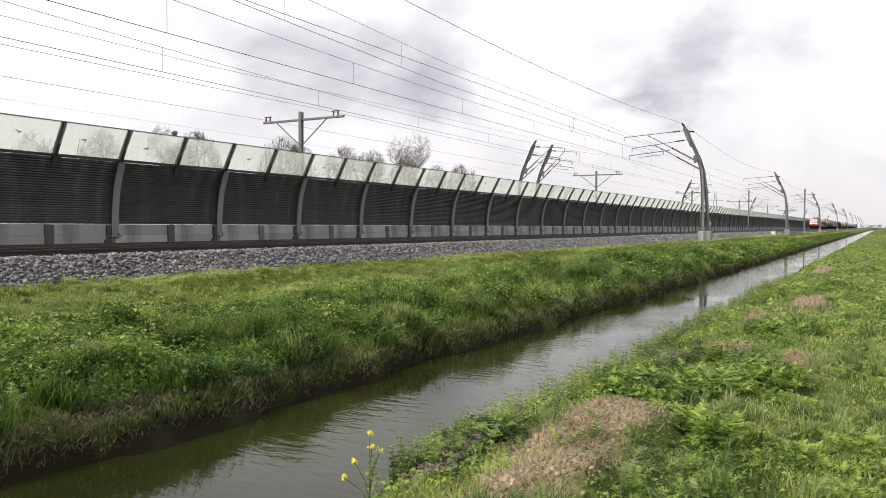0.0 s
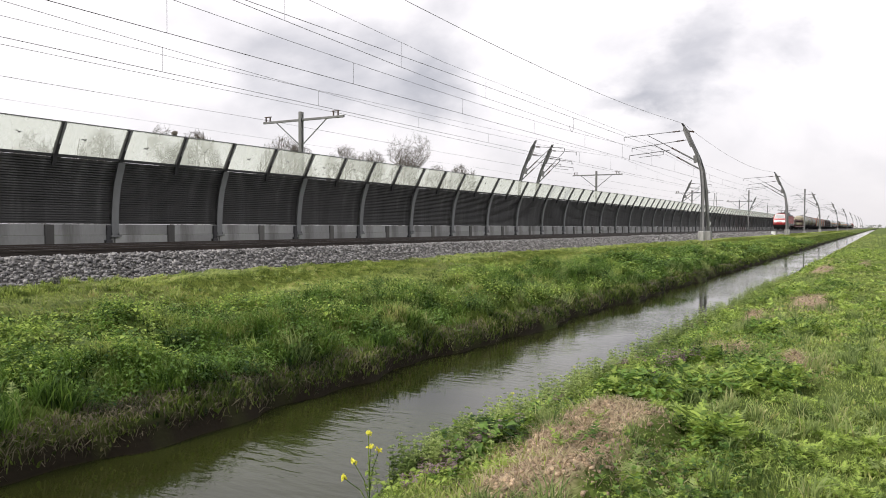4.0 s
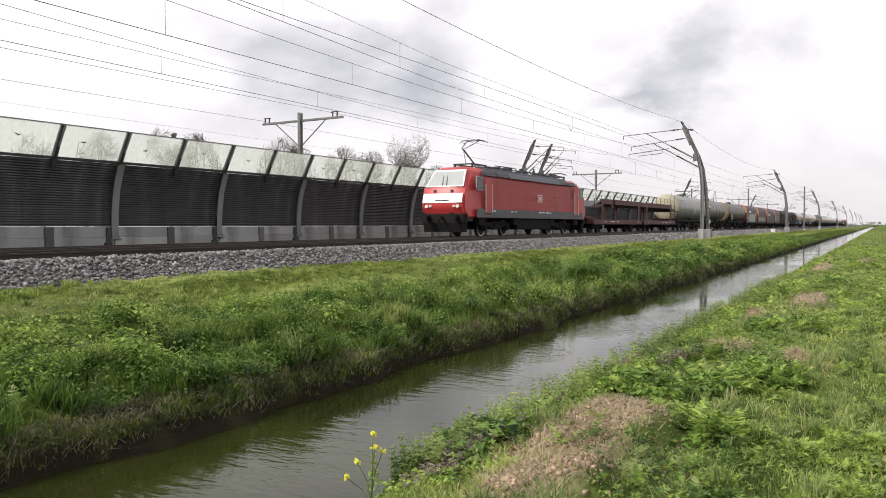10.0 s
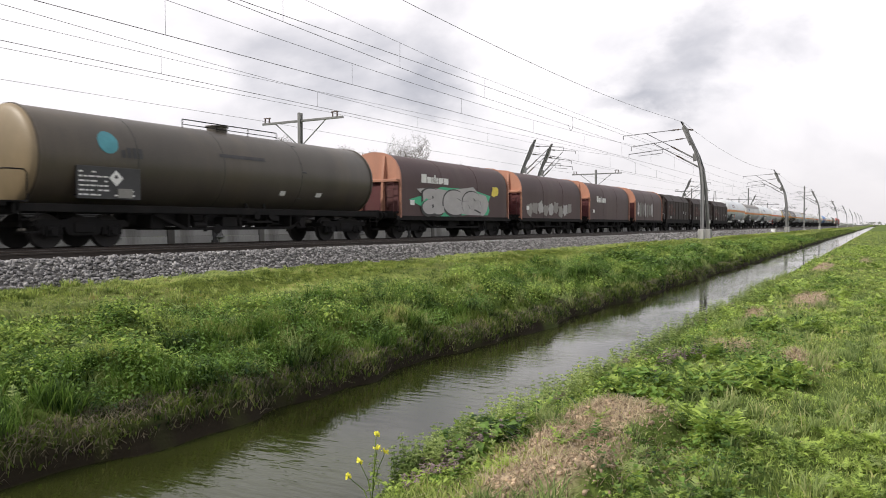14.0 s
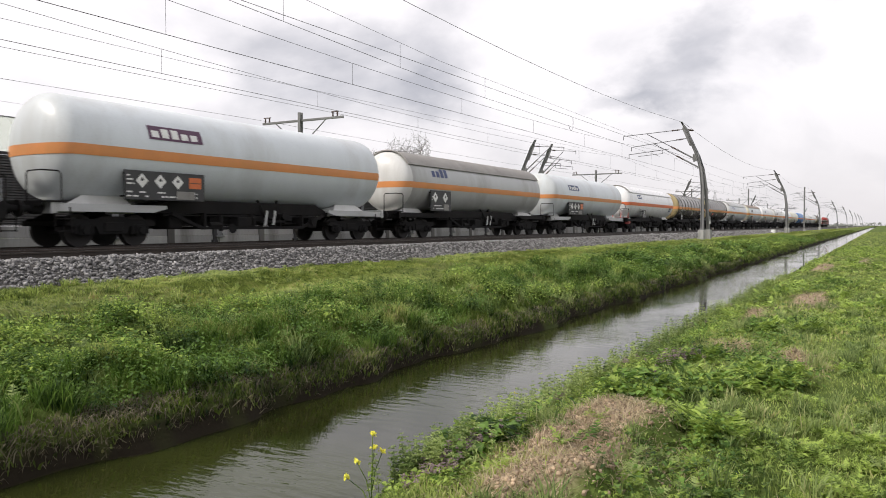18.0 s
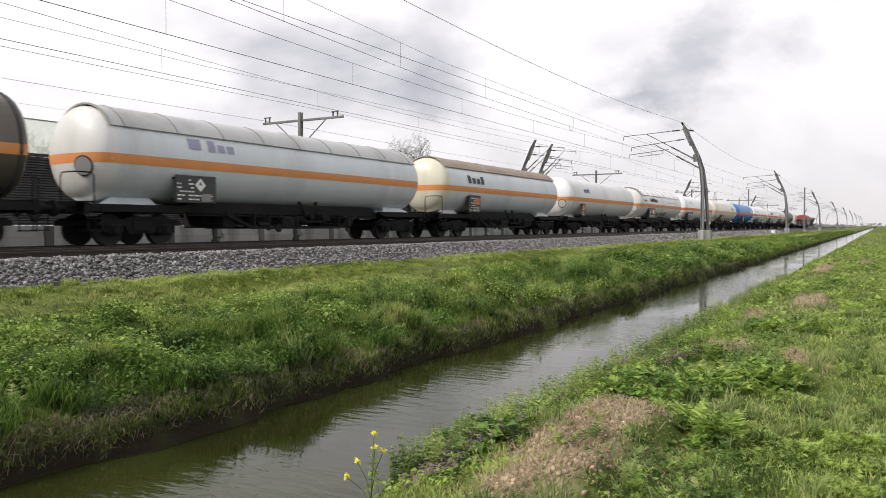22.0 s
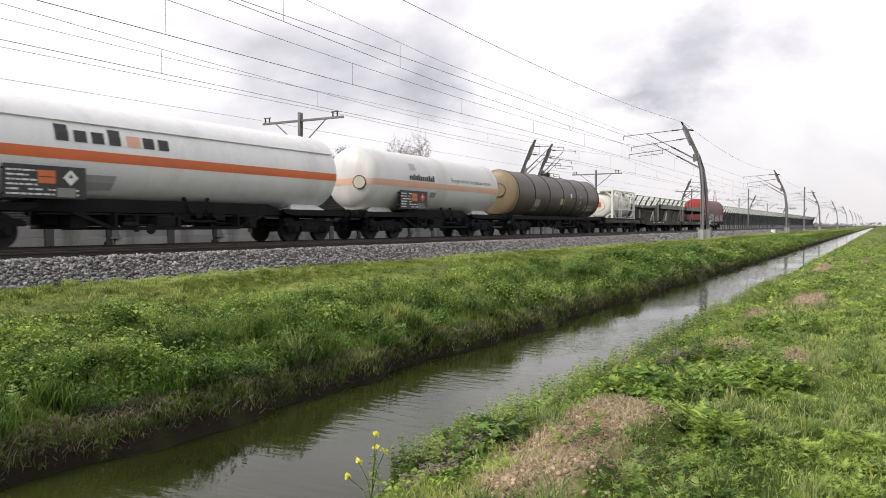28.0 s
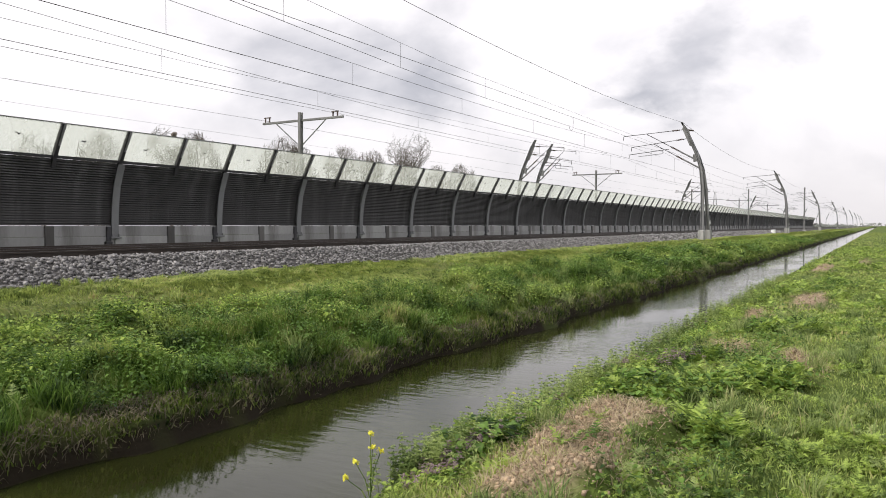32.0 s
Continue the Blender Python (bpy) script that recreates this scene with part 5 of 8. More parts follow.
        for y in (-0.35, 0.35):
            rod(bm, (hx - 0.22, y, hz - 0.02), (hx + 0.22, y, hz - 0.02), 0.018)
        part("collector_head", bm, M["board"], base)

    pantograph(-h + 3.1, True)
    pantograph(h - 3.1, False)
    # cab fronts
    for s in (-1, 1):
        def face(z):
            return s * (float(np.interp(z, [1.02, 1.35, 1.75, 2.55, 3.62], [h - 0.35, h - 0.05, h, h - 0.22, h - 0.95])) * 1.008 + 0.02)
        def plate(z0, z1, w0, w1, t=0.014):
            bm = B()
            v = [bm.verts.new(c) for c in ((face(z0), -w0, z0), (face(z0), w0, z0), (face(z1), w1, z1), (face(z1), -w1, z1))]
            f = bm.faces.new(v)
            r = bmesh.ops.extrude_face_region(bm, geom=[f])
            bmesh.ops.translate(bm, verts=[q for q in r["geom"] if isinstance(q, bmesh.types.BMVert)], vec=(s * t, 0, 0.004))
            bmesh.ops.recalc_face_normals(bm, faces=bm.faces)
            return bm
        part("white_band", plate(1.80, 2.30, 1.22, 1.20), M["white"], e, "white warning panel on the cab front")
        part("windscreen_surround", plate(2.66, 3.60, 1.17, 0.98, 0.012), M["white"], e, "white windscreen surround")
        ws = part("windscreen", plate(2.74, 3.50, 1.08, 0.92, 0.022), M["screen"], e, "wide windscreen with the sky's reflection painted pale")
        bm = B()
        for y in (-0.12, 0.12):
            rod(bm, (face(2.72) + s * 0.06, y, 2.72), (face(3.3) + s * 0.06, y + 0.14, 3.3), 0.014)
        part("wiper", bm, M["board"], ws)
        for y in (-0.95, 0.95):
            bm = B()
            rod(bm, (face(1.62) - s * 0.05, y, 1.62), (face(1.62) + s * 0.04, y, 1.62), 0.09, 14)
            rod(bm, (face(1.62) - s * 0.05, y * 0.72, 1.62), (face(1.62) + s * 0.04, y * 0.78, 1.62), 0.07, 14)
            part("headlight", bm, M["lamp"], e, "round clear headlight")
            bm = B()
            rod(bm, (face(2.45) - s * 0.05, y * 0.55, 2.42), (face(2.45) + s * 0.03, y * 0.55, 2.42), 0.09, 12)
            part("marker_lamp", bm, M["board"], e)
        part("number_bars", box(B(), min(face(1.92) + s * 0.012, face(1.92) + s * 0.022), max(face(1.92) + s * 0.012, face(1.92) + s * 0.022), -0.42, 0.42, 1.86, 1.96), M["board"], e, "dark unreadable number bar")
        bm = B()
        box(bm, min(s * (h - 0.4), s * (h + 0.02)), max(s * (h - 0.4), s * (h + 0.02)), -1.3, 1.3, 0.72, 1.22, 0.03)
        part("buffer_beam", bm, M["under"], e, "dark buffer beam")
        bm = B()
        slab(bm, [(s * (h - 0.5), 0.25), (s * (h - 0.1), 0.25), (s * (h + 0.05), 0.75), (s * (h - 0.5), 0.75)], -1.2, 1.2)
        part("snow_plough", bm, M["under"], e)
    # running gear
    for x in (-4.95, 4.95):
        b = bogie(e, x, 2.9)
        for dx in (-1.45, 1.45):
            shared("rim", "tyre", make_rim, M["tread"], b, pose(dx, 0, 0.463), "bright worn tyre", True)
    buffers(e, L)
    bm = B()
    box(bm, -2.6, 2.6, -1.3, 1.3, 0.35, 1.02, 0.05)
    part("transformer", bm, M["under"], e, "black underfloor transformer tank")
    for x in (-7.2, -2.8, 2.8, 7.2):
        for y in (-1.2, 1.2):
            part("underfloor_box", box(B(), x - 0.4, x + 0.4, y - 0.15, y + 0.15, 0.6, 1.03, 0.03), M["under"], e)
    TRAIN.append((e, (x0 + x1) / 2 - 11.77))


def car_transporter(x0, x1, joint, paint, upper, label, brace, tails=(2.0, 2.0)):
    """Two halves that meet at the joint, which is the thing's origin."""
    e = empty("car_transporter", label, "car wagon", pose(0, 20, 0), "goods train")
    halves = {-1: joint - x0 - 0.62, 1: x1 - joint - 0.62}
    for s in (-1, 1):
        h, tail = halves[s], tails[0 if s < 0 else 1]
        part("lower_deck", box(B(), min(s * 0.3, s * h), max(s * 0.3, s * h), -1.35, 1.35, 0.80, 0.88), M["board"], e, "open lower deck")
        bogie_x = (s * (h - 2.0), s * 2.1) if not brace else (s * (h - 4.3), s * (3.4 if s < 0 else 1.3))
        for bx in bogie_x:
            bogie(e, bx, 1.8)
        for y in (-1, 1):
            part("lower_beam", box(B(), min(s * 0.35, s * h), max(s * 0.35, s * h), y * 1.42 - 0.05, y * 1.42 + 0.05, 0.66, 1.04, 0.012), M[paint], e, "riveted lower side beam")
            # upper beam: slopes down at the outer end
            dz, tip = (0.30, h + 1.2) if tail > 4 else (0.0, h + 0.3)
            up = [(s * 0.2, 2.26), (s * (h - tail), 2.26), (s * (h - tail + 0.1), 2.02 + dz), (s * tip, 1.92 + dz), (s * tip, 2.08 + dz), (s * (h - tail + 0.2), 2.24 + dz), (s * (h - tail + 0.2), 2.66), (s * 0.2, 2.66)]
            part("upper_beam", slab(B(), up if s > 0 else up[::-1], y * 1.42 - 0.06, y * 1.42 + 0.06), M[upper], e, "upper deck side beam")
            posts = [1.35, h - tail] if not brace else [0.5, h * 0.42, h - tail]
            for px in posts:
                wd = 0.36 if px in (posts[0], posts[-1]) else 0.12
                part("post", box(B(), s * px - wd / 2, s * px + wd / 2, y * 1.42 - 0.045, y * 1.42 + 0.045, 1.02, 2.30, 0.01), M[paint if not brace else upper], e)
            for px, d in ((posts[0], 1), (posts[0], -1), (posts[-1], -1)) if not brace else ():
                g = [(s * px, 1.02), (s * (px + d * 0.55), 1.02), (s * (px + d * 0.22), 1.25), (s * (px + d * 0.16), 2.0), (s * (px + d * 0.5), 2.29), (s * px, 2.29)]
                part("gusset", slab(B(), g, y * 1.42 - 0.03, y * 1.42 + 0.03), M[paint], e)
            if brace:
                for a, b in ((0.65, 2.0), (h * 0.42, h * 0.42 - 1.0)):
                    part("diagonal_brace", bar(B(), (s * a, y * 1.42, 2.25), (s * b, y * 1.42, 1.05), 0.12, 0.07), M[upper], e)
            if brace:
                # far panel takes a dark paint that stands in for its shadow
                part("end_panel", box(B(), s * posts[-1] - 0.32, s * posts[-1] + 0.32, y * 1.42 - 0.08, y * 1.42 + 0.08, 1.06, 2.38, 0.02), M["stainedgrey" if y < 0 else "board"], e, "end post panel, stained near side, shadow-dark far side")
            n = 8
            for k in range(n + 1):
                x = 0.4 + (h - 0.6) * k / n
                zb = float(np.interp(x, [0, h - tail, h - tail + 0.3, h + 0.4], [2.66, 2.66, 2.2 + dz, 2.05 + dz]))
                shared("railpost", "rail_post", lambda: rod(B(), (0, 0, 0), (0, 0, 0.55), 0.018), M["under"], e, pose(s * x, y * 1.44, zb))
            bm = B()
            rod(bm, (s * 0.4, y * 1.44, 3.24), (s * (h - tail), y * 1.44, 3.21), 0.010)
            rod(bm, (s * 0.4, y * 1.44, 2.94), (s * (h - tail), y * 1.44, 2.94), 0.008)
            part("rail_cable", bm, M["under"], e)
            bm = B()
            r = random.Random(5)
            for k in range(5):
                x = s * r.uniform(1.5, h - 2)
                box(bm, x, x + r.uniform(0.2, 0.5), y * 1.475 - 0.004, y * 1.475 + 0.004, 0.85, 0.91)
            tagged(part("lettering", bm, M["sign"], e, "small white lettering bars"), kind="stuff")
        deck = [(s * 0.3, 2.46), (s * (h - tail - 0.2), 2.46), (s * tip, 1.98 + dz), (s * tip, 2.04 + dz), (s * (h - tail - 0.2), 2.54), (s * 0.3, 2.54)]
        part("upper_deck", slab(B(), deck if s > 0 else deck[::-1], -1.37, 1.37), M["board"], e, "open upper deck")
        for k in range(6):
            x = 0.8 + (h - 2) * k / 5
            part("cross_beam", box(B(), s * x - 0.05, s * x + 0.05, -1.4, 1.4, 0.66, 0.80), M["under"], e)
    part("joint", box(B(), -0.45, 0.45, -0.35, 0.35, 0.65, 0.95, 0.03), M["under"], e, "articulated joint between the two halves")
    for s, turn in ((-1, 0), (1, 180)):
        for y in (-0.875, 0.875):
            shared("buffer", "buffer", make_buffer, M["under"], e, pose(s * (halves[s] + 0.62), y, 1.05, 0, 0, turn))
        shared("hook", "coupling", make_hook, M["under"], e, pose(s * (halves[s] + 0.62), 0, 1.03, 0, 0, turn))
    for s in (-1, 1):
        h = halves[s]
        part("headstock", box(B(), s * h - 0.08, s * h + 0.08, -1.4, 1.4, 0.72, 1.2, 0.02), M[paint], e)
    for xx in (-halves[-1] + 4.9,) if not brace else (-halves[-1] + 4.9, 1.9):
        bm = B()
        for a in (-0.18, 0.18):
            rod(bm, (xx + a, -1.5, 1.0), (xx + a, -1.5, 2.7), 0.02)
        for k in range(6):
            rod(bm, (xx - 0.18, -1.5, 1.15 + 0.27 * k), (xx + 0.18, -1.5, 1.15 + 0.27 * k), 0.014)
        part("ladder", bm, M["under"], e)
    TRAIN.append((e, joint - 11.77))


HOOD = [(-1.44, 1.02), (-1.44, 2.50), (-1.42, 2.88), (-1.33, 3.20), (-1.15, 3.51), (-0.88, 3.73), (-0.5, 3.87), (0, 3.92), (0.5, 3.87), (0.88, 3.73), (1.15, 3.51), (1.33, 3.20), (1.42, 2.88), (1.44, 2.50), (1.44, 1.02)]


def grow(outline, d, zc=2.6):
    return [(y * (1 + d / 1.44), zc + (z - zc) * (1 + d / 1.44)) for y, z in outline]


def covered_wagon(x0, x1, label, hood, endm, hoods=3, art=None, deep=0.35):
    L = x1 - x0
    e = empty("covered_wagon", label, "goods wagon", pose(0, 20, 0), "goods train")
    running_gear(e, L, 1.8, 1.95)
    h = L / 2 - 0.62
    part("floor", box(B(), -h, h, -1.4, 1.4, 1.16, 1.24), M["under"], e)
    he = h - deep
    n = hoods
    for k in range(n):
        a, b = -he + 2 * he * k / n, -he + 2 * he * (k + 1) / n
        part("hood", prism(B(), HOOD, a + 0.04 + (0.05 if k == 0 else 0), b - 0.04 - (0.05 if k == n - 1 else 0)), M[hood], e, "ribless sliding hood", None, True)
        if k:
            part("hood_seam", prism(B(), grow(HOOD, 0.012), a - 0.05, a + 0.05), M[hood], e)
    for s in (-1, 1):
        xe = s * he
        w = part("end_wall", prism(B(), grow(HOOD, 0.05), min(xe, xe + s * 0.09), max(xe, xe + s * 0.09)), M[endm], e, "faded end wall with upright ribs")
        for y in (-0.62, 0.62):
            bm = B()
            slab(bm, [(xe + s * 0.09, 1.25), (xe + s * 0.34, 1.25), (xe + s * 0.30, 2.6), (xe + s * 0.14, 3.75), (xe + s * 0.09, 3.75)], y - 0.06, y + 0.06)
            part("end_rib", bm, M[endm], w)
        part("end_frame", box(B(), min(xe + s * 0.09, xe + s * 0.16), max(xe + s * 0.09, xe + s * 0.16), -1.40, 1.40, 1.22, 2.56, 0.02), M["brownred" if endm == "endorange" else "redhood"], w, "dirty lower end frame")
        part("end_beam", box(B(), min(xe, xe + s * 0.32), max(xe, xe + s * 0.32), -1.42, 1.42, 2.56, 2.70, 0.02), M[endm], w)
        bm = B()
        for y in (-1.3, -0.95, 0.95, 1.3):
            rod(bm, (xe + s * 0.4, y, 1.2), (xe + s * 0.4, y, 2.5), 0.02)
        for z in (1.5, 1.85, 2.2, 2.5):
            for y in (-1, 1):
                rod(bm, (xe + s * 0.4, y * 0.95, z), (xe + s * 0.4, y * 1.3, z), 0.018)
        part("end_ladder", bm, M["brownred"], e)
    part("side_sill", box(B(), -h, h, -1.465, -1.40, 0.84, 1.05, 0.01), M["under"], e)
    part("side_sill", box(B(), -h, h, 1.40, 1.465, 0.84, 1.05, 0.01), M["under"], e)
    part("data_plate", box(B(), -he + 0.75, -he + 1.1, -1.462, -1.45, 1.55, 1.78), M["sign"], e, "small white data plate")
    if art:
        art(e)
    TRAIN.append((e, (x0 + x1) / 2 - 11.77))
    return e


def blob(x, z, w, h, y, seed, n=14):
    """An uneven sprayed shape."""
    r = random.Random(seed)
    pts = []
    for k in range(n):
        a = 2 * math.pi * k / n
        q = 1 + r.uniform(-0.25, 0.2)
        pts.append((x + w / 2 * math.copysign(abs(math.cos(a)) ** 0.6, math.cos(a)) * q, z + h / 2 * math.copysign(abs(math.sin(a)) ** 0.6, math.sin(a)) * q))
    return slab(B(), pts, y, y + 0.003)


def brand_bars(e, x, z, hgt, widths, material="sign", y=-1.452, name="marking"):
    bm = B()
    for k, w in enumerate(widths):
        hh = hgt * (1.35 if k in (0, 3) else 1.0)
        box(bm, x, x + w, y - 0.003, y + 0.003, z, z + hh)
        x += w + 0.07
    part(name, bm, M[material], e, "plain pale bars of a company mark")


def art_one(e):
    part("spray_shape", blob(-0.4, 1.80, 8.0, 1.35, -1.458, 3), M["spraygreen"], e, "green spray outline")
    part("spray_shape", blob(-0.35, 1.80, 7.2, 1.45, -1.463, 9), M["silver"], e, "silver spray fill")
    letters("ace", -3.85, 1.14, 2.60, -1.471, M["sprayblack"], e, "large sprayed letters", 1.72, "graffiti")
    letters("ace", -3.72, 1.24, 2.28, -1.479, M["silver"], e, "", 1.92, "graffiti")
    brand_bars(e, -3.8, 2.62, 0.30, (0.46, 0.38, 0.12, 0.12, 0.14, 0.44, 0.44), y=-1.440)
    part("spray_shape", blob(3.9, 2.45, 0.8, 0.5, -1.458, 5), M["yellowsign"], e)


def art_two(e):
    for k in range(9):
        part("spray_shape", blob(-3.9 + 0.85 * k, 1.55 + 0.1 * (k % 3), 0.8, 0.75, -1.456 - 0.001 * k, 20 + k), M["silver" if k in (2, 4, 7) else "roofdark"], e, "faded grey graffiti")


def art_three(e):
    brand_bars(e, -3.4, 2.35, 0.34, (0.36, 0.32, 0.10, 0.10, 0.12, 0.36, 0.32))


def art_four(e):
    for k in range(7):
        part("spray_shape", blob(-3.6 + 0.75 * k, 2.0, 0.62, 1.2, -1.456 - 0.001 * k, 40 + k), M["greydeck" if k % 3 else "silver"], e, "faded grey graffiti")


def art_last(e):
    part("spray_shape", blob(-2.5, 1.55, 4.2, 1.05, -1.452, 61), M["hood"], e)
    letters("ESK", -4.2, 1.10, 1.38, -1.468, M["sprayblack"], e, "", 1.42, "graffiti", 0.006)
    letters("ESK", -4.12, 1.14, 1.30, -1.476, M["silver"], e, "silver sprayed letters", 1.42, "graffiti", 0.008)
    part("spray_shape", blob(0.8, 1.5, 3.0, 0.85, -1.452, 62), M["greydeck"], e)
    letters("csh", -0.6, 1.15, 1.25, -1.462, M["sprayblack"], e, "outlined sprayed letters", 1.55, "graffiti", 0.008)
    letters("csh", -0.52, 1.20, 1.08, -1.470, M["silver"], e, "", 1.75, "graffiti")
    part("spray_shape", blob(3.7, 1.55, 2.0, 0.8, -1.452, 63), M["hood"], e)
    letters("AC", 2.85, 1.2, 1.10, -1.466, M["silver"], e, "grey sprayed letters", 1.4, "graffiti", 0.010)
    part("lamp_disc", rod(B(), (4.85, -1.46, 1.6), (4.85, -1.475, 1.6), 0.2, 16), M["redend"], e)
    part("hand_wheel", lathe(B(), [(-0.02, 0.20), (0.02, 0.20), (0.02, 0.25), (-0.02, 0.25), (-0.02, 0.20)], 20), M["galv"], e, "", pose(-1.6, -1.5, 0.72, 0, 0, 90))
    for x, w in ((-3.6, 1.6), (-0.6, 1.6)):
        part("sill_panel", box(B(), x, x + w, -1.475, -1.40, 0.66, 0.88, 0.01), M["redhood"], e)
    bm = B()
    for k in range(4):
        box(bm, -4.75, -4.75 + 0.3, -1.45, -1.444, 2.05 + 0.11 * k, 2.11 + 0.11 * k)
    tagged(part("lettering", bm, M["sign"], e, "small white lettering bars"), kind="stuff")


def hopper_wagon(x0, x1, label, seed):
    L = x1 - x0
    e = empty("hopper_wagon", label, "goods wagon", pose(0, 20, 0), "goods train")
    running_gear(e, L, 1.8, 1.95)
    h = L / 2 - 0.62
    he = h - 0.55
    out = [(-1.40, 1.15), (-1.46, 1.22), (-1.46, 3.05), (-1.42, 3.12), (-1.05, 3.58), (-0.80, 3.74), (0.80, 3.74), (1.05, 3.58), (1.42, 3.12), (1.46, 3.05), (1.46, 1.22), (1.40, 1.15)]
    part("body", prism(B(), out, -he, he), M["blackbrown"], e, "grimy brown-black steel body")
    r = random.Random(seed)
    cuts = [-he, -he * 0.45, he * 0.1, he * 0.5, he] if seed % 2 else [-he, -he * 0.2, he * 0.35, he]
    for k, (a, b) in enumerate(zip(cuts, cuts[1:])):
        d = 0.035 if k % 2 else 0.012
        o2 = [(-1.47, 3.0), (-1.47 - d, 3.06), (-1.06 - d, 3.60 + d), (-0.80, 3.75 + d), (0.80, 3.75 + d), (1.06 + d, 3.60 + d), (1.47 + d, 3.06), (1.47, 3.0)]
        part("roof_hood", prism(B(), o2, a + 0.01, b - 0.01), M["blackbrown"], e, "sloping roof section")
    for k in range(9):
        x = -he + 2 * he * k / 8
        for y in (-1, 1):
            part("side_rib", box(B(), x - 0.05, x + 0.05, y * 1.48 - 0.025, y * 1.48 + 0.025, 1.2, 3.02, 0.01), M["blackbrown"], e)
    for y in (-1, 1):
        part("sole_beam", box(B(), -h, h, y * 1.43 - 0.04, y * 1.43 + 0.04, 0.78, 1.2, 0.01), M["under"], e)
    for s in (-1, 1):
        xe = s * he
        for y in (-1.2, -0.4, 0.4, 1.2):
            bm = slab(B(), [(xe, 1.2), (xe + s * 0.5, 1.2), (xe + s * 0.42, 2.4), (xe + s * 0.42, 3.1), (xe + s * 0.36, 3.62), (xe, 3.66), (xe, 3.6), (xe + s * 0.28, 3.5), (xe + s * 0.3, 2.6), (xe, 2.5)], y - 0.04, y + 0.04)
            part("end_post", bm, M["umber" if abs(y) > 1 and s < 0 else "blackbrown"], e)
        part("end_beam", box(B(), min(xe, xe + s * 0.42), max(xe, xe + s * 0.42), -1.35, 1.35, 2.95, 3.08, 0.01), M["blackbrown"], e)
        part("end_beam", box(B(), min(xe, xe + s * 0.40), max(xe, xe + s * 0.40), -1.1, 1.1, 3.52, 3.62, 0.01), M["blackbrown"], e)
        bm = B()
        rod(bm, (xe + s * 0.5, -1.3, 1.75), (xe + s * 0.5, -0.3, 1.75), 0.02)
        rod(bm, (xe + s * 0.5, -1.3, 1.2), (xe + s * 0.5, -1.3, 1.75), 0.02)
        rod(bm, (xe + s * 0.5, -0.3, 1.2), (xe + s * 0.5, -0.3, 1.75), 0.02)
        part("handrail", bm, M["galv"], e)
    part("rust_patch", box(B(), -he + 0.7, -he + 2.6, -1.4715, -1.4640, 1.65, 2.75), M["patchred"], e, "worn red paint patch")
    part("rust_patch", box(B(), -he + 2.75, -he + 3.5, -1.4715, -1.4640, 1.65, 2.35), M["patchred"], e)
    bm = B()
    for k in range(10):
        x = -he + r.uniform(0.8, 3.2)
        z = r.uniform(1.7, 2.6)
        box(bm, x, x + r.uniform(0.15, 0.4), -1.4775, -1.4725, z, z + 0.05)
    tagged(part("lettering", bm, M["greydeck"], e, "faded lettering bars"), kind="stuff")
    part("data_plate", box(B(), -he + 1.4, -he + 1.75, -1.4775, -1.4725, 1.28, 1.50), M["sign"], e, "small white data plate")
    part("marking", lathe(B(), [(-0.004, 0.12), (0.004, 0.12), (0.004, 0.17), (-0.004, 0.17), (-0.004, 0.12)], 20), M["sign"], e, "", pose(he * 0.5, -1.475, 1.95, 0, 0, 90))
    letters("U", he * 0.68, 1.78, 0.45, -1.475, M["sign"], e, "white letter")
    TRAIN.append((e, (x0 + x1) / 2 - 11.77))


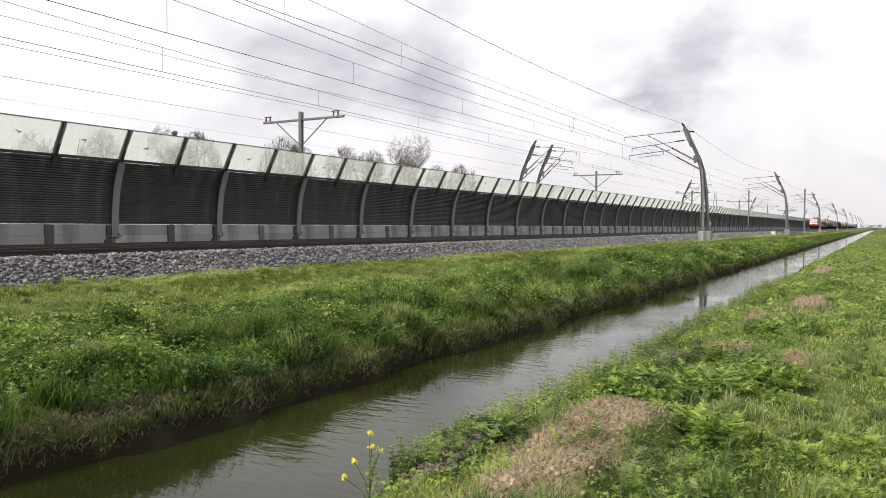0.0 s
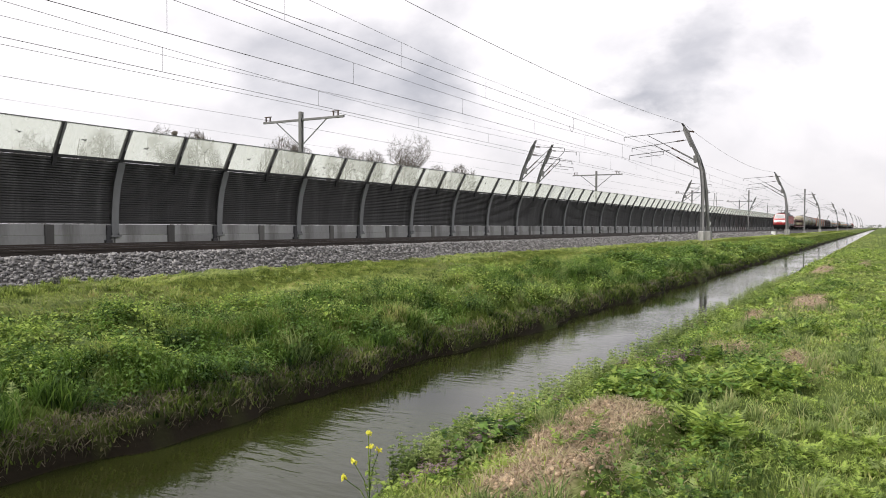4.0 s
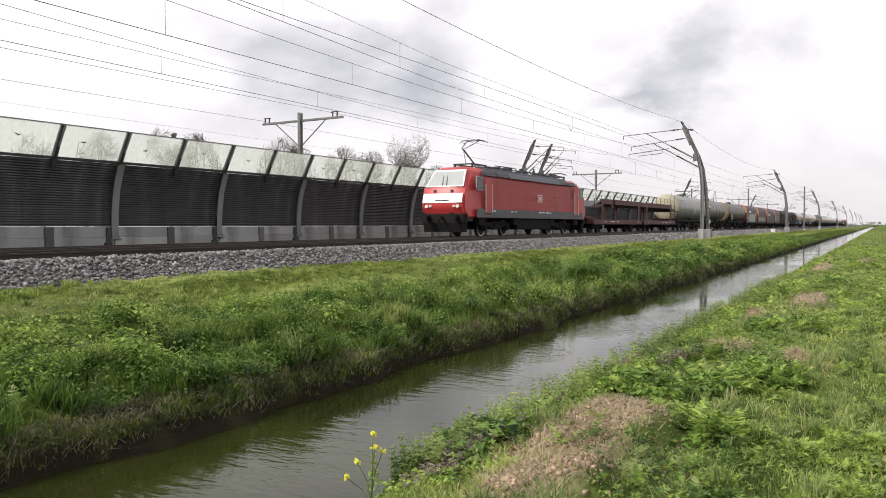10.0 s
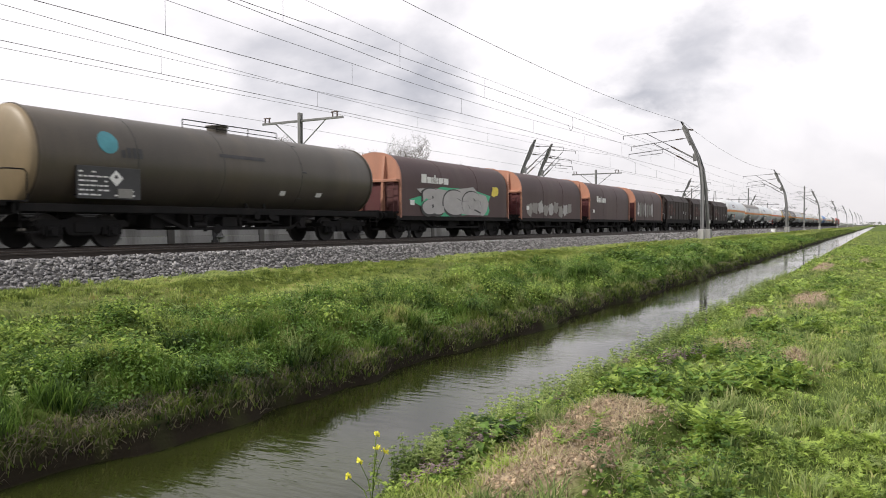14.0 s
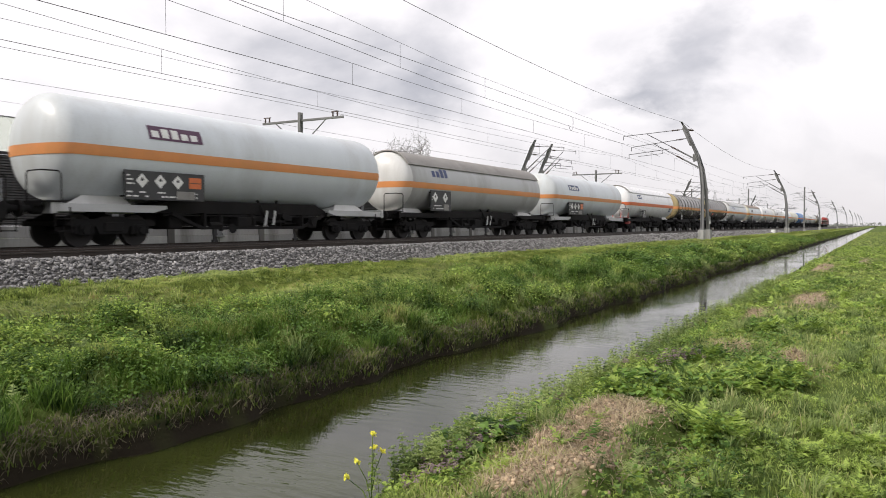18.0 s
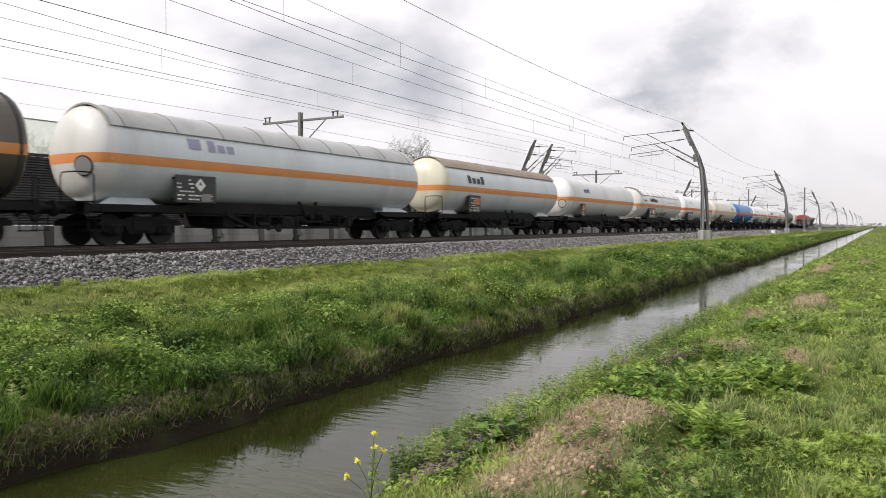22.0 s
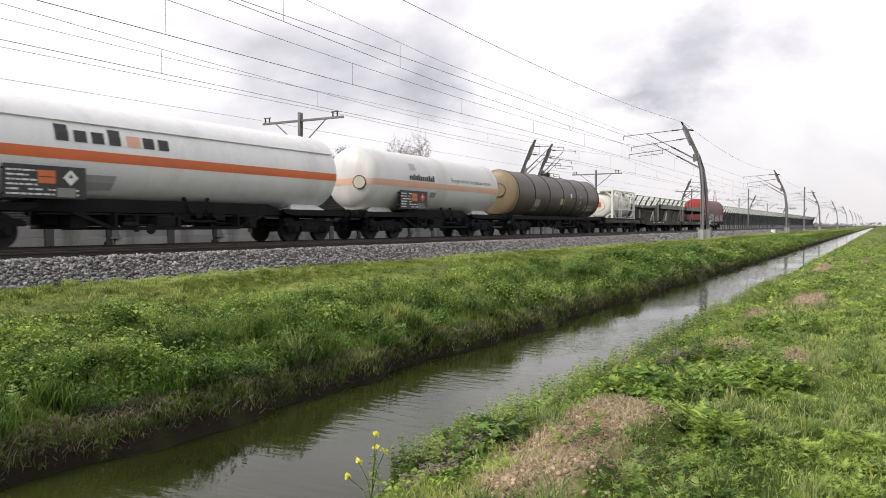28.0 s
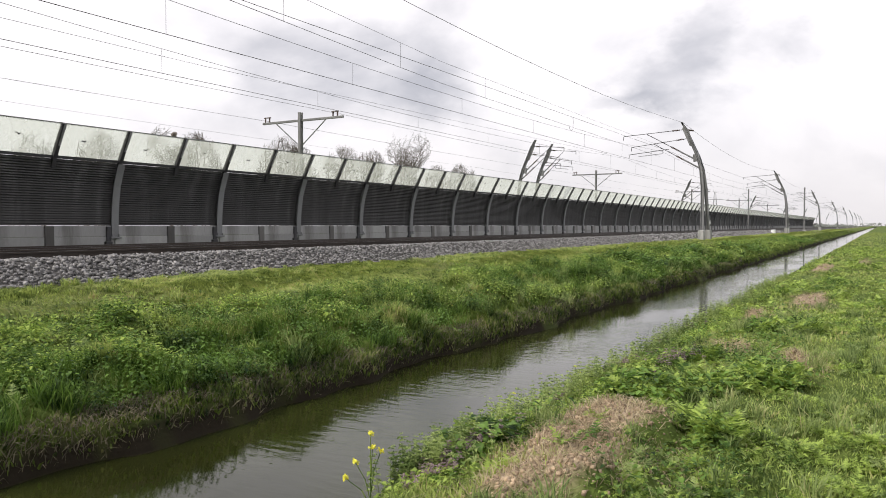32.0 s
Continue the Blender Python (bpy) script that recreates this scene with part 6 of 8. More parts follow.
def container_wagon(x0, x1):
    L = x1 - x0
    e = empty("flat_wagon", "dark flat wagon that carries a tank container", "goods wagon", pose(0, 20, 0), "goods train")
    running_gear(e, L, 1.8, 1.75)
    h = L / 2 - 0.62
    part("deck_beam", box(B(), -h, h, -1.32, -1.16, 0.80, 1.07, 0.02), M["umber"], e)
    part("deck_beam", box(B(), -h, h, 1.16, 1.32, 0.80, 1.07, 0.02), M["umber"], e)
    for k in range(7):
        x = -h + 0.4 + (2 * h - 0.8) * k / 6
        part("cross_beam", box(B(), x - 0.1, x + 0.1, -1.155, 1.155, 0.95, 1.072), M["under"], e)
    for x, w in ((-2.3, 0.3), (0.4, 0.5), (1.1, 0.25), (4.2, 0.35)):
        part("lettering", box(B(), x, x + w, -1.328, -1.322, 0.90, 0.96), M["greydeck"], e, "dull lettering bar")
    TRAIN.append((e, (x0 + x1) / 2 - 11.77))
    # the container
    c = empty("tank_container", "cream-white tank container in a white steel frame on the flat wagon", "container", pose(0, 20, 0), "goods train")
    zb, zt, hw, hl = 1.08, 3.52, 1.22, 3.03
    for sx in (-1, 1):
        for sy in (-1, 1):
            part("corner_post", box(B(), sx * hl - 0.08, sx * hl + 0.08, sy * hw - 0.08, sy * hw + 0.08, zb, zt, 0.01), M["containerwhite"], c)
        for z in (zb + 0.08, zt - 0.07):
            part("end_beam", box(B(), sx * hl - 0.07, sx * hl + 0.07, -hw + 0.08, hw - 0.08, z - 0.07, z + 0.07, 0.01), M["containerwhite"], c)
        for sy in (-1, 1):
            part("end_brace", bar(B(), (sx * hl, sy * hw, zb + 0.55), (sx * hl, sy * 0.55, zb + 0.1), 0.10, 0.08), M["containerwhite"], c)
            part("end_brace", bar(B(), (sx * hl, sy * hw, zt - 0.55), (sx * hl, sy * 0.55, zt - 0.1), 0.10, 0.08), M["containerwhite"], c)
    for sy in (-1, 1):
        for z, t in ((zb + 0.08, 0.07), (zb + 0.86, 0.045), (zt - 0.06, 0.05)):
            part("side_rail", box(B(), -hl + 0.08, hl - 0.08, sy * hw - 0.05, sy * hw + 0.05, z - t, z + t, 0.01), M["containerwhite"], c)
        for x in (-1.2, -0.6):
            part("side_post", box(B(), x - 0.05, x + 0.05, sy * hw - 0.04, sy * hw + 0.04, zb + 0.1, zt - 0.1), M["containerwhite"], c)
        for sx in (-1, 1):
            part("side_brace", bar(B(), (sx * (hl - 0.05), sy * hw, zb + 0.8), (sx * (hl - 1.0), sy * hw, zb + 0.12), 0.07, 0.10), M["containerwhite"], c)
    zc = zb + 1.26
    prof = tank_profile(5.85, 1.10, 0.35)
    tank = part("tank", lathe(B(), prof, 36, 0, zc), M["containerwhite"], c, "insulated cream-white tank", None, True)
    for x in (-1.9, -0.6, 1.6):
        part("hoop", ring(1.10, zc, x, 0.06, 0.02), M["galv"], tank)
    for x0, x1 in ((-2.9, -1.3), (0.4, 2.7)):
        for k in range(4):
            y = -0.95 + 0.24 * k
            part("catwalk_plank", box(B(), x0, x1, y, y + 0.2, zt - 0.13, zt - 0.09), M["galv"], c)
        for x in (x0 + 0.3, x1 - 0.3):
            part("catwalk_bracket", box(B(), x - 0.04, x + 0.04, -1.17, 0.1, zt - 0.18, zt - 0.134), M["containerwhite"], c)
    part("manhole", rod(B(), (-0.9, 0, zc + 1.05), (-0.9, 0, zc + 1.17), 0.28, 16), M["galv"], c, "", None, True)
    part("valve_pipe", tube(B(), [(-1.5, -0.5, zc + 0.9), (-1.5, -0.5, zt - 0.2), (-0.4, -0.5, zt - 0.2), (-0.4, -0.5, zc + 0.92)], 0.05, 8), M["galv"], c, "", None, True)
    part("end_disc", lathe(B(), [(-2.935, 0.0), (-2.935, 0.55), (-2.90, 0.56)], 24, 0, zc), M["cream"], c)
    part("label", box(B(), -3.0, -2.94, -0.2, 0.2, zc - 0.2, zc + 0.2), M["redsign"], c, "red label on the tank end")
    part("label", patch(prof, zc, -0.2, 0.25, zc + 0.35, zc + 0.7, 0.01, -1, 3, 3), M["redsign"], tank, "red label")
    part("label", patch(prof, zc, 1.75, 2.1, zc - 0.05, zc + 0.5, 0.01, -1, 3, 3), M["yellowsign"], tank, "yellow label")
    for x, w, z, h in ((1.0, 0.14, 0.42, 0.09), (1.18, 0.34, 0.44, 0.05), (1.0, 0.12, 0.28, 0.10), (1.0, 0.12, 0.12, 0.10), (1.0, 0.16, -0.04, 0.08), (1.22, 0.38, -0.02, 0.06), (1.0, 0.5, -0.16, 0.06), (-0.35, 0.4, 0.06, 0.07), (-1.15, 0.3, -0.05, 0.12)):
        part("lettering", patch(prof, zc, x, x + w, zc + z, zc + z + h, 0.01, -1, 3, 3), M["roofdark" if w < 0.3 else "greydeck"], tank)
    part("label", patch(prof, zc, -0.62, -0.28, zc + 0.46, zc + 0.60, 0.01, -1, 3, 3), M["roofdark"], tank, "dark hazard label")
    for x in (-2.5, 2.5):
        part("saddle_leg", box(B(), x - 0.06, x + 0.06, -0.7, 0.7, zb + 0.1, zb + 0.42), M["containerwhite"], c)
    TRAIN.append((c, 782.3 - 11.77))


# ---- the train, front to back ----
locomotive(302.64, 322.19)
car_transporter(322.52, 349.72, 336.6, "brownred", "brownred", "empty oxide-red double-deck car transporter wagon", False)
tank_wagon(349.81, 364.93, "olive-grey chemical tank wagon with cream end and top walkway", "olive", 1.43, 2.52, ends="creamend", saddle="olive", walk_l=8.47, walk_x=2.6, seams=(-5.64, -3.76, -1.88, 0.0, 1.88, 3.76, 5.27), dome=True, ladder=True, marks=((-4.89, 1.6, 2.95, 0.34, "bluesign"), (-4.75, 1.32, 3.02, 0.2, "sign", 5), (1.3, 0.55, 1.95, 0.12, "sign"), (1.5, 0.32, 2.1, 0.3, "sign")), round_plate="creamend", gap=1.7, framed=True, flat_end=0.5)
tank_wagon(364.93, 380.85, "grey ringed chemical tank wagon with dark panel and white mark", "greytank", 1.34, 2.52, ends="creamend", rings=7, ring_mat="olive", saddle="greytank", walk_l=3.3, dome=True, platform=False, marks=((-5.92, 1.94, 2.25, 1.0, "board"), (-5.73, 0.49, 2.85, 0.35, "sign"), (-4.95, 0.27, 2.8, 0.4, "sign"), (-4.61, 0.27, 2.8, 0.4, "sign"), (-4.27, 0.29, 2.8, 0.4, "sign"), (-4.32, 0.29, 2.3, 0.35, "sign")), board=(-6.41, 1.6, 0.8, 1.45, -1.36, (("diamond", 0.5),)), gap=1.9, stub="under")
dirty = tank_wagon(380.85, 397.69, "brown-grey dirty tank wagon with tan front end", "darktank", 1.40, 2.47, ends="gold", saddle="board", rings=2, dome=True, walk_l=4.35, walk_x=0.3, seams=(-4.26, -0.95, 2.84), marks=((-1.14, 2.08, 2.85, 0.12, "board"), (1.8, 0.28, 1.7, 0.16, "sign"), (3.78, 0.33, 1.7, 0.16, "sign"), (-4.83, 0.76, 2.55, 0.3, "board", 4), (2.84, 0.24, 1.6, 2.0, "board")), board=(-6.24, 2.0, 0.9, 1.35, -1.42, (("diamond", 0.6),)), gap=1.75, framed=True, flat_end=0.28)
part("teal_disc", disc(1.40, 2.47, -5.2, 2.95, 0.32), M["teal"], dirty[0], "round teal spot on the tank")
covered_wagon(397.69, 410.71, "brown hooded goods wagon with silver and green graffiti", "hood", "endorange", 3, art_one)
covered_wagon(410.71, 422.9, "brown hooded goods wagon with faded grey graffiti", "hood", "endorange", 3, art_two)
covered_wagon(422.9, 434.82, "brown hooded goods wagon with a pale company mark", "hood", "endorange", 3, art_three)
covered_wagon(434.82, 445.98, "brown hooded goods wagon with tall grey graffiti", "hood", "endorange", 3, art_four)
hopper_wagon(445.98, 458.08, "grimy black-brown hopper wagon with sloping roof sections", 1)
hopper_wagon(458.08, 470.61, "grimy black-brown hopper wagon with worn red patches", 2)
hopper_wagon(470.61, 482.57, "grimy black-brown hopper wagon with ribbed roof", 3)
DIA = (("diamond", 0.2), ("diamond", 0.42), ("diamond", 0.64), ("plate", 0.87))
tank_wagon(482.57, 498.90, "pale grey gas tank wagon with orange stripe and hazard board", "bluegrey", 1.50, 2.80, stripe="orange", stripe_z=(2.52, 2.82), gap=1.5, hangers=True, stub="palegrey", saddle="offwhite", marks=((-4.6, 2.0, 3.15, 0.42, "plum"), (-4.5, 1.8, 3.22, 0.28, "sign", 5)), board=(-5.47, 2.9, 0.85, 1.35, -1.46, DIA))
tank_wagon(498.90, 516.92, "grey gas tank wagon with dark sunshield and orange stripe", "palegrey", stripe="orange", cover="roofdark", ends="offwhite", hangers=True, marks=((-5.62, 1.59, 2.95, 0.42, "bluesign", 4),), board=(-5.9, 1.9, 1.0, 1.3, -1.46, (("diamond", 0.2), ("diamond", 0.7))))
tank_wagon(516.92, 534.11, "white gas tank wagon with orange stripe and dark hazard board", "bluegrey", 1.43, 2.72, stripe="orange", stripe_z=(2.42, 2.68), hangers=True, stub="palegrey", marks=((-4.92, 2.0, 3.05, 0.38, "bluesign"), (-4.74, 1.64, 3.11, 0.26, "sign", 5)), board=(-5.19, 2.9, 0.9, 1.35, -1.46, DIA), saddle="palegrey")
red_gear = tank_wagon(534.11, 552.22, "white gas tank wagon with red-orange stripe and bright red end gear", "white", stripe="redstripe", cover="white", cover_a=55, marks=((-5.4, 1.25, 2.98, 0.36, "bluesign"), (-5.25, 0.4, 3.08, 0.2, "sign"), (-4.72, 0.4, 3.08, 0.2, "sign"), (5.9, 0.85, 1.98, 0.36, "bluesign"), (6.0, 0.28, 2.06, 0.18, "sign"), (6.4, 0.28, 2.06, 0.18, "sign"), (-4.9, 0.7, 2.05, 0.07, "roofdark", 6), (-5.0, 0.9, 1.8, 0.07, "roofdark", 7)), board=(-4.22, 1.0, 0.7, 1.3, -1.44, (("diamond", 0.5),)), round_plate="white", saddle="white", plate_at=(-0.7, -0.45))
for gy in (-1.25, -0.6, 0.1):
    part("end_ladder", bar(B(), (-8.3, gy, 0.95), (-7.95, gy, 1.7), 0.07, 0.05), M["redend"], red_gear[0], "bright red sloping end stay")
part("end_handrail", bar(B(), (-8.3, -1.4, 1.25), (-8.3, 1.4, 1.25), 0.06, 0.08), M["redend"], red_gear[0], "bright red handrail")
part("end_step", box(B(), -8.4, -7.9, -1.42, -1.05, 0.72, 0.95, 0.02), M["redend"], red_gear[0], "bright red end step")
tank_wagon(552.22, 568.28, "brown-gold hooped gas tank wagon with orange stripe", "ochre", stripe="orange", ends="buff", flat_end=0.34, gap=1.45, rings=10, ring_mat="board", saddle="board", marks=((-5.52, 0.3, 2.4, 0.06, "sign", 3), (-5.52, 0.35, 2.26, 0.06, "sign", 4), (-5.2, 0.4, 2.1, 0.06, "sign", 3), (-5.62, 0.89, 1.75, 0.8, "sprayblack"), (-5.53, 0.71, 2.2, 0.2, "sign", 5), (-5.53, 0.71, 1.9, 0.12, "sign", 7), (-4.46, 0.89, 2.2, 0.12, "sign", 8), (-4.64, 1.25, 1.85, 0.7, "sprayblack"), (0.18, 0.71, 1.75, 0.3, "sign"), (4.73, 0.8, 1.9, 0.4, "sign")), board=(-6.16, 0.7, 0.6, 1.25, -1.42, (("diamond", 0.3), ("diamond", 0.75))))
tank_wagon(568.28, 583.51, "second brown hooped gas tank wagon with green-tinged side", "ochre", stripe="orange", ends="buff", flat_end=0.34, gap=1.45, rings=10, ring_mat="board", saddle="board", marks=((-5.26, 0.5, 2.42, 0.06, "sign", 4), (-5.26, 0.55, 2.28, 0.06, "sign", 5), (-5.26, 0.4, 2.12, 0.06, "sign", 3), (-4.62, 0.55, 2.42, 0.06, "sign", 4), (-4.62, 0.5, 2.28, 0.06, "sign", 5), (-4.5, 0.45, 1.95, 0.06, "sign", 4), (-5.35, 1.43, 1.75, 0.8, "sprayblack"), (-3.48, 0.45, 1.9, 0.3, "redsign"), (-0.89, 0.62, 1.85, 0.22, "sign"), (4.64, 0.71, 2.0, 0.35, "sign")), board=(-6.15, 0.7, 0.6, 1.25, -1.42, (("diamond", 0.5),)))
tank_wagon(583.51, 602.40, "bluish-white gas tank wagon with ribbed sunshield and orange stripe", "bluegrey", stripe="orange", cover="palegrey", ribs=9, ends="offwhite", round_plate="galv", plate_at=(-0.7, -0.4), marks=((-5.3, 0.5, 2.98, 0.34, "lilac"), (-4.5, 1.2, 2.96, 0.36, "lilac", 3),), board=(-5.92, 1.6, 0.85, 1.3, -1.46, (("diamond", 0.6),)), saddle="bluegrey")
tank_wagon(602.40, 619.83, "off-white gas tank wagon with brown weathered sunshield", "bluegrey", stripe="orange", cover="roofbrown", cover_a=52, ribs=7, ends="cream", marks=((-5.22, 1.95, 2.82, 0.42, "board", 4),), board=(-5.31, 1.3, 0.9, 1.3, -1.46, (("plate", 0.7),)))
tank_wagon(619.83, 637.75, "pale grey gas tank wagon with white end and orange stripe", "offwhite", ends="white", stripe="orange", round_plate="offwhite", platform=False, marks=((-5.06, 1.24, 3.0, 0.36, "bluesign", 4),), board=(-5.86, 0.7, 0.9, 1.3, -1.46, (("plate", 0.5),)), saddle="palegrey")
tank_wagon(637.75, 655.85, "white gas tank wagon with ribbed sunshield and scratched red board", "offwhite", stripe="orange", cover="white", ribs=8, round_plate="sign", plate_at=(-0.72, -0.45), platform=False, marks=((-4.91, 2.69, 2.85, 0.36, "board", 12), (-7.04, 0.93, 2.85, 0.2, "board", 7), (1.11, 4.26, 2.88, 0.12, "palegrey", 30), (-3.15, 2.22, 1.6, 0.42, "roofdark", 7), (-0.37, 2.41, 1.6, 0.38, "roofdark", 8)), board=(-5.75, 2.3, 0.9, 1.35, -1.46, (("red", 0.45), ("plate", 0.85), ("diamond", 0.65))))
tank_wagon(655.85, 673.45, "smooth white gas tank wagon with red stripe", "white", stripe="redstripe", marks=((-5.38, 0.47, 3.2, 0.12, "bluesign"), (-4.87, 0.47, 3.05, 0.12, "bluesign"), (6.92, 0.21, 1.9, 0.5, "palegrey")), board=(-7.2, 2.4, 0.9, 1.25, -1.46, (("red", 0.62), ("diamond", 0.8))), saddle="white")
tank_wagon(673.45, 691.95, "cream gas tank wagon with faded stripe and rusty front end", "cream", stripe="palestripe", marks=((3.51, 1.75, 2.85, 0.34, "roofdark", 8),), board=(-4.89, 1.9, 0.8, 1.3, -1.46, (("red", 0.6),)), saddle="cream")
tank_wagon(691.95, 709.35, "bright blue gas tank wagon with orange stripe", "blue", stripe="redstripe", ends="blue", marks=((4.46, 0.43, 2.75, 0.45, "sign"), (5.06, 0.43, 2.75, 0.45, "sign"), (6.01, 0.51, 2.75, 0.45, "sign")), board=(-4.72, 1.1, 0.8, 1.3, -1.46, (("diamond", 0.5),)), saddle="blue")
tank_wagon(709.35, 727.12, "white gas tank wagon with red-orange stripe and two dark marks", "white", stripe="redstripe", marks=((-5.04, 0.51, 3.05, 0.2, "bluesign"), (5.64, 0.43, 1.9, 0.4, "bluesign"), (6.19, 0.43, 1.9, 0.4, "bluesign")), board=(-4.87, 1.6, 0.8, 1.3, -1.46, (("diamond", 0.5),)), saddle="white")
tank_wagon(727.12, 744.85, "white gas tank wagon with sunshield, grey company mark and red stripe", "white", stripe="redstripe", cover="white", cover_a=60, round_plate="white", marks=((-4.2, 2.1, 2.85, 0.44, "board", 4), (-2.05, 0.46, 2.85, 0.32, "palestripe"), (-1.5, 1.05, 2.85, 0.44, "board", 2), (-3.57, 1.27, 1.6, 0.4, "palegrey")), board=(-5.61, 2.2, 0.85, 1.3, -1.46, (("plate", 0.5), ("diamond", 0.8))), saddle="white")
slogan = tank_wagon(744.85, 759.34, "white gas tank wagon with pale faded stripe and yellow ringed valve", "offwhite", stripe="palestripe", round_plate="cream", plate_at=(-0.7, -0.2), platform=False, marks=((-3.18, 0.52, 3.15, 0.32, "palegrey"), (-3.36, 2.24, 2.7, 0.28, "board", 12), (-1.38, 0.52, 1.95, 0.25, "roofdark")), board=(-4.22, 2.3, 0.85, 1.35, -1.46, (("red", 0.8), ("plate", 0.5))))
tank_letters("Energie mit der Sie rechnen können", 0.5, 2.78, 0.30, 1.40, 2.67, M["roofdark"], slogan[2], "grey slogan along the tank side")
tank_wagon(759.34, 776.66, "dark olive tank wagon with brown ringed body and light end plate", "darktank", 1.42, 2.56, ends="gold", rings=7, ring_mat="board", saddle="board", walk_l=3.21, dome=True, platform=False, round_plate="gold", marks=((-4.91, 0.98, 1.55, 0.7, "roofdark"), (-0.54, 0.71, 2.0, 0.4, "creamend"), (0.6, 2.0, 1.3, 2.4, "umber"), (3.2, 0.16, 1.75, 0.9, "palegrey"), (1.3, 0.25, 2.5, 0.3, "sign"), (4.38, 1.96, 1.35, 0.7, "roofdark")), gap=1.9, framed=True, flat_end=0.4, plate=0.42, plate_at=(-0.3, 0.15))
container_wagon(776.66, 787.68)
car_transporter(787.9, 816.1, 802.9, "umber", "greydeck", "empty grey double-deck car transporter wagon with diagonal braces", True, (4.2, 1.8))
covered_wagon(816.22, 828.45, "dark red hooded goods wagon with silver graffiti", "redhood", "redend", 1, art_last)

# ---- masts and wires ----
ARCH = [(-0.05, -0.75), (0.0, 0.6), (0.05, 2.0), (0.12, 3.7), (0.29, 5.1), (0.58, 6.1), (0.95, 6.95), (1.43, 8.1), (1.92, 8.98)]


def arch_width(z):
    return float(np.interp(z, [-0.75, 4.0, 7.0, 9.0], [0.115, 0.12, 0.12, 0.07]))


def make_arch(splay=0.0):
    bm = B()
    left = [(y - arch_width(z), z) for y, z in ARCH]
    right = [(y + arch_width(z), z) for y, z in ARCH]
    prism(bm, left + right[::-1], -0.03, 0.03)
    for side in (left, right):
        inner = [(y + (0.03 if side is left else -0.03), z) for y, z in side]
        prism(bm, side + inner[::-1] if side is left else inner + side[::-1], -0.13, 0.13)
    for v in bm.verts:
        v.co.x += splay * max(0.0, 1 - (v.co.z + 0.7) / 8.2)
    return bm


def make_plate():
    bm = B()
    prism(bm, [(0.98, 7.05), (1.25, 7.0), (1.85, 8.4), (1.75, 8.8), (1.35, 8.3)], -0.05, 0.05)
    prism(bm, [(0.55, 5.8), (0.95, 5.7), (1.0, 6.3), (0.7, 6.4)], -0.07, 0.07)
    return bm


def insulator(bm, a, b, r=0.085, n=6):
    """One turned body with ribs, from a to b."""
    a, b = Vector(a), Vector(b)
    m = Matrix.LocRotScale(a, (b - a).to_track_quat("Z", "Y"), None)
    rings = []
    for k in range(2 * n + 1):
        rad = r if k % 2 else 0.03
        rings.append([bm.verts.new(m @ Vector((rad * math.cos(0.785 * i), rad * math.sin(0.785 * i), (b - a).length * k / (2 * n)))) for i in range(8)])
    for p, q in zip(rings, rings[1:]):
        for i in range(8):
            bm.faces.new((p[i], p[(i + 1) % 8], q[(i + 1) % 8], q[i]))
    bm.faces.new(rings[0][::-1])
    bm.faces.new(rings[-1])


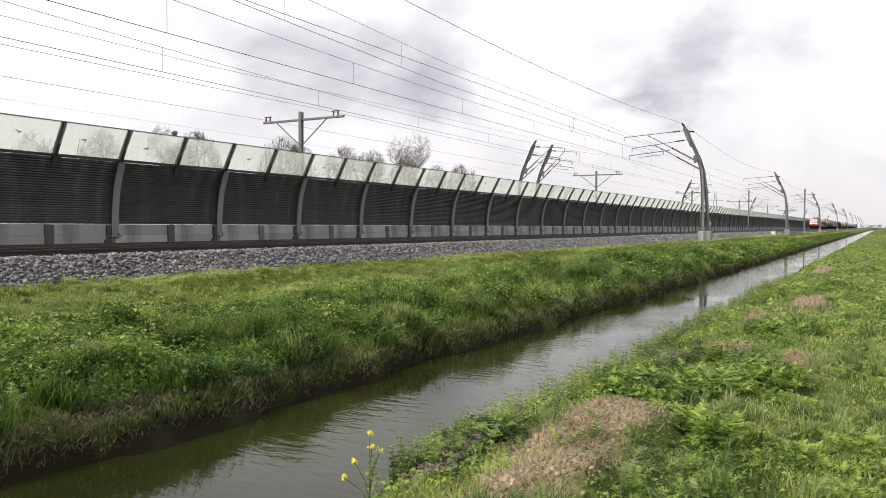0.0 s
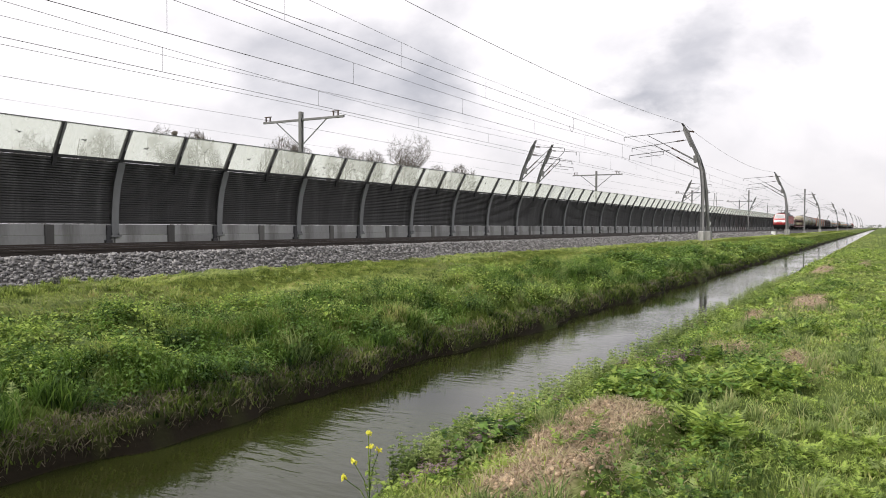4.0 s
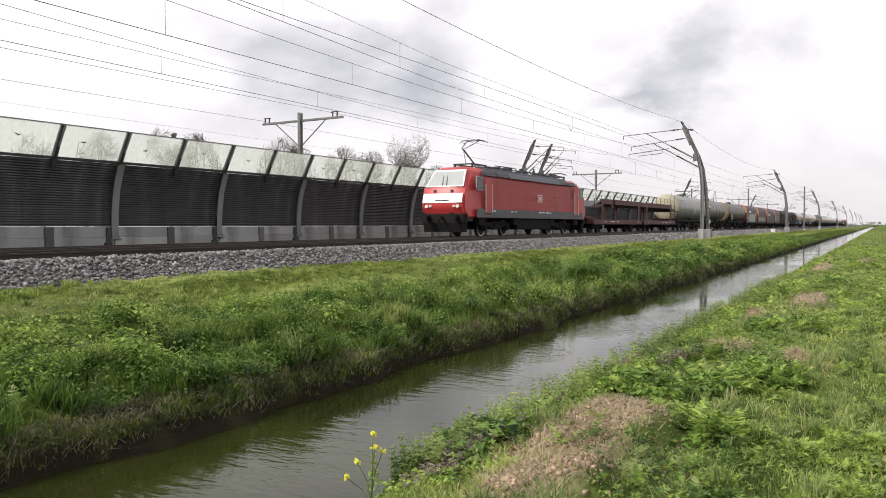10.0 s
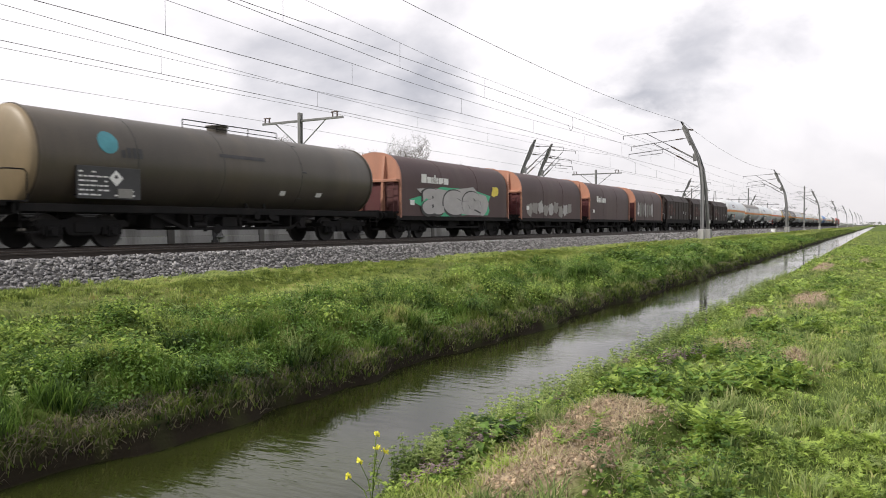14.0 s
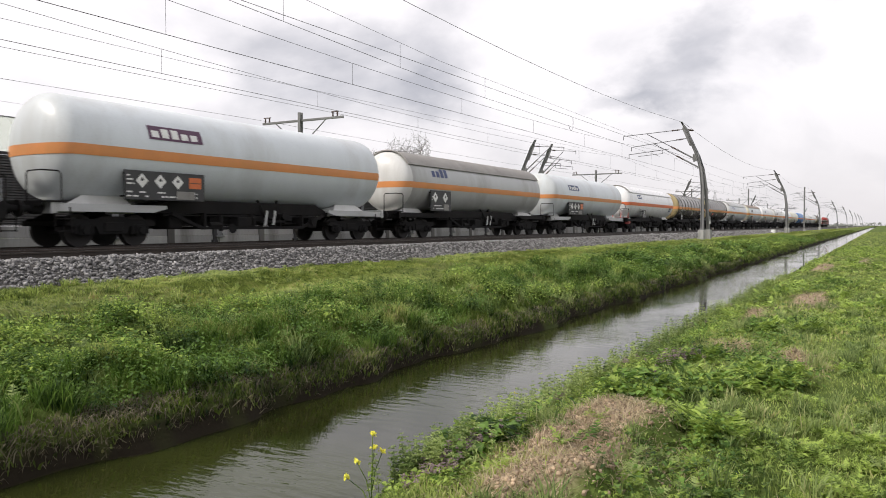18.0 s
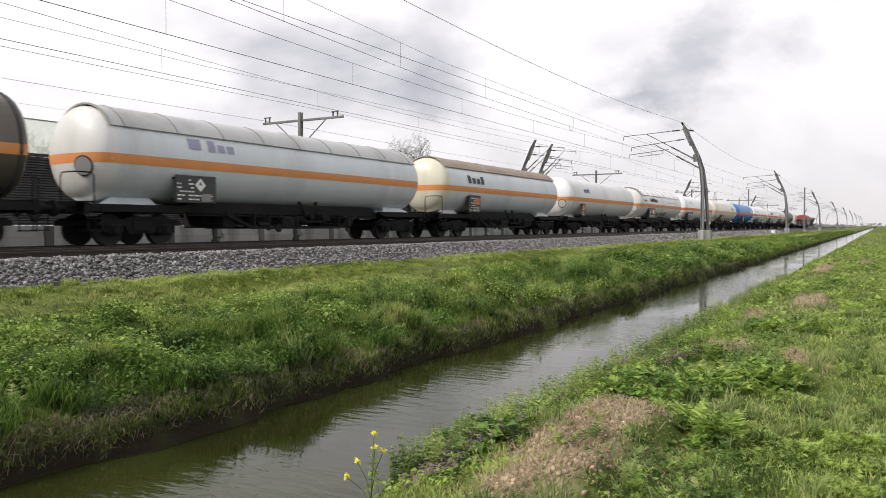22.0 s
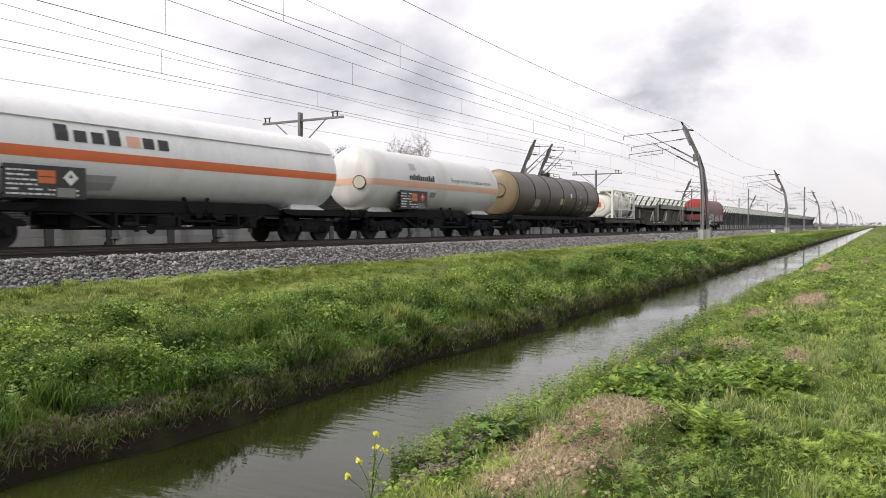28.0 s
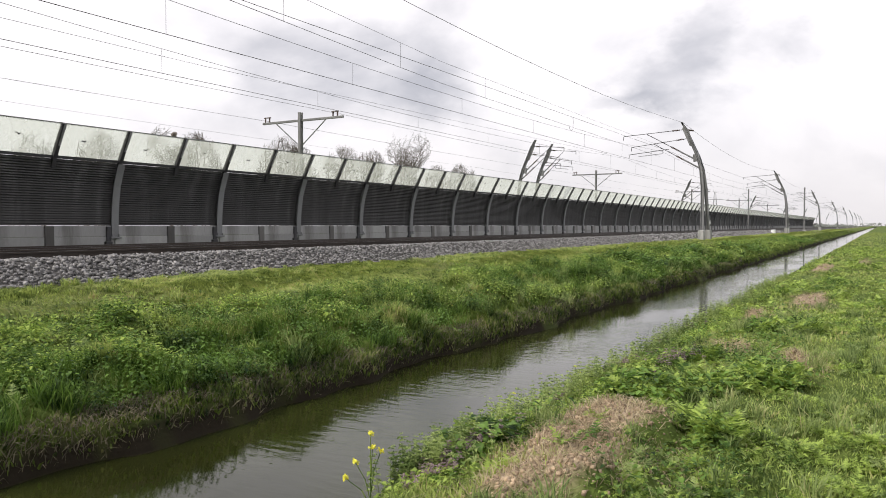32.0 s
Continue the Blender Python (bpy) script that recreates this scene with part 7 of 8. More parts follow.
def catenary_mast(x, y, mirror, reach, label, group="overhead line masts", arms=True, splay=False):
    e = empty("catenary_mast", label, "mast", pose(x, y, 0), group)
    flip = pose(0, 0, 0, 0, 0, 180) if mirror else Matrix.Identity(4)
    for sp in ((-1.35, 1.35) if splay else (0.0,)):
        shared("plinth", "plinth", lambda: box(B(), -0.32, 0.32, -0.23, 0.23, -1.1, 0.26, 0.05), M["concrete"], e, pose(sp, 0, 0), "pale concrete foundation block")
        shared(("arch", sp), "arched_post", lambda: make_arch(sp), M["mast"], e, flip, "curved steel post that leans over the tracks")
    shared("archplate", "head_plate", make_plate, M["mast"], e, flip)
    shared("sticker", "number_sign", lambda: box(B(), 0.80, 1.08, -0.20, -0.185, 0.72, 1.02), M["sign"], e, None, "white number plate")
    if not arms:
        return e
    m = -1 if mirror else 1
    f = (reach - 0.73) / 6.67
    # ties from the head, each with an insulator near the mast
    for name, (ya, za), (yb, zb), cut in (("top_tie", (1.75, 8.36), (6.67 * f, 8.09), 0.16), ("middle_tie", (1.45, 7.62), (5.99 * f, 7.14), 0.16)):
        a, b = Vector((0, m * ya, za)), Vector((0, m * yb, zb))
        part(name, rod(B(), a, b, 0.026, 8), M["darksteel"], e, "thin horizontal tie tube")
        bm = B()
        insulator(bm, a.lerp(b, cut * 0.4), a.lerp(b, cut * 1.2), 0.075)
        part("insulator", bm, M["insul"], e, "dark ribbed insulator")
        part("end_clamp", rod(B(), b, b - Vector((0, 0, 0.32)), 0.025), M["darksteel"], e)
    # sloping struts: a stout root, an insulator, a thin outer tube
    for (ya, za), (yb, zb) in (((0.78, 5.90), (4.7 * f, 8.15)), ((0.50, 5.22), (4.15 * f, 7.33))):
        a, b = Vector((0, m * ya, za)), Vector((0, m * yb, zb))
        strut = part("strut", rod(B(), a, a.lerp(b, 0.34), 0.06, 8), M["mast"], e, "sloping cantilever tube")
        bm = B()
        insulator(bm, a.lerp(b, 0.34), a.lerp(b, 0.50), 0.085)
        part("insulator", bm, M["insul"], strut, "dark ribbed insulator")
        part("outer_tube", rod(B(), a.lerp(b, 0.50), b, 0.028, 8), M["darksteel"], strut)
    part("registration_tube", rod(B(), (0, m * 2.9 * f, 6.84), (0, m * 6.19 * f, 6.53), 0.026, 8), M["darksteel"], e)
    bm = B()
    rod(bm, (0, m * 3.4 * f, 6.78), (0, m * 3.4 * f, 6.5), 0.02)
    rod(bm, (0, m * 3.4 * f, 6.5), (0, m * 5.4 * f, 6.35), 0.02)
    part("steady_arm", bm, M["darksteel"], e)
    bm = B()
    rod(bm, (0, m * 6.19 * f, 6.55), (0, m * 6.19 * f, 6.2), 0.02)
    part("steady_drop", bm, M["darksteel"], e)
    bm = B()
    insulator(bm, (0.3, m * 1.5, 8.35), (1.1, m * 1.2, 8.35), 0.075)
    part("feeder_insulator", bm, M["insul"], e, "dark insulator behind the head")
    return e


for k, (x, reach) in enumerate([(61.7, 7.4), (122.8, 7.0), (194.5, 7.0), (279, 7.0), (365, 7.0), (450, 7.0), (535, 7), (620, 7), (705, 7)]):
    catenary_mast(x, 12.0, False, reach, "arched steel catenary mast on a concrete block beside the ballast" if k < 2 else "distant arched steel catenary mast", arms=k < 5, splay=k < 3)
for k, (x, reach) in enumerate([(67.2, 5.6), (71.5, 5.2), (137, 6.0), (218, 6), (300, 6), (385, 6), (470, 6), (560, 6)]):
    catenary_mast(x, 31.0, True, reach, "arched steel catenary mast behind the noise barrier", "masts behind the barrier", arms=k < 5)


def straight_pole(x, y, h):
    e = empty("steel_pole", "plain upright steel pole beside the track", "pole", pose(x, y, 0), "steel poles")
    part("pole", box(B(), -0.13, 0.13, -0.13, 0.13, -0.7, h, 0.02), M["mast"], e)
    part("plinth", box(B(), -0.4, 0.4, -0.4, 0.4, -1.0, -0.25, 0.04), M["concrete"], e)
    bm = B()
    rod(bm, (0, 0, h - 0.9), (0, 1.6, h - 1.1), 0.03)
    rod(bm, (0, 0, h - 2.6), (0, 1.3, h - 1.15), 0.03)
    part("bracket", bm, M["mast"], e)


straight_pole(165, 13.0, 8.3)
straight_pole(177, 25.2, 8.8)


def tee_mast(x, y):
    e = empty("tee_mast", "grey tee-shaped line mast with braced crossarm behind the barrier", "mast", pose(x, y, 0), "tee masts")
    bm = B()
    for dx in (-0.13, 0.13):
        box(bm, dx - 0.04, dx + 0.04, -0.12, 0.12, -0.9, 9.55)
    for k in range(16):
        box(bm, -0.1, 0.1, -0.02, 0.02, 0.3 + 0.58 * k, 0.38 + 0.58 * k)
    part("post", bm, M["mast"], e, "laced double-channel post")
    part("crossarm", box(B(), -0.07, 0.07, -4.3, 4.0, 8.82, 9.0, 0.02), M["mast"], e)
    for s in (-1, 1):
        part("brace", rod(B(), (0, s * 0.1, 6.9), (0, s * 2.6, 8.85), 0.05), M["mast"], e)
        bm = B()
        y0 = s * 3.5
        rod(bm, (0, y0 - 0.22, 9.0), (0, y0 - 0.22, 9.35), 0.06, 8)
        rod(bm, (0, y0 + 0.22, 9.0), (0, y0 + 0.22, 9.35), 0.06, 8)
        box(bm, -0.05, 0.05, y0 - 0.35, y0 + 0.35, 9.33, 9.40)
        part("insulator_stand", bm, M["insul"], e)


for k in range(6):
    tee_mast(45.0 + 71.0 * k, 39.6)


def wire(name, label, pts, r=0.012, sag=0.0, span=(0.6, 61.0)):
    """A line through pts, hanging between masts where sag is given."""
    path = []
    if sag:
        (xa, ya, za), (xb, yb, zb) = pts
        x = xa
        while x < xb + 0.1:
            u = ((x - span[0]) % span[1]) / span[1]
            f = (x - xa) / (xb - xa)
            path.append((x, ya + (yb - ya) * f, za + (zb - za) * f - 4 * sag * u * (1 - u)))
            x += 4.07
    else:
        path = pts
    c = bpy.data.curves.new(name, "CURVE")
    c.dimensions = "3D"
    s = c.splines.new("POLY")
    s.points.add(len(path) - 1)
    for p, q in zip(s.points, path):
        p.co = (*q, 1)
    c.bevel_depth, c.bevel_resolution = r, 1
    c.materials.append(M["wire"])
    tmp = bpy.data.objects.new(name, c)
    scene.collection.objects.link(tmp)
    me = bpy.data.meshes.new_from_object(tmp.evaluated_get(bpy.context.evaluated_depsgraph_get()))
    bpy.data.objects.remove(tmp)
    ob = new(name, me)
    return tagged(ob, label, "overhead wire", "overhead wires")


def catenary(y, zc, zm, sag, first):
    wire("contact_wire", "thin copper contact wire strung over a track", [(-60, y, zc), (900, y, zc)], 0.009)
    m = wire("messenger_wire", "sagging messenger wire above the contact wire", [(-60, y, zm), (900, y, zm)], 0.007, sag, (first, 61.0))
    x = first - 61 + 3.8
    while x < 130:
        u = ((x - first) % 61.0) / 61.0
        z1 = zm - 4 * sag * u * (1 - u)
        part("dropper", rod(B(), (x, y, zc), (x, y, z1), 0.006, 4), M["wire"], m, "thin dropper wire")
        x += 7.7


catenary(15.6, 5.42, 6.75, 0.70, 0.6)
catenary(20.0, 5.50, 6.75, 0.74, 4.0)
wire("feeder_wire", "thick feeder wire on the mast tops", [(-60, 13.84, 8.98), (900, 13.84, 8.98)], 0.010, 0.95)
wire("feeder_wire", "dark reinforcing wire along the cantilever ends", [(-60, 18.9, 8.30), (900, 18.9, 8.30)], 0.011)
wire("contact_wire", "raised contact wire that swings out to its anchor", [(-30, 9.6, 5.9), (13.4, 14.0, 6.19), (22.2, 14.9, 6.27), (25.8, 15.2, 6.29), (62, 15.7, 6.3)], 0.008)
raised = wire("messenger_wire", "raised messenger wire that swings out to its anchor", [(-30, 9.6, 6.8), (16.6, 14.3, 7.08), (22.2, 14.9, 7.15), (25.8, 15.2, 7.15), (62, 15.7, 7.2)], 0.006)
for x, y, z0, z1 in ((15.5, 14.22, 6.21, 7.07), (22.3, 14.91, 6.27, 7.15), (29.6, 15.25, 6.29, 7.16)):
    part("dropper", rod(B(), (x, y, z0), (x, y, z1), 0.006, 4), M["wire"], raised, "thin dropper wire")
wire("messenger_wire", "second messenger wire that climbs to its mast", [(-40, 20.3, 6.15), (11, 20.3, 6.14), (18, 20.2, 6.10), (30, 20.1, 6.25), (62, 20.0, 6.7)], 0.006)
wire("jumper_wire", "short looped jumper hanging from the reinforcing wire", [(50.3, 18.9, 8.30), (50.38, 18.9, 7.95), (50.25, 18.88, 7.5), (49.9, 18.85, 7.28), (49.5, 18.82, 7.35), (49.25, 18.8, 7.62)], 0.012)
for y, z in ((36.1, 9.25), (43.1, 9.1)):
    wire("line_wire", "line wire on the tee masts", [(-100, y, z), (900, y, z)], 0.012, 0.15, (45.0, 71.0))
wire("contact_wire", "faint thin wire over the tracks behind the barrier", [(-60, 37.8, 6.95), (900, 37.8, 6.95)], 0.006, 0.2, (8.0, 61.0))

# ---- bare trees ----


def bare_tree(x, y, h, seed, label, bushy=False, nest=False):
    r = random.Random(seed)
    segs, trunk = [], []
    mid = Vector((0, 0, h * (0.52 if bushy else 0.78)))
    rx, rz = h * (0.26 if bushy else 0.225), h * (0.47 if bushy else 0.23)

    def inside(v):
        d = Vector(((v.x - mid.x) / rx, (v.y - mid.y) / rx, (v.z - mid.z) / rz))
        if d.length > 1:
            d = d.normalized() * r.uniform(0.7, 1.0)
        return Vector((mid.x + d.x * rx, mid.y + d.y * rx, mid.z + d.z * rz))

    def limb(p, q, ra, rb, store, bend):
        pts = [p]
        for k in (1, 2):
            pts.append(p.lerp(q, k / 3) + Vector((r.uniform(-1, 1), r.uniform(-1, 1), r.uniform(-0.2, 0.8))) * bend * (q - p).length)
        pts.append(q)
        for k in range(3):
            store.append((pts[k], pts[k + 1], ra + (rb - ra) * k / 3, ra + (rb - ra) * (k + 1) / 3))
        return pts

    def fan(pts, level, reach, rad):
        if level == 0:
            return
        axis = (pts[3] - pts[0]).normalized()
        for k in range((6, 5, 4, 5)[4 - level] if not bushy else (4, 4, 4, 6)[4 - level]):
            t = r.uniform(0.3, 1.0) * 2.999
            p = pts[int(t)].lerp(pts[int(t) + 1], t - int(t))
            d = (axis * (0.8 if bushy else 0.55) + Vector((r.uniform(-1, 1), r.uniform(-1, 1), r.uniform(-0.35, 0.9) if bushy else r.uniform(-0.7, 0.8)))).normalized()
            q = inside(p + d * reach * r.uniform(0.6, 1.2))
            if level == 1:
                segs.append((p, q, rad, rad * 0.6))
            else:
                fan(limb(p, q, rad, rad * 0.5, segs, 0.10), level - 1, reach * 0.62, rad * 0.5)

    if bushy:
        for k in range(17):
            a = r.uniform(0, 6.28)
            p = Vector((math.cos(a), math.sin(a), 0)) * r.uniform(0, rx * 0.8)
            q = inside(p * 1.4 + Vector((0, 0, h * r.uniform(0.6, 1.0))))
            fan(limb(p, q, h * 0.006, h * 0.003, segs, 0.05), 3, h * 0.20, h * 0.0028)
    else:
        spine = limb(Vector((0, 0, -0.2)), Vector((0, 0, h * 0.62)), h * 0.018, h * 0.009, trunk, 0.02)
        for k in range(12):
            t = r.uniform(1.5, 2.99)
            p = spine[int(t)].lerp(spine[int(t) + 1], t - int(t))
            a = 6.28 * k / 12 + r.uniform(-0.4, 0.4)
            q = inside(p + Vector((math.cos(a), math.sin(a), r.uniform(0.0, 1.6))) * h * 0.19)
            fan(limb(p, q, h * 0.005, h * 0.0025, segs, 0.08), 3, h * 0.17, h * 0.0018)
    e = empty("bush" if bushy else "tree", label, "bush" if bushy else "tree", pose(x, y, -0.7), "trees behind the barrier")

    def tubes(name, lst):
        v, loops = [], []
        for p, q, ra, rb in lst:
            d = (q - p).normalized()
            u = d.orthogonal().normalized()
            w = d.cross(u)
            i = len(v)
            for c, rad in ((p, max(ra, 0.012)), (q, max(rb, 0.008))):
                for a in (0, 2.094, 4.189):
                    v.append(c + (u * math.cos(a) + w * math.sin(a)) * rad)
            for a in range(3):
                b = (a + 1) % 3
                loops += [i + a, i + b, i + 3 + b, i + 3 + a]
        me = raw_mesh(name, np.array([tuple(c) for c in v]), np.array(loops), np.full(len(loops) // 4, 4), M["bark"])
        part(name, me, None, e)

    if trunk:
        tubes("trunk", trunk)
    segs.sort(key=lambda q: -q[2])
    tubes("crown", segs[:16000])
    if nest:
        bm = B()
        bmesh.ops.create_icosphere(bm, subdivisions=2, radius=0.24, matrix=pose(0.3, 0, h * 0.9))
        for vv in bm.verts:
            vv.co += Vector((r.uniform(-1, 1), r.uniform(-1, 1), r.uniform(-1, 1))) * 0.14
        part("nest", bm, M["bark"], e, "dark twig nest")


bare_tree(107, 70, 18.9, 31, "bare spreading deciduous tree with a rounded crown")
bare_tree(103.5, 62, 11.6, 12, "bare dense shrub beside the tree", bushy=True)
bare_tree(112, 62, 12.5, 13, "bare shrub with fine upright twigs", bushy=True)
bare_tree(51, 62, 11.7, 14, "bare tree with a crow's nest", nest=True)
bare_tree(55, 63, 11.7, 15, "bare thin tree behind the glass", bushy=True)
bare_tree(67, 62, 12.6, 16, "bare bush with upright twigs", bushy=True)
bare_tree(71, 63, 11.8, 17, "bare bush behind the glass", bushy=True)
bare_tree(79, 62, 12.6, 18, "bare bush behind the glass", bushy=True)
bare_tree(85, 62, 12.4, 19, "bare bush behind the glass", bushy=True)
bare_tree(93, 62, 11.4, 20, "low bare bush behind the glass", bushy=True)
bare_tree(43, 62, 10.4, 21, "low bare bush behind the glass", bushy=True)
bare_tree(37, 62, 9.6, 22, "low bare bush behind the glass", bushy=True)
bare_tree(30, 62, 9.1, 23, "low bare bush behind the glass", bushy=True)


def far_woods():
    """Low tree line on the horizon, haze painted into its grey, one uneven mass of clumps."""
    rng = np.random.default_rng(5)
    v, loops = [], []
    spots = []
    for k in range(260):
        f = rng.random()
        spots.append((420 + 900 * f, 30 + rng.normal() * 4 + 60 * f * rng.random(), rng.uniform(1.6, 3.2)))
    for k in range(420):
        a = rng.uniform(-0.5, 0.75)
        d = rng.uniform(1300, 1900)
        spots.append((d * math.cos(a), d * math.sin(a), rng.uniform(4, 9)))
    for x, y, h in spots:
        n = 10
        for j in range(n):
            a = rng.uniform(0, 6.283)
            q = h * 0.55 * math.sqrt(rng.random())
            cx, cy, cz = x + q * math.cos(a), y + q * math.sin(a), -0.8 + h * rng.uniform(0.05, 1) * (1 - 0.5 * q / h)
            s = h * rng.uniform(0.08, 0.2)
            i = len(v)
            for c in ((s, 0, 0), (-0.5 * s, 0.8 * s, 0), (-0.5 * s, -0.8 * s, 0), (0, 0, s), (0, 0, -s)):
                v.append((cx + c[0] * rng.uniform(0.7, 1.2), cy + c[1], cz + c[2]))
            for f in ((0, 1, 3), (1, 2, 3), (2, 0, 3), (1, 0, 4), (2, 1, 4), (0, 2, 4)):
                loops += [i + f[0], i + f[1], i + f[2]]
    me = raw_mesh("distant_trees", np.array(v), np.array(loops), np.full(len(loops) // 3, 3), mat("hazed_foliage", (0.24, 0.25, 0.235), 0.95, 0, 0.2, 0.1, 1, 0, island=0.2))
    tagged(new("distant_trees", me), "low line of bare trees on the horizon, haze put into their grey", "trees", kind="stuff")


far_woods()


def cabinet(x, y):
    e = empty("trackside_cabinet", "small pale trackside equipment cabinet", "cabinet", pose(x, y, -0.55))
    part("body", box(B(), -0.45, 0.45, -0.25, 0.25, -0.2, 0.55, 0.02), M["white"], e)
    part("lid", box(B(), -0.5, 0.5, -0.3, 0.3, 0.555, 0.62, 0.02), M["galv"], e)


cabinet(114.8, 13.0)


def pylon(x, y):
    e = empty("lattice_pylon", "distant grey lattice pylon", "pylon", pose(x, y, -0.8))
    bm = B()
    H = 24
    for sx in (-1, 1):
        for sy in (-1, 1):
            rod(bm, (sx * 2, sy * 2, 0), (sx * 0.4, sy * 0.4, H), 0.10, 4)
    for k in range(10):
        z = H * k / 10
        w = 2 - 1.6 * k / 10
        for s in (-1, 1):
            rod(bm, (-w, s * w, z), (w * 0.92, s * w * 0.92, z + 2.4), 0.06, 4)
            rod(bm, (w, s * w, z), (-w * 0.92, s * w * 0.92, z + 2.4), 0.06, 4)
    part("lattice", bm, M["mast"], e)
    bm = B()
    for z in (15, 19):
        rod(bm, (0, -5, z), (0, 5, z), 0.12, 4)
    part("crossarm", bm, M["mast"], e)


pylon(520, 95)

# ---- ballast stones, grass and plants ----


def stones(name, label, x0, x1, n, size, seed):
    rng = np.random.default_rng(seed)
    x = x0 + (x1 - x0) * rng.random(n) ** (1.5 if x0 < 10 else 1.2)
    y = np.where(rng.random(n) < 0.72, rng.uniform(12.7, 14.75, n), rng.uniform(14.95, 17.0, n))
    z = np.interp(y, [12.75, 13.2, 13.95, 17.3], [-0.56, -0.39, -0.09, -0.12]) + rng.uniform(-0.025, 0.03, n)
    s = size * rng.uniform(0.55, 1.25, n)
    c = np.array([(a, b, d) for a in (-1, 1) for b in (-1, 1) for d in (-1, 1)], float)
    v = c[None] * (rng.uniform(0.45, 1.0, (n, 8, 1))) * np.stack([rng.uniform(0.7, 1.3, n), rng.uniform(0.6, 1.1, n), rng.uniform(0.5, 0.95, n)], 1)[:, None, :]
    a = rng.uniform(0, 6.28, n)
    ca, sa = np.cos(a)[:, None], np.sin(a)[:, None]
    b = rng.uniform(-0.7, 0.7, n)
    cb, sb = np.cos(b)[:, None], np.sin(b)[:, None]
    X, Y, Z = v[..., 0], v[..., 1], v[..., 2]
    Y, Z = Y * cb - Z * sb, Y * sb + Z * cb
    X, Y = X * ca - Y * sa, X * sa + Y * ca
    v = np.stack([X, Y, Z], -1) * s[:, None, None] * 0.6 + np.stack([x, y, z], 1)[:, None, :]
    f = np.array([(0, 1, 3, 2), (4, 6, 7, 5), (0, 4, 5, 1), (2, 3, 7, 6), (0, 2, 6, 4), (1, 5, 7, 3)])
    loops = (np.arange(n)[:, None, None] * 8 + f[None]).ravel()
    me = raw_mesh(name, v.reshape(-1, 3), loops, np.full(n * 6, 4), M["stone"])
    tagged(new(name, me), label, "ballast", kind="stuff")


stones("ballast_stones", "loose angular grey ballast stones on the track shoulder", 1, 50, 30000, 0.060, 1)
stones("ballast_stones", "grey ballast stones farther along the track", 50, 130, 6500, 0.12, 2)


def blades(name, label, x, y, h, w, material, lean=0.5, seed=0, z=None):
    """Grass blades at x, y with heights h and widths w: each a bent, tapered strip."""
    n = len(x)
    rng = np.random.default_rng(seed)
    z = ground_z(x, y) - 0.01 if z is None else z
    a = rng.uniform(0, 2 * np.pi, n)
    dx, dy = np.cos(a), np.sin(a)
    b = rng.uniform(0, 2 * np.pi, n)
    k = rng.uniform(0.1, 1.0, n) * lean
    lx, ly = np.cos(b) * k * h, np.sin(b) * k * h
    v = np.empty((n, 5, 3))
    v[:, 0] = np.stack([x - dx * w, y - dy * w, z], 1)
    v[:, 1] = np.stack([x + dx * w, y + dy * w, z], 1)
    mx, my, mz = x + lx * 0.35, y + ly * 0.35, z + h * 0.6
    v[:, 2] = np.stack([mx + dx * w * 0.8, my + dy * w * 0.8, mz], 1)
    v[:, 3] = np.stack([mx - dx * w * 0.8, my - dy * w * 0.8, mz], 1)
    v[:, 4] = np.stack([x + lx, y + ly, z + h * np.sqrt(np.clip(1 - 0.5 * k * k, 0.2, 1))], 1)
    base = np.arange(n)[:, None] * 5
    loops = np.concatenate([base + np.array([[0, 1, 2, 3]]), base + np.array([[3, 2, 4]])], 1).ravel()
    sizes = np.tile([4, 3], n)
    me = raw_mesh(name, v.reshape(-1, 3), loops, sizes, material)
    return tagged(new(name, me), label, "grass", kind="stuff")


def scatter(n, x0, x1, y0, y1, seed, near=0.0):
    rng = np.random.default_rng(seed)
    u = rng.random(n)
    if near:
        x = x0 + (x1 - x0) * u ** near
    else:
        x = x0 + (x1 - x0) * u
    return x, rng.uniform(y0, y1, n), rng


def far_bank(n, x0, x1, wscale, seed, near=0.0):
    x, y, rng = scatter(n, x0, x1, 5.50, 9.8, seed, near)
    gz = ground_z(x, y)
    clump = np.clip((vnoise(x, y, 0.34, 3) * 0.65 + vnoise(x, y, 1.2, 4) * 0.55 - 0.25) * 1.4, 0, 1)
    edge = np.interp(y, [6.0, 8.2, 8.9, 9.8], [1.0, 0.9, 0.45, 0.25]) * np.interp(gz, [-1.42, -1.25, -1.08], [0.7, 0.8, 1.0])
    h = (0.05 + 0.15 * clump ** 1.6) * edge * rng.uniform(0.5, 1.3, n)
    keep = (rng.random(n) < 0.25 + 1.1 * clump + 0.9 * (gz < -1.12)) & (gz > -1.41)
    blades("bank_grass", "lush green bank grass, shade between tufts in its colour", x[keep], y[keep], h[keep], (0.005 + 0.009 * rng.random(keep.sum())) * wscale, M["grass_far"], 1.0, seed)


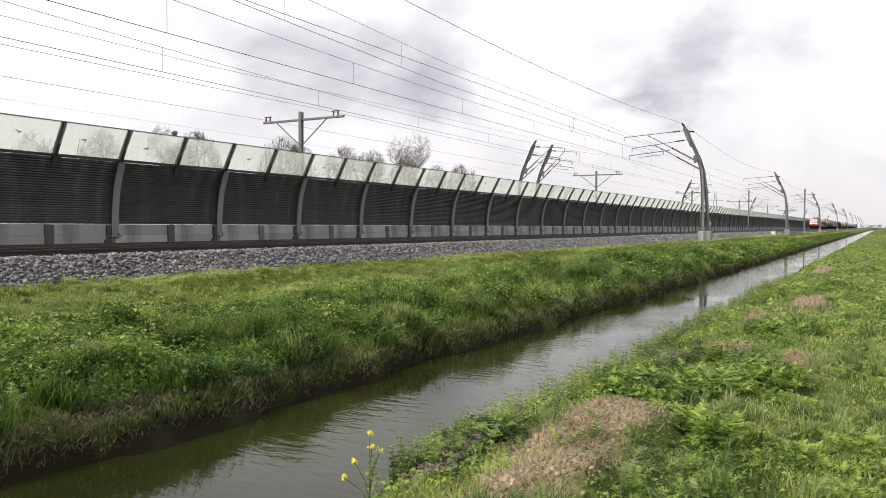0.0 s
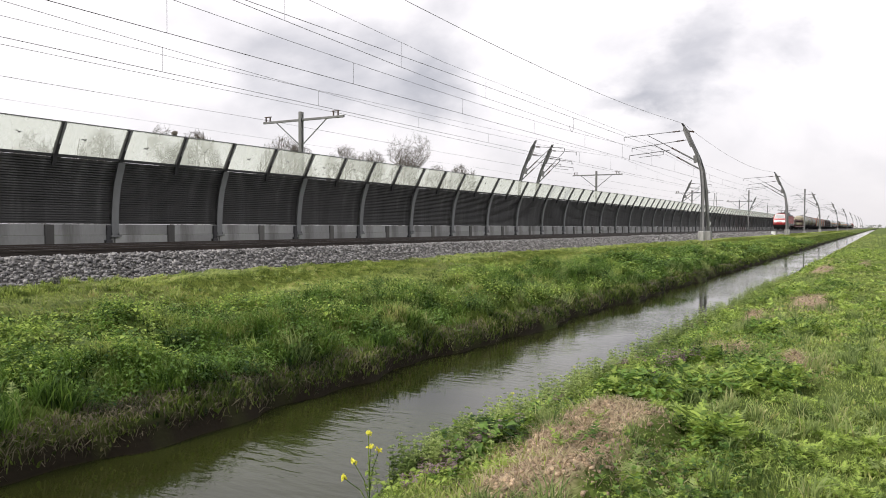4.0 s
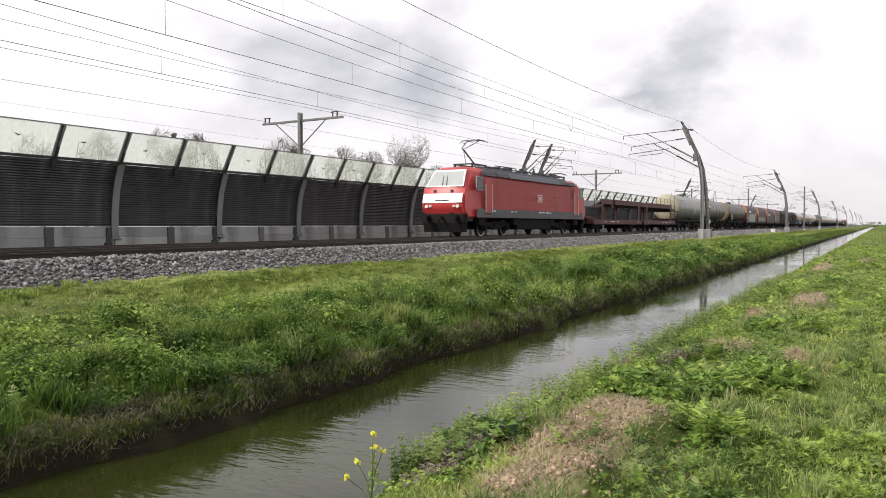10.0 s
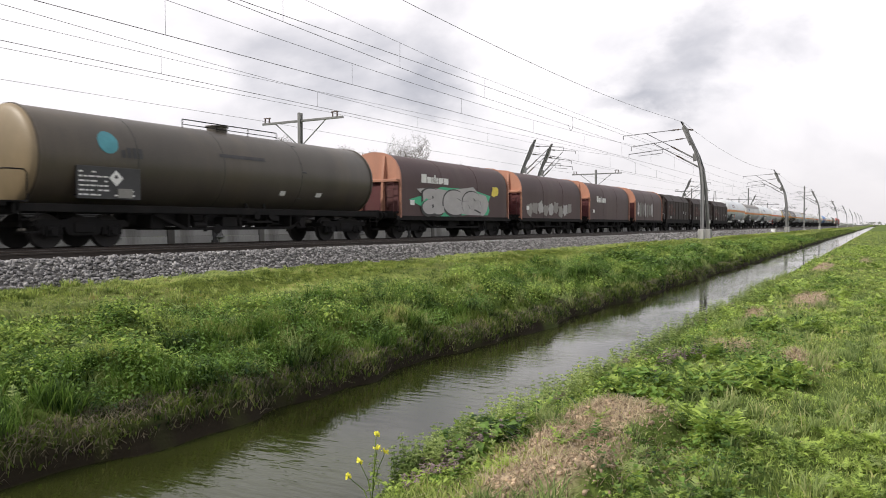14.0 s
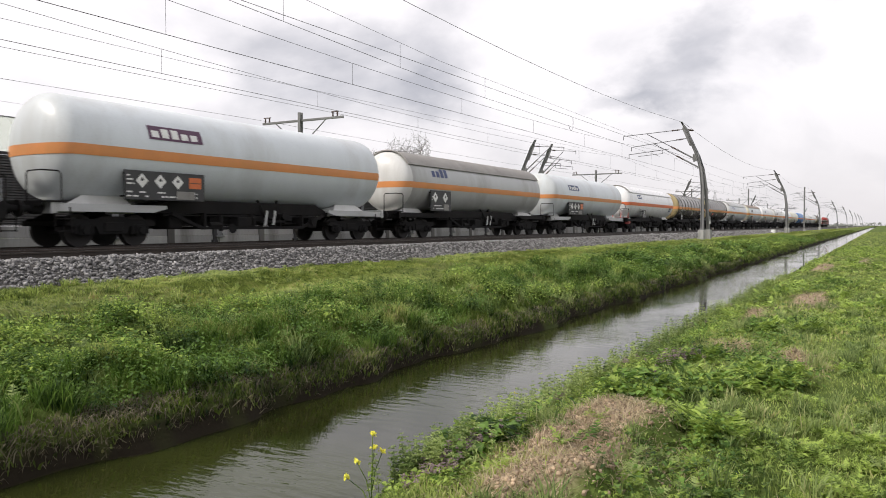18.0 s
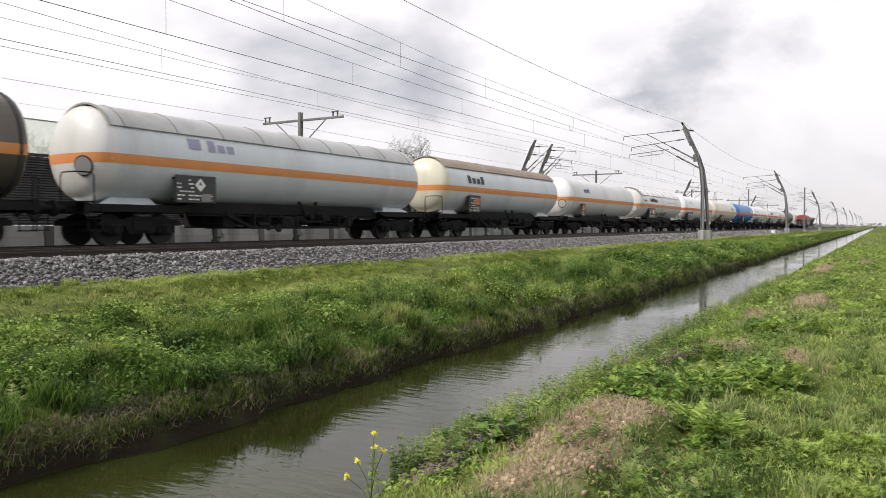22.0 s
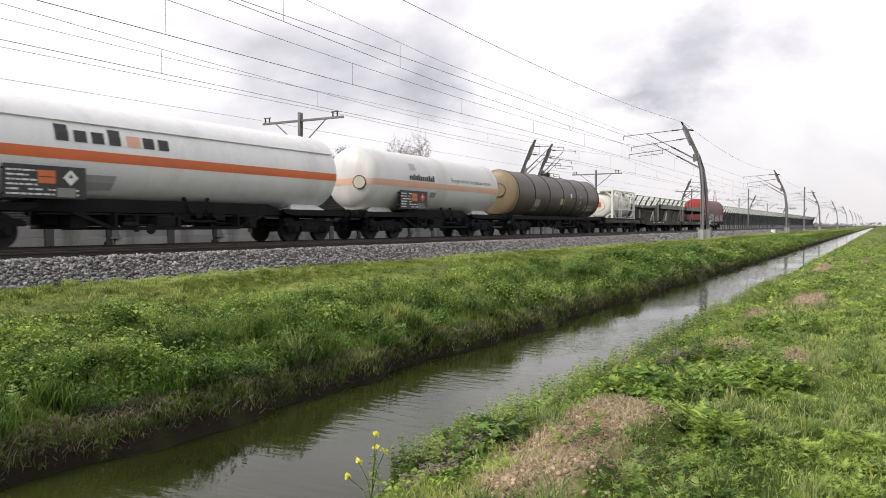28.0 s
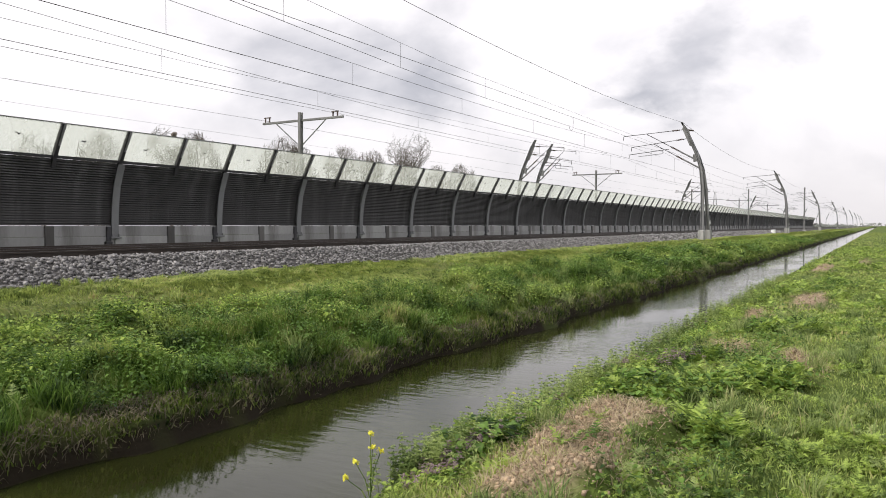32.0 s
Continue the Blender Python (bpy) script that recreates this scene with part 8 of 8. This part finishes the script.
def tussocks(name, label, count, x0, x1, y0, y1, per, hgt, width, material, seed, cut=0.45):
    """Tufts of longer blades that fan out from one root."""
    rng = np.random.default_rng(seed)
    cx, cy = x0 + (x1 - x0) * rng.random(count) ** 1.4, rng.uniform(y0, y1, count)
    k = (vnoise(cx, cy, 0.7, seed) > cut) & (soil_at(cx, cy) < 0.4)
    cx, cy = cx[k], cy[k]
    size = rng.uniform(0.5, 1.25, len(cx))
    x, y = np.repeat(cx, per), np.repeat(cy, per)
    s = np.repeat(size, per)
    n = len(x)
    x, y = x + rng.normal(size=n) * 0.05 * s * hgt / 0.3, y + rng.normal(size=n) * 0.05 * s * hgt / 0.3
    blades(name, label, x, y, hgt * s * rng.uniform(0.5, 1.1, n), width * rng.uniform(0.7, 1.4, n), material, 1.05, seed)


far_bank(115000, 2.5, 24, 1.15, 11)
far_bank(58000, 22, 70, 2.9, 12, 1.4)
far_bank(14000, 65, 260, 8.5, 13, 1.5)
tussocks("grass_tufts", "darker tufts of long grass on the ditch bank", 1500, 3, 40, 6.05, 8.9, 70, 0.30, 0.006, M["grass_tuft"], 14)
tussocks("grass_tufts", "fresh green upright tufts of grass on the ditch bank", 800, 3, 34, 6.6, 9.0, 70, 0.28, 0.006, M["grass_near"], 17, 0.5)
tussocks("grass_tufts", "pale bluish tufts of grass on the ditch bank", 300, 3, 40, 6.0, 8.8, 50, 0.36, 0.006, M["grass_pale"], 15, 0.5)
tussocks("grass_tufts", "small tufts in the short grass beside the ballast", 1700, 4, 60, 8.9, 12.8, 26, 0.15, 0.007, M["grass_near"], 18, 0.35)


def edge_straw(n, seed):
    rng = np.random.default_rng(seed)
    x = 2.5 + 38 * rng.random(n) ** 1.5
    y = 5.50 + 0.75 * rng.random(n)
    gz = ground_z(x, y)
    k = (gz > -1.43) & (gz < -1.10)
    x, y, n = x[k], y[k], int(k.sum())
    blades("dead_stems", "dead straw and roots hanging over the muddy bank edge", x, y, rng.uniform(0.04, 0.16, n), np.full(n, 0.005), M["straw_dark"], 2.2, seed)


edge_straw(22000, 16)


def lawn(n, x0, x1, wscale, seed, near=0.0):
    x, y, rng = scatter(n, x0, x1, 8.7, 12.95, seed, near)
    h = (0.03 + 0.10 * vnoise(x, y, 0.33, 8) ** 2) * rng.uniform(0.5, 1.5, n)
    blades("lawn_grass", "short pale green grass beside the ballast", x, y, h, (0.006 + 0.005 * rng.random(n)) * wscale, M["grass_lawn"], 1.0, seed)


lawn(76000, 4, 30, 2.05, 21)
lawn(26000, 28, 90, 4.2, 22, 1.3)
lawn(7500, 85, 300, 15.0, 23, 1.5)


def near_bank(n, x0, x1, wscale, seed, near=0.0, y0=-5.0):
    x, y, rng = scatter(n, x0, x1, y0, 2.95, seed, near)
    soil = soil_at(x, y) + (vnoise(x, y, 0.35, 5) - 0.5) * 0.7
    clump = vnoise(x, y, 0.4, 6) * 0.6 + vnoise(x, y, 1.4, 7) * 0.4
    keep = (soil < 0.40) | (rng.random(n) < 0.10)
    keep &= rng.random(n) < 0.35 + 0.9 * clump
    tall = np.interp(y, [-5, 0.3, 1.6, 2.6, 2.95], [0.5, 0.65, 0.95, 1.1, 0.7])
    h = (0.035 + 0.17 * clump ** 2) * tall * rng.uniform(0.6, 1.3, n)
    blades("bank_grass", "mixed green grass on the near ditch bank", x[keep], y[keep], h[keep], (0.0028 + 0.003 * rng.random(keep.sum())) * wscale, M["grass_near"], 0.95, seed)


near_bank(95000, 1.5, 11, 1.1, 31, y0=-2.5)
near_bank(55000, 9, 34, 3.0, 32, 1.3, -6)
near_bank(19000, 30, 200, 13.0, 33, 1.8, -10)


def straw(n, seed):
    rng = np.random.default_rng(seed)
    k = rng.integers(0, len(SOILS), n)
    S = np.array(SOILS)[k]
    x, y = S[:, 0] + rng.normal(size=n) * S[:, 2] * 0.75, S[:, 1] + rng.normal(size=n) * S[:, 3] * 0.85
    blades("dry_straw", "bits of dry straw lying on bare soil", x, y, rng.uniform(0.03, 0.10, n), np.full(n, 0.003), M["straw"], 3.0, seed, ground_z(x, y) + 0.005)


straw(8000, 41)


def clods(n, seed):
    rng = np.random.default_rng(seed)
    k = rng.choice(len(SOILS), n, p=np.array([0.16, 0.24, 0.24, 0.10, 0.07, 0.05, 0.04, 0.06, 0.02, 0.02]))
    S = np.array(SOILS)[k]
    x, y = S[:, 0] + rng.normal(size=n) * S[:, 2] * 0.55, S[:, 1] + rng.normal(size=n) * S[:, 3] * 0.6
    s = 0.004 + 0.016 * rng.random(n) ** 5
    c = np.array([(a, b, d) for a in (-1, 1) for b in (-1, 1) for d in (-1, 1)], float)
    v = c[None] * rng.uniform(0.4, 1.0, (n, 8, 1)) * s[:, None, None] + np.stack([x, y, ground_z(x, y)], 1)[:, None, :]
    f = np.array([(0, 1, 3, 2), (4, 6, 7, 5), (0, 4, 5, 1), (2, 3, 7, 6), (0, 2, 6, 4), (1, 5, 7, 3)])
    me = raw_mesh("soil_clods", v.reshape(-1, 3), (np.arange(n)[:, None, None] * 8 + f[None]).ravel(), np.full(n * 6, 4), M["soil"])
    tagged(new("soil_clods", me), "dry brown crumbs of dug-out soil", "soil", kind="stuff")


clods(8000, 43)


def leafy(name, label, px, py, leaves, size, height, material, seed, spread=0.1):
    """Low broad-leaved plants: leaf diamonds on short stalks round each centre."""
    rng = np.random.default_rng(seed)
    n = len(px) * leaves
    cx, cy = np.repeat(px, leaves), np.repeat(py, leaves)
    sc = np.repeat(rng.uniform(0.6, 1.4, len(px)), leaves)
    a = rng.uniform(0, 6.28, n)
    q = spread * np.sqrt(rng.random(n)) * sc
    x, y = cx + q * np.cos(a), cy + q * np.sin(a)
    z = ground_z(x, y) + height * sc * rng.uniform(0.25, 1.0, n) * (1 - 0.5 * q / (spread * sc + 1e-6))
    L = size * rng.uniform(0.6, 1.3, n) * sc
    W = L * rng.uniform(0.28, 0.45, n)
    t = rng.uniform(-0.5, 0.7, n)
    d = np.stack([np.cos(a), np.sin(a), t], 1)
    sx = np.stack([-np.sin(a), np.cos(a), rng.uniform(-0.3, 0.3, n)], 1)
    p = np.stack([x, y, z], 1)
    v = np.empty((n, 4, 3))
    v[:, 0] = p
    v[:, 1] = p + d * (L * 0.5)[:, None] + sx * W[:, None] + [0, 0, 0.004]
    v[:, 2] = p + d * L[:, None] - np.stack([0 * L, 0 * L, L * 0.25], 1)
    v[:, 3] = p + d * (L * 0.5)[:, None] - sx * W[:, None] + [0, 0, 0.004]
    b = np.arange(n)[:, None] * 4
    loops = np.concatenate([b + [[0, 1, 2]], b + [[0, 2, 3]]], 1).ravel()
    me = raw_mesh(name, v.reshape(-1, 3), loops, np.full(n * 2, 3), material)
    tagged(new(name, me), label, "plants", kind="stuff")


def plant_spots(n, x0, x1, y0, y1, seed, cut=0.5, scale=0.7):
    rng = np.random.default_rng(seed)
    x, y = x0 + (x1 - x0) * rng.random(n) ** 1.5, rng.uniform(y0, y1, n)
    k = (vnoise(x, y, scale, seed) > cut) & (soil_at(x, y) < 0.35)
    return x[k], y[k]


def fronds(name, label, px, py, count, length, material, seed):
    """Feathery plants: arching fronds with pairs of narrow leaflets, from one root."""
    rng = np.random.default_rng(seed)
    n = len(px) * count
    size = np.repeat(rng.uniform(0.55, 1.3, len(px)), count)
    x, y = np.repeat(px, count) + rng.normal(size=n) * 0.02, np.repeat(py, count) + rng.normal(size=n) * 0.02
    z = ground_z(x, y)
    L = length * size * rng.uniform(0.6, 1.2, n)
    a = rng.uniform(0, 6.283, n)
    rise = rng.uniform(0.35, 1.5, n)
    d = np.stack([np.cos(a), np.sin(a), rise], 1)
    d /= np.linalg.norm(d, axis=1)[:, None]
    side = np.stack([-np.sin(a), np.cos(a), rng.uniform(-0.4, 0.4, n)], 1)
    p0 = np.stack([x, y, z], 1)
    droop = rng.uniform(0.1, 0.5, n)

    def at(f):
        q = p0 + d * (L * f)[:, None]
        q[:, 2] -= droop * L * f * f
        return q

    tri = []
    for f in (0.34, 0.48, 0.62, 0.75, 0.87):
        c, w = at(f), L * 0.42 * (1.08 - f)
        for sg in (-1, 1):
            tip = c + side * (sg * w)[:, None] + d * (w * 0.6)[:, None]
            tip[:, 2] += rng.uniform(-0.3, 0.15, n) * w
            tri.append(np.stack([c, at(f + 0.12), tip], 1))
    tri.append(np.stack([at(0.0), at(0.02) + side * 0.006, at(0.6)], 1))
    tri.append(np.stack([at(0.84) - side * (L * 0.06)[:, None], at(0.84) + side * (L * 0.06)[:, None], at(1.08)], 1))
    v = np.stack(tri, 1).reshape(-1, 3)
    me = raw_mesh(name, v, np.arange(len(v)), np.full(len(v) // 3, 3), material)
    tagged(new(name, me), label, "plants", kind="stuff")


def stalks(name, label, px, py, height, tiers, leaf, material, seed, crown=None):
    """Upright stems with tiers of four small leaves; crown colours the top tiers as a second mesh."""
    rng = np.random.default_rng(seed)
    n = len(px)
    H = height * rng.uniform(0.5, 1.25, n)
    b = rng.uniform(0, 6.283, n)
    tilt = np.stack([np.cos(b), np.sin(b)], 1) * rng.uniform(0, 0.3, n)[:, None]
    z = ground_z(px, py)

    def at(f):
        return np.stack([px + tilt[:, 0] * H * f, py + tilt[:, 1] * H * f, z + H * f], 1)

    low, top = [], []
    o = np.array([0.003, 0, 0])
    low.append(np.stack([at(0) - o, at(0) + o, at(1.0)], 1))
    low.append(np.stack([at(0) - o[[1, 0, 2]], at(0) + o[[1, 0, 2]], at(1.0)], 1))
    for k in range(tiers):
        f = 0.25 + 0.75 * (k + rng.uniform(-0.2, 0.2, n)) / tiers
        a0 = rng.uniform(0, 6.283, n)
        s = leaf * (1.25 - 0.7 * k / tiers) * rng.uniform(0.7, 1.3, n)
        for q in range(4):
            a = a0 + q * 1.571
            dx, dy = np.cos(a), np.sin(a)
            c = np.stack([px + tilt[:, 0] * H * f, py + tilt[:, 1] * H * f, z + H * f], 1)
            tip = c + np.stack([dx * s, dy * s, s * rng.uniform(-0.3, 0.5, n)], 1)
            m = c + np.stack([dx * s * 0.5, dy * s * 0.5, s * 0.25], 1)
            w = np.stack([-dy, dx, 0 * dx], 1) * (s * 0.3)[:, None]
            (top if crown and k >= tiers - 3 else low).extend([np.stack([c, m - w, tip], 1), np.stack([c, tip, m + w], 1)])
    for tris, mt, nm, lb in ((low, material, name, label), (top, crown, "flower_tops", label)):
        if tris:
            v = np.stack(tris, 1).reshape(-1, 3)
            me = raw_mesh(nm, v, np.arange(len(v)), np.full(len(v) // 3, 3), mt)
            tagged(new(nm, me), lb, "plants", kind="stuff")


# herbs on the far bank
leafy("weeds", "domed clumps of leafy weeds on the far bank", *plant_spots(1300, 4, 34, 6.2, 9.0, 54, 0.45, 0.9), 70, 0.040, 0.36, M["leaf"], 54, 0.20)
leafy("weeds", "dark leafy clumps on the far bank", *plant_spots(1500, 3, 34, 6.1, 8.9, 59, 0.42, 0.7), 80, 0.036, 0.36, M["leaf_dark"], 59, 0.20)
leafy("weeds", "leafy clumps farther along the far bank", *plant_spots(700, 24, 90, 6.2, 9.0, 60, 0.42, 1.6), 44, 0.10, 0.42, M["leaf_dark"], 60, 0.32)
leafy("weeds", "bright leafy clumps farther along the far bank", *plant_spots(500, 24, 90, 6.2, 9.0, 65, 0.45, 1.6), 44, 0.10, 0.40, M["leaf"], 65, 0.32)
fronds("cow_parsley", "feathery cow parsley on the far bank", *plant_spots(700, 3, 30, 6.3, 9.2, 66, 0.42, 1.0), 14, 0.20, M["leaf_pale"], 66)
# mixed weeds on the near bank
bush_x = np.array([7.3, 7.6, 7.9, 7.5, 6.7, 6.9, 7.2, 7.0, 8.3, 11.7, 12.1, 12.5, 12.2, 4.55, 4.8, 5.05, 5.6, 18.5, 20, 5.75])
bush_y = np.array([1.2, 1.05, 0.9, 0.85, 1.75, 2.0, 1.55, 1.35, 1.7, 1.4, 1.25, 1.05, 0.9, 2.52, 2.58, 2.55, 2.55, 1.9, 1.7, 1.05])
fronds("cow_parsley", "tall dense leafy clumps on the near bank", np.repeat(bush_x, 9) + np.tile(np.linspace(-0.2, 0.2, 9), len(bush_x)), np.repeat(bush_y, 9) + np.tile(np.sin(np.arange(9) * 2.4) * 0.13, len(bush_x)), 22, 0.27, M["leaf"], 84)
# dark leaf colour stands in for shade within these clumps
leafy("weeds", "darker leaves inside the tall clumps, shade put into their colour", bush_x, bush_y, 240, 0.055, 0.24, M["leaf_dark"], 85, 0.26)
leafy("weeds", "leafy green weeds along the near water's edge", *plant_spots(1300, 3.9, 16, 2.0, 2.7, 51, 0.40), 26, 0.030, 0.16, M["leaf"], 51, 0.10)
leafy("weeds", "low broad-leaved weeds in the near grass", *plant_spots(900, 2.5, 20, -3.0, 2.2, 52, 0.60), 20, 0.032, 0.09, M["leaf"], 52, 0.10)
leafy("weeds", "leafy weeds farther along the near bank", *plant_spots(1000, 14, 60, -5.0, 2.7, 53, 0.45, 1.5), 24, 0.085, 0.22, M["leaf"], 53, 0.26)
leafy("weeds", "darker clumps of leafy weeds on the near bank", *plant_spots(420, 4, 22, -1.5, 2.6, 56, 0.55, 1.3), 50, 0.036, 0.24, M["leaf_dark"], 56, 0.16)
fronds("cow_parsley", "feathery green cow parsley on the near bank", *plant_spots(1700, 3.9, 20, -0.5, 2.7, 55, 0.42, 0.5), 15, 0.115, M["leaf"], 55)
fronds("cow_parsley", "pale feathery weeds on the near bank", *plant_spots(800, 3.5, 24, -3.0, 2.7, 67, 0.48, 0.8), 14, 0.14, M["leaf_pale"], 67)
fronds("cow_parsley", "large feathery plants farther along the near bank", *plant_spots(480, 16, 60, -4.0, 2.7, 68, 0.45, 1.5), 14, 0.26, M["leaf"], 68)
fronds("cow_parsley", "low feathery seedlings on the bare soil", *[np.array(c) for c in zip(*[(4.9, 1.9), (5.15, 1.75), (4.45, 1.72), (4.1, 1.95), (5.9, 1.9), (4.7, 1.6), (5.5, 2.05), (4.6, 2.1), (16.3, 1.3), (9.8, 1.6)])], 12, 0.13, M["leaf"], 69)
e_rng = np.random.default_rng(81)
ex = 4.1 + 22 * e_rng.random(900) ** 1.6
stalks("tall_weeds", "upright leafy stalks along the near water's edge", ex, 2.64 + 0.14 * e_rng.normal(size=900), 0.33, 7, 0.040, M["leaf_pale"], 82)
tussocks("grass_tufts", "long bluish grass tufts on the near bank", 600, 3, 24, -3, 2.3, 50, 0.22, 0.004, M["grass_pale"], 57, 0.45)
tussocks("grass_tufts", "spiky green seedlings along the near water's edge", 260, 3, 25, 2.3, 2.8, 22, 0.22, 0.004, M["grass_near"], 58, 0.2)
rng_p = np.random.default_rng(61)
pur = [(4.05, 2.46), (4.2, 2.5), (4.3, 2.44), (4.6, 2.42), (4.95, 2.40), (6.3, 2.62), (6.6, 2.58), (8.4, 2.66), (8.9, 2.62), (9.5, 2.60), (8.3, 1.75), (7.9, 1.9), (10.6, 2.6), (12.5, 2.6), (15, 2.5)]
ppx = np.concatenate([a + rng_p.normal(size=26) * 0.13 for a, _ in pur])
ppy = np.concatenate([b + rng_p.normal(size=26) * 0.08 for _, b in pur])
stalks("dead_nettles", "purple-topped dead-nettles on the near bank", ppx, ppy, 0.19, 7, 0.034, M["leaf_dark"], 62, M["nettle_purple"])
dan = plant_spots(26, 5, 24, 6.3, 12.0, 64, 0.3)
leafy("dandelions", "small yellow flowers scattered in the bank grass", *dan, 5, 0.028, 0.28, M["yellow"], 63, 0.05)

SWAY = []


def rape_plant(x, y, h, seed, label, heads):
    r = random.Random(seed)
    z0 = float(ground_z(np.array([x]), np.array([y]))[0])
    e = empty("flowering_plant", label, "flower", pose(x, y, z0), "flowers at the water's edge")
    bm = B()
    tips = []
    for k, (dx, dy, f) in enumerate(heads):
        tip = Vector((dx, dy, h * f))
        base = Vector((0, 0, h * max(0.0, f - 0.55)))
        mid = base.lerp(tip, 0.5) + Vector((dx * -0.15, dy * -0.15, 0.02))
        rod(bm, base, mid, 0.0035, 5)
        rod(bm, mid, tip, 0.0028, 5)
        tips.append(tip)
    rod(bm, (0, 0, -0.02), (0, 0, h * 0.5), 0.0045, 5)
    part("stem", bm, M["leaf"], e, "thin green branching stem")
    bm = B()
    for k in range(8):
        a = r.uniform(0, 6.28)
        z = h * r.uniform(0.05, 0.5)
        l = r.uniform(0.05, 0.10)
        c, s = math.cos(a), math.sin(a)
        v = [bm.verts.new(q) for q in ((0, 0, z), (c * l * 0.5 - s * 0.015, s * l * 0.5 + c * 0.015, z + 0.02), (c * l, s * l, z), (c * l * 0.5 + s * 0.015, s * l * 0.5 - c * 0.015, z + 0.02))]
        bm.faces.new(v)
    part("leaf", bm, M["leaf"], e)
    for tip in tips:
        bm = B()
        for k in range(32 if h > 0.4 else 12):
            a, b = r.uniform(0, 6.28), r.uniform(-0.5, 1.2)
            c = tip + Vector((math.cos(a) * math.cos(b), math.sin(a) * math.cos(b), math.sin(b))) * r.uniform(0.008, 0.028 if h > 0.4 else 0.014)
            s = 0.009 if h > 0.4 else 0.006
            u = Vector((r.uniform(-1, 1), r.uniform(-1, 1), r.uniform(-1, 1))).normalized()
            w = u.orthogonal().normalized()
            v = [bm.verts.new(c + q) for q in (u * s, w * s, -u * s, -w * s)]
            bm.faces.new(v)
        part("flower_head", bm, M["yellow"], e, "cluster of small yellow petals")
    SWAY.append((e, (x, y, z0)))


rape_plant(3.985, 2.91, 0.50, 1, "yellow-flowered rape stalk at the water's edge", [(0.0, 0.0, 1.0), (0.012, -0.008, 0.82), (-0.05, 0.09, 0.62), (-0.08, 0.15, 0.40), (0.06, -0.04, 0.75)])
rape_plant(5.9, 2.75, 0.34, 2, "small budding rape stalk at the water's edge", [(0.0, 0.0, 1.0), (0.03, 0.02, 0.7)])
rape_plant(7.3, 2.7, 0.34, 3, "thin rape stalk with few pale flowers", [(0.0, 0.0, 1.0), (0.05, -0.03, 0.8), (-0.05, 0.04, 0.7)])


def motions():
    t_rows = (0, 8, 16, 24, 32)
    for ob, x0 in TRAIN:
        walk(ob, [(t, pose(x0 - travel(t), 20.0, 0)) for t in range(0, 33, 2)])
    # ripples drift along the ditch
    walk(ditch_water, [(t, pose(-0.12 * t, 0, WATER_Z)) for t in t_rows])
    # flower stalks nod in the wind
    nods = [(0, 0), (2, 1), (4, -1), (6, 0), (8, 1), (9, 0.5), (11, 3), (12, 5), (13, 9), (14, 4), (16, 1), (18, 1.5), (20, 2), (22, 2.5), (24, 2), (26, 3), (28, 3.5), (30, 1), (32, 0)]
    for ob, (x, y, z) in SWAY:
        walk(ob, [(t, pose(x, y, z) @ Matrix.Rotation(radians(a), 4, Vector((math.cos(radians(YAW)), math.sin(radians(YAW)), 0)))) for t, a in nods])


motions()
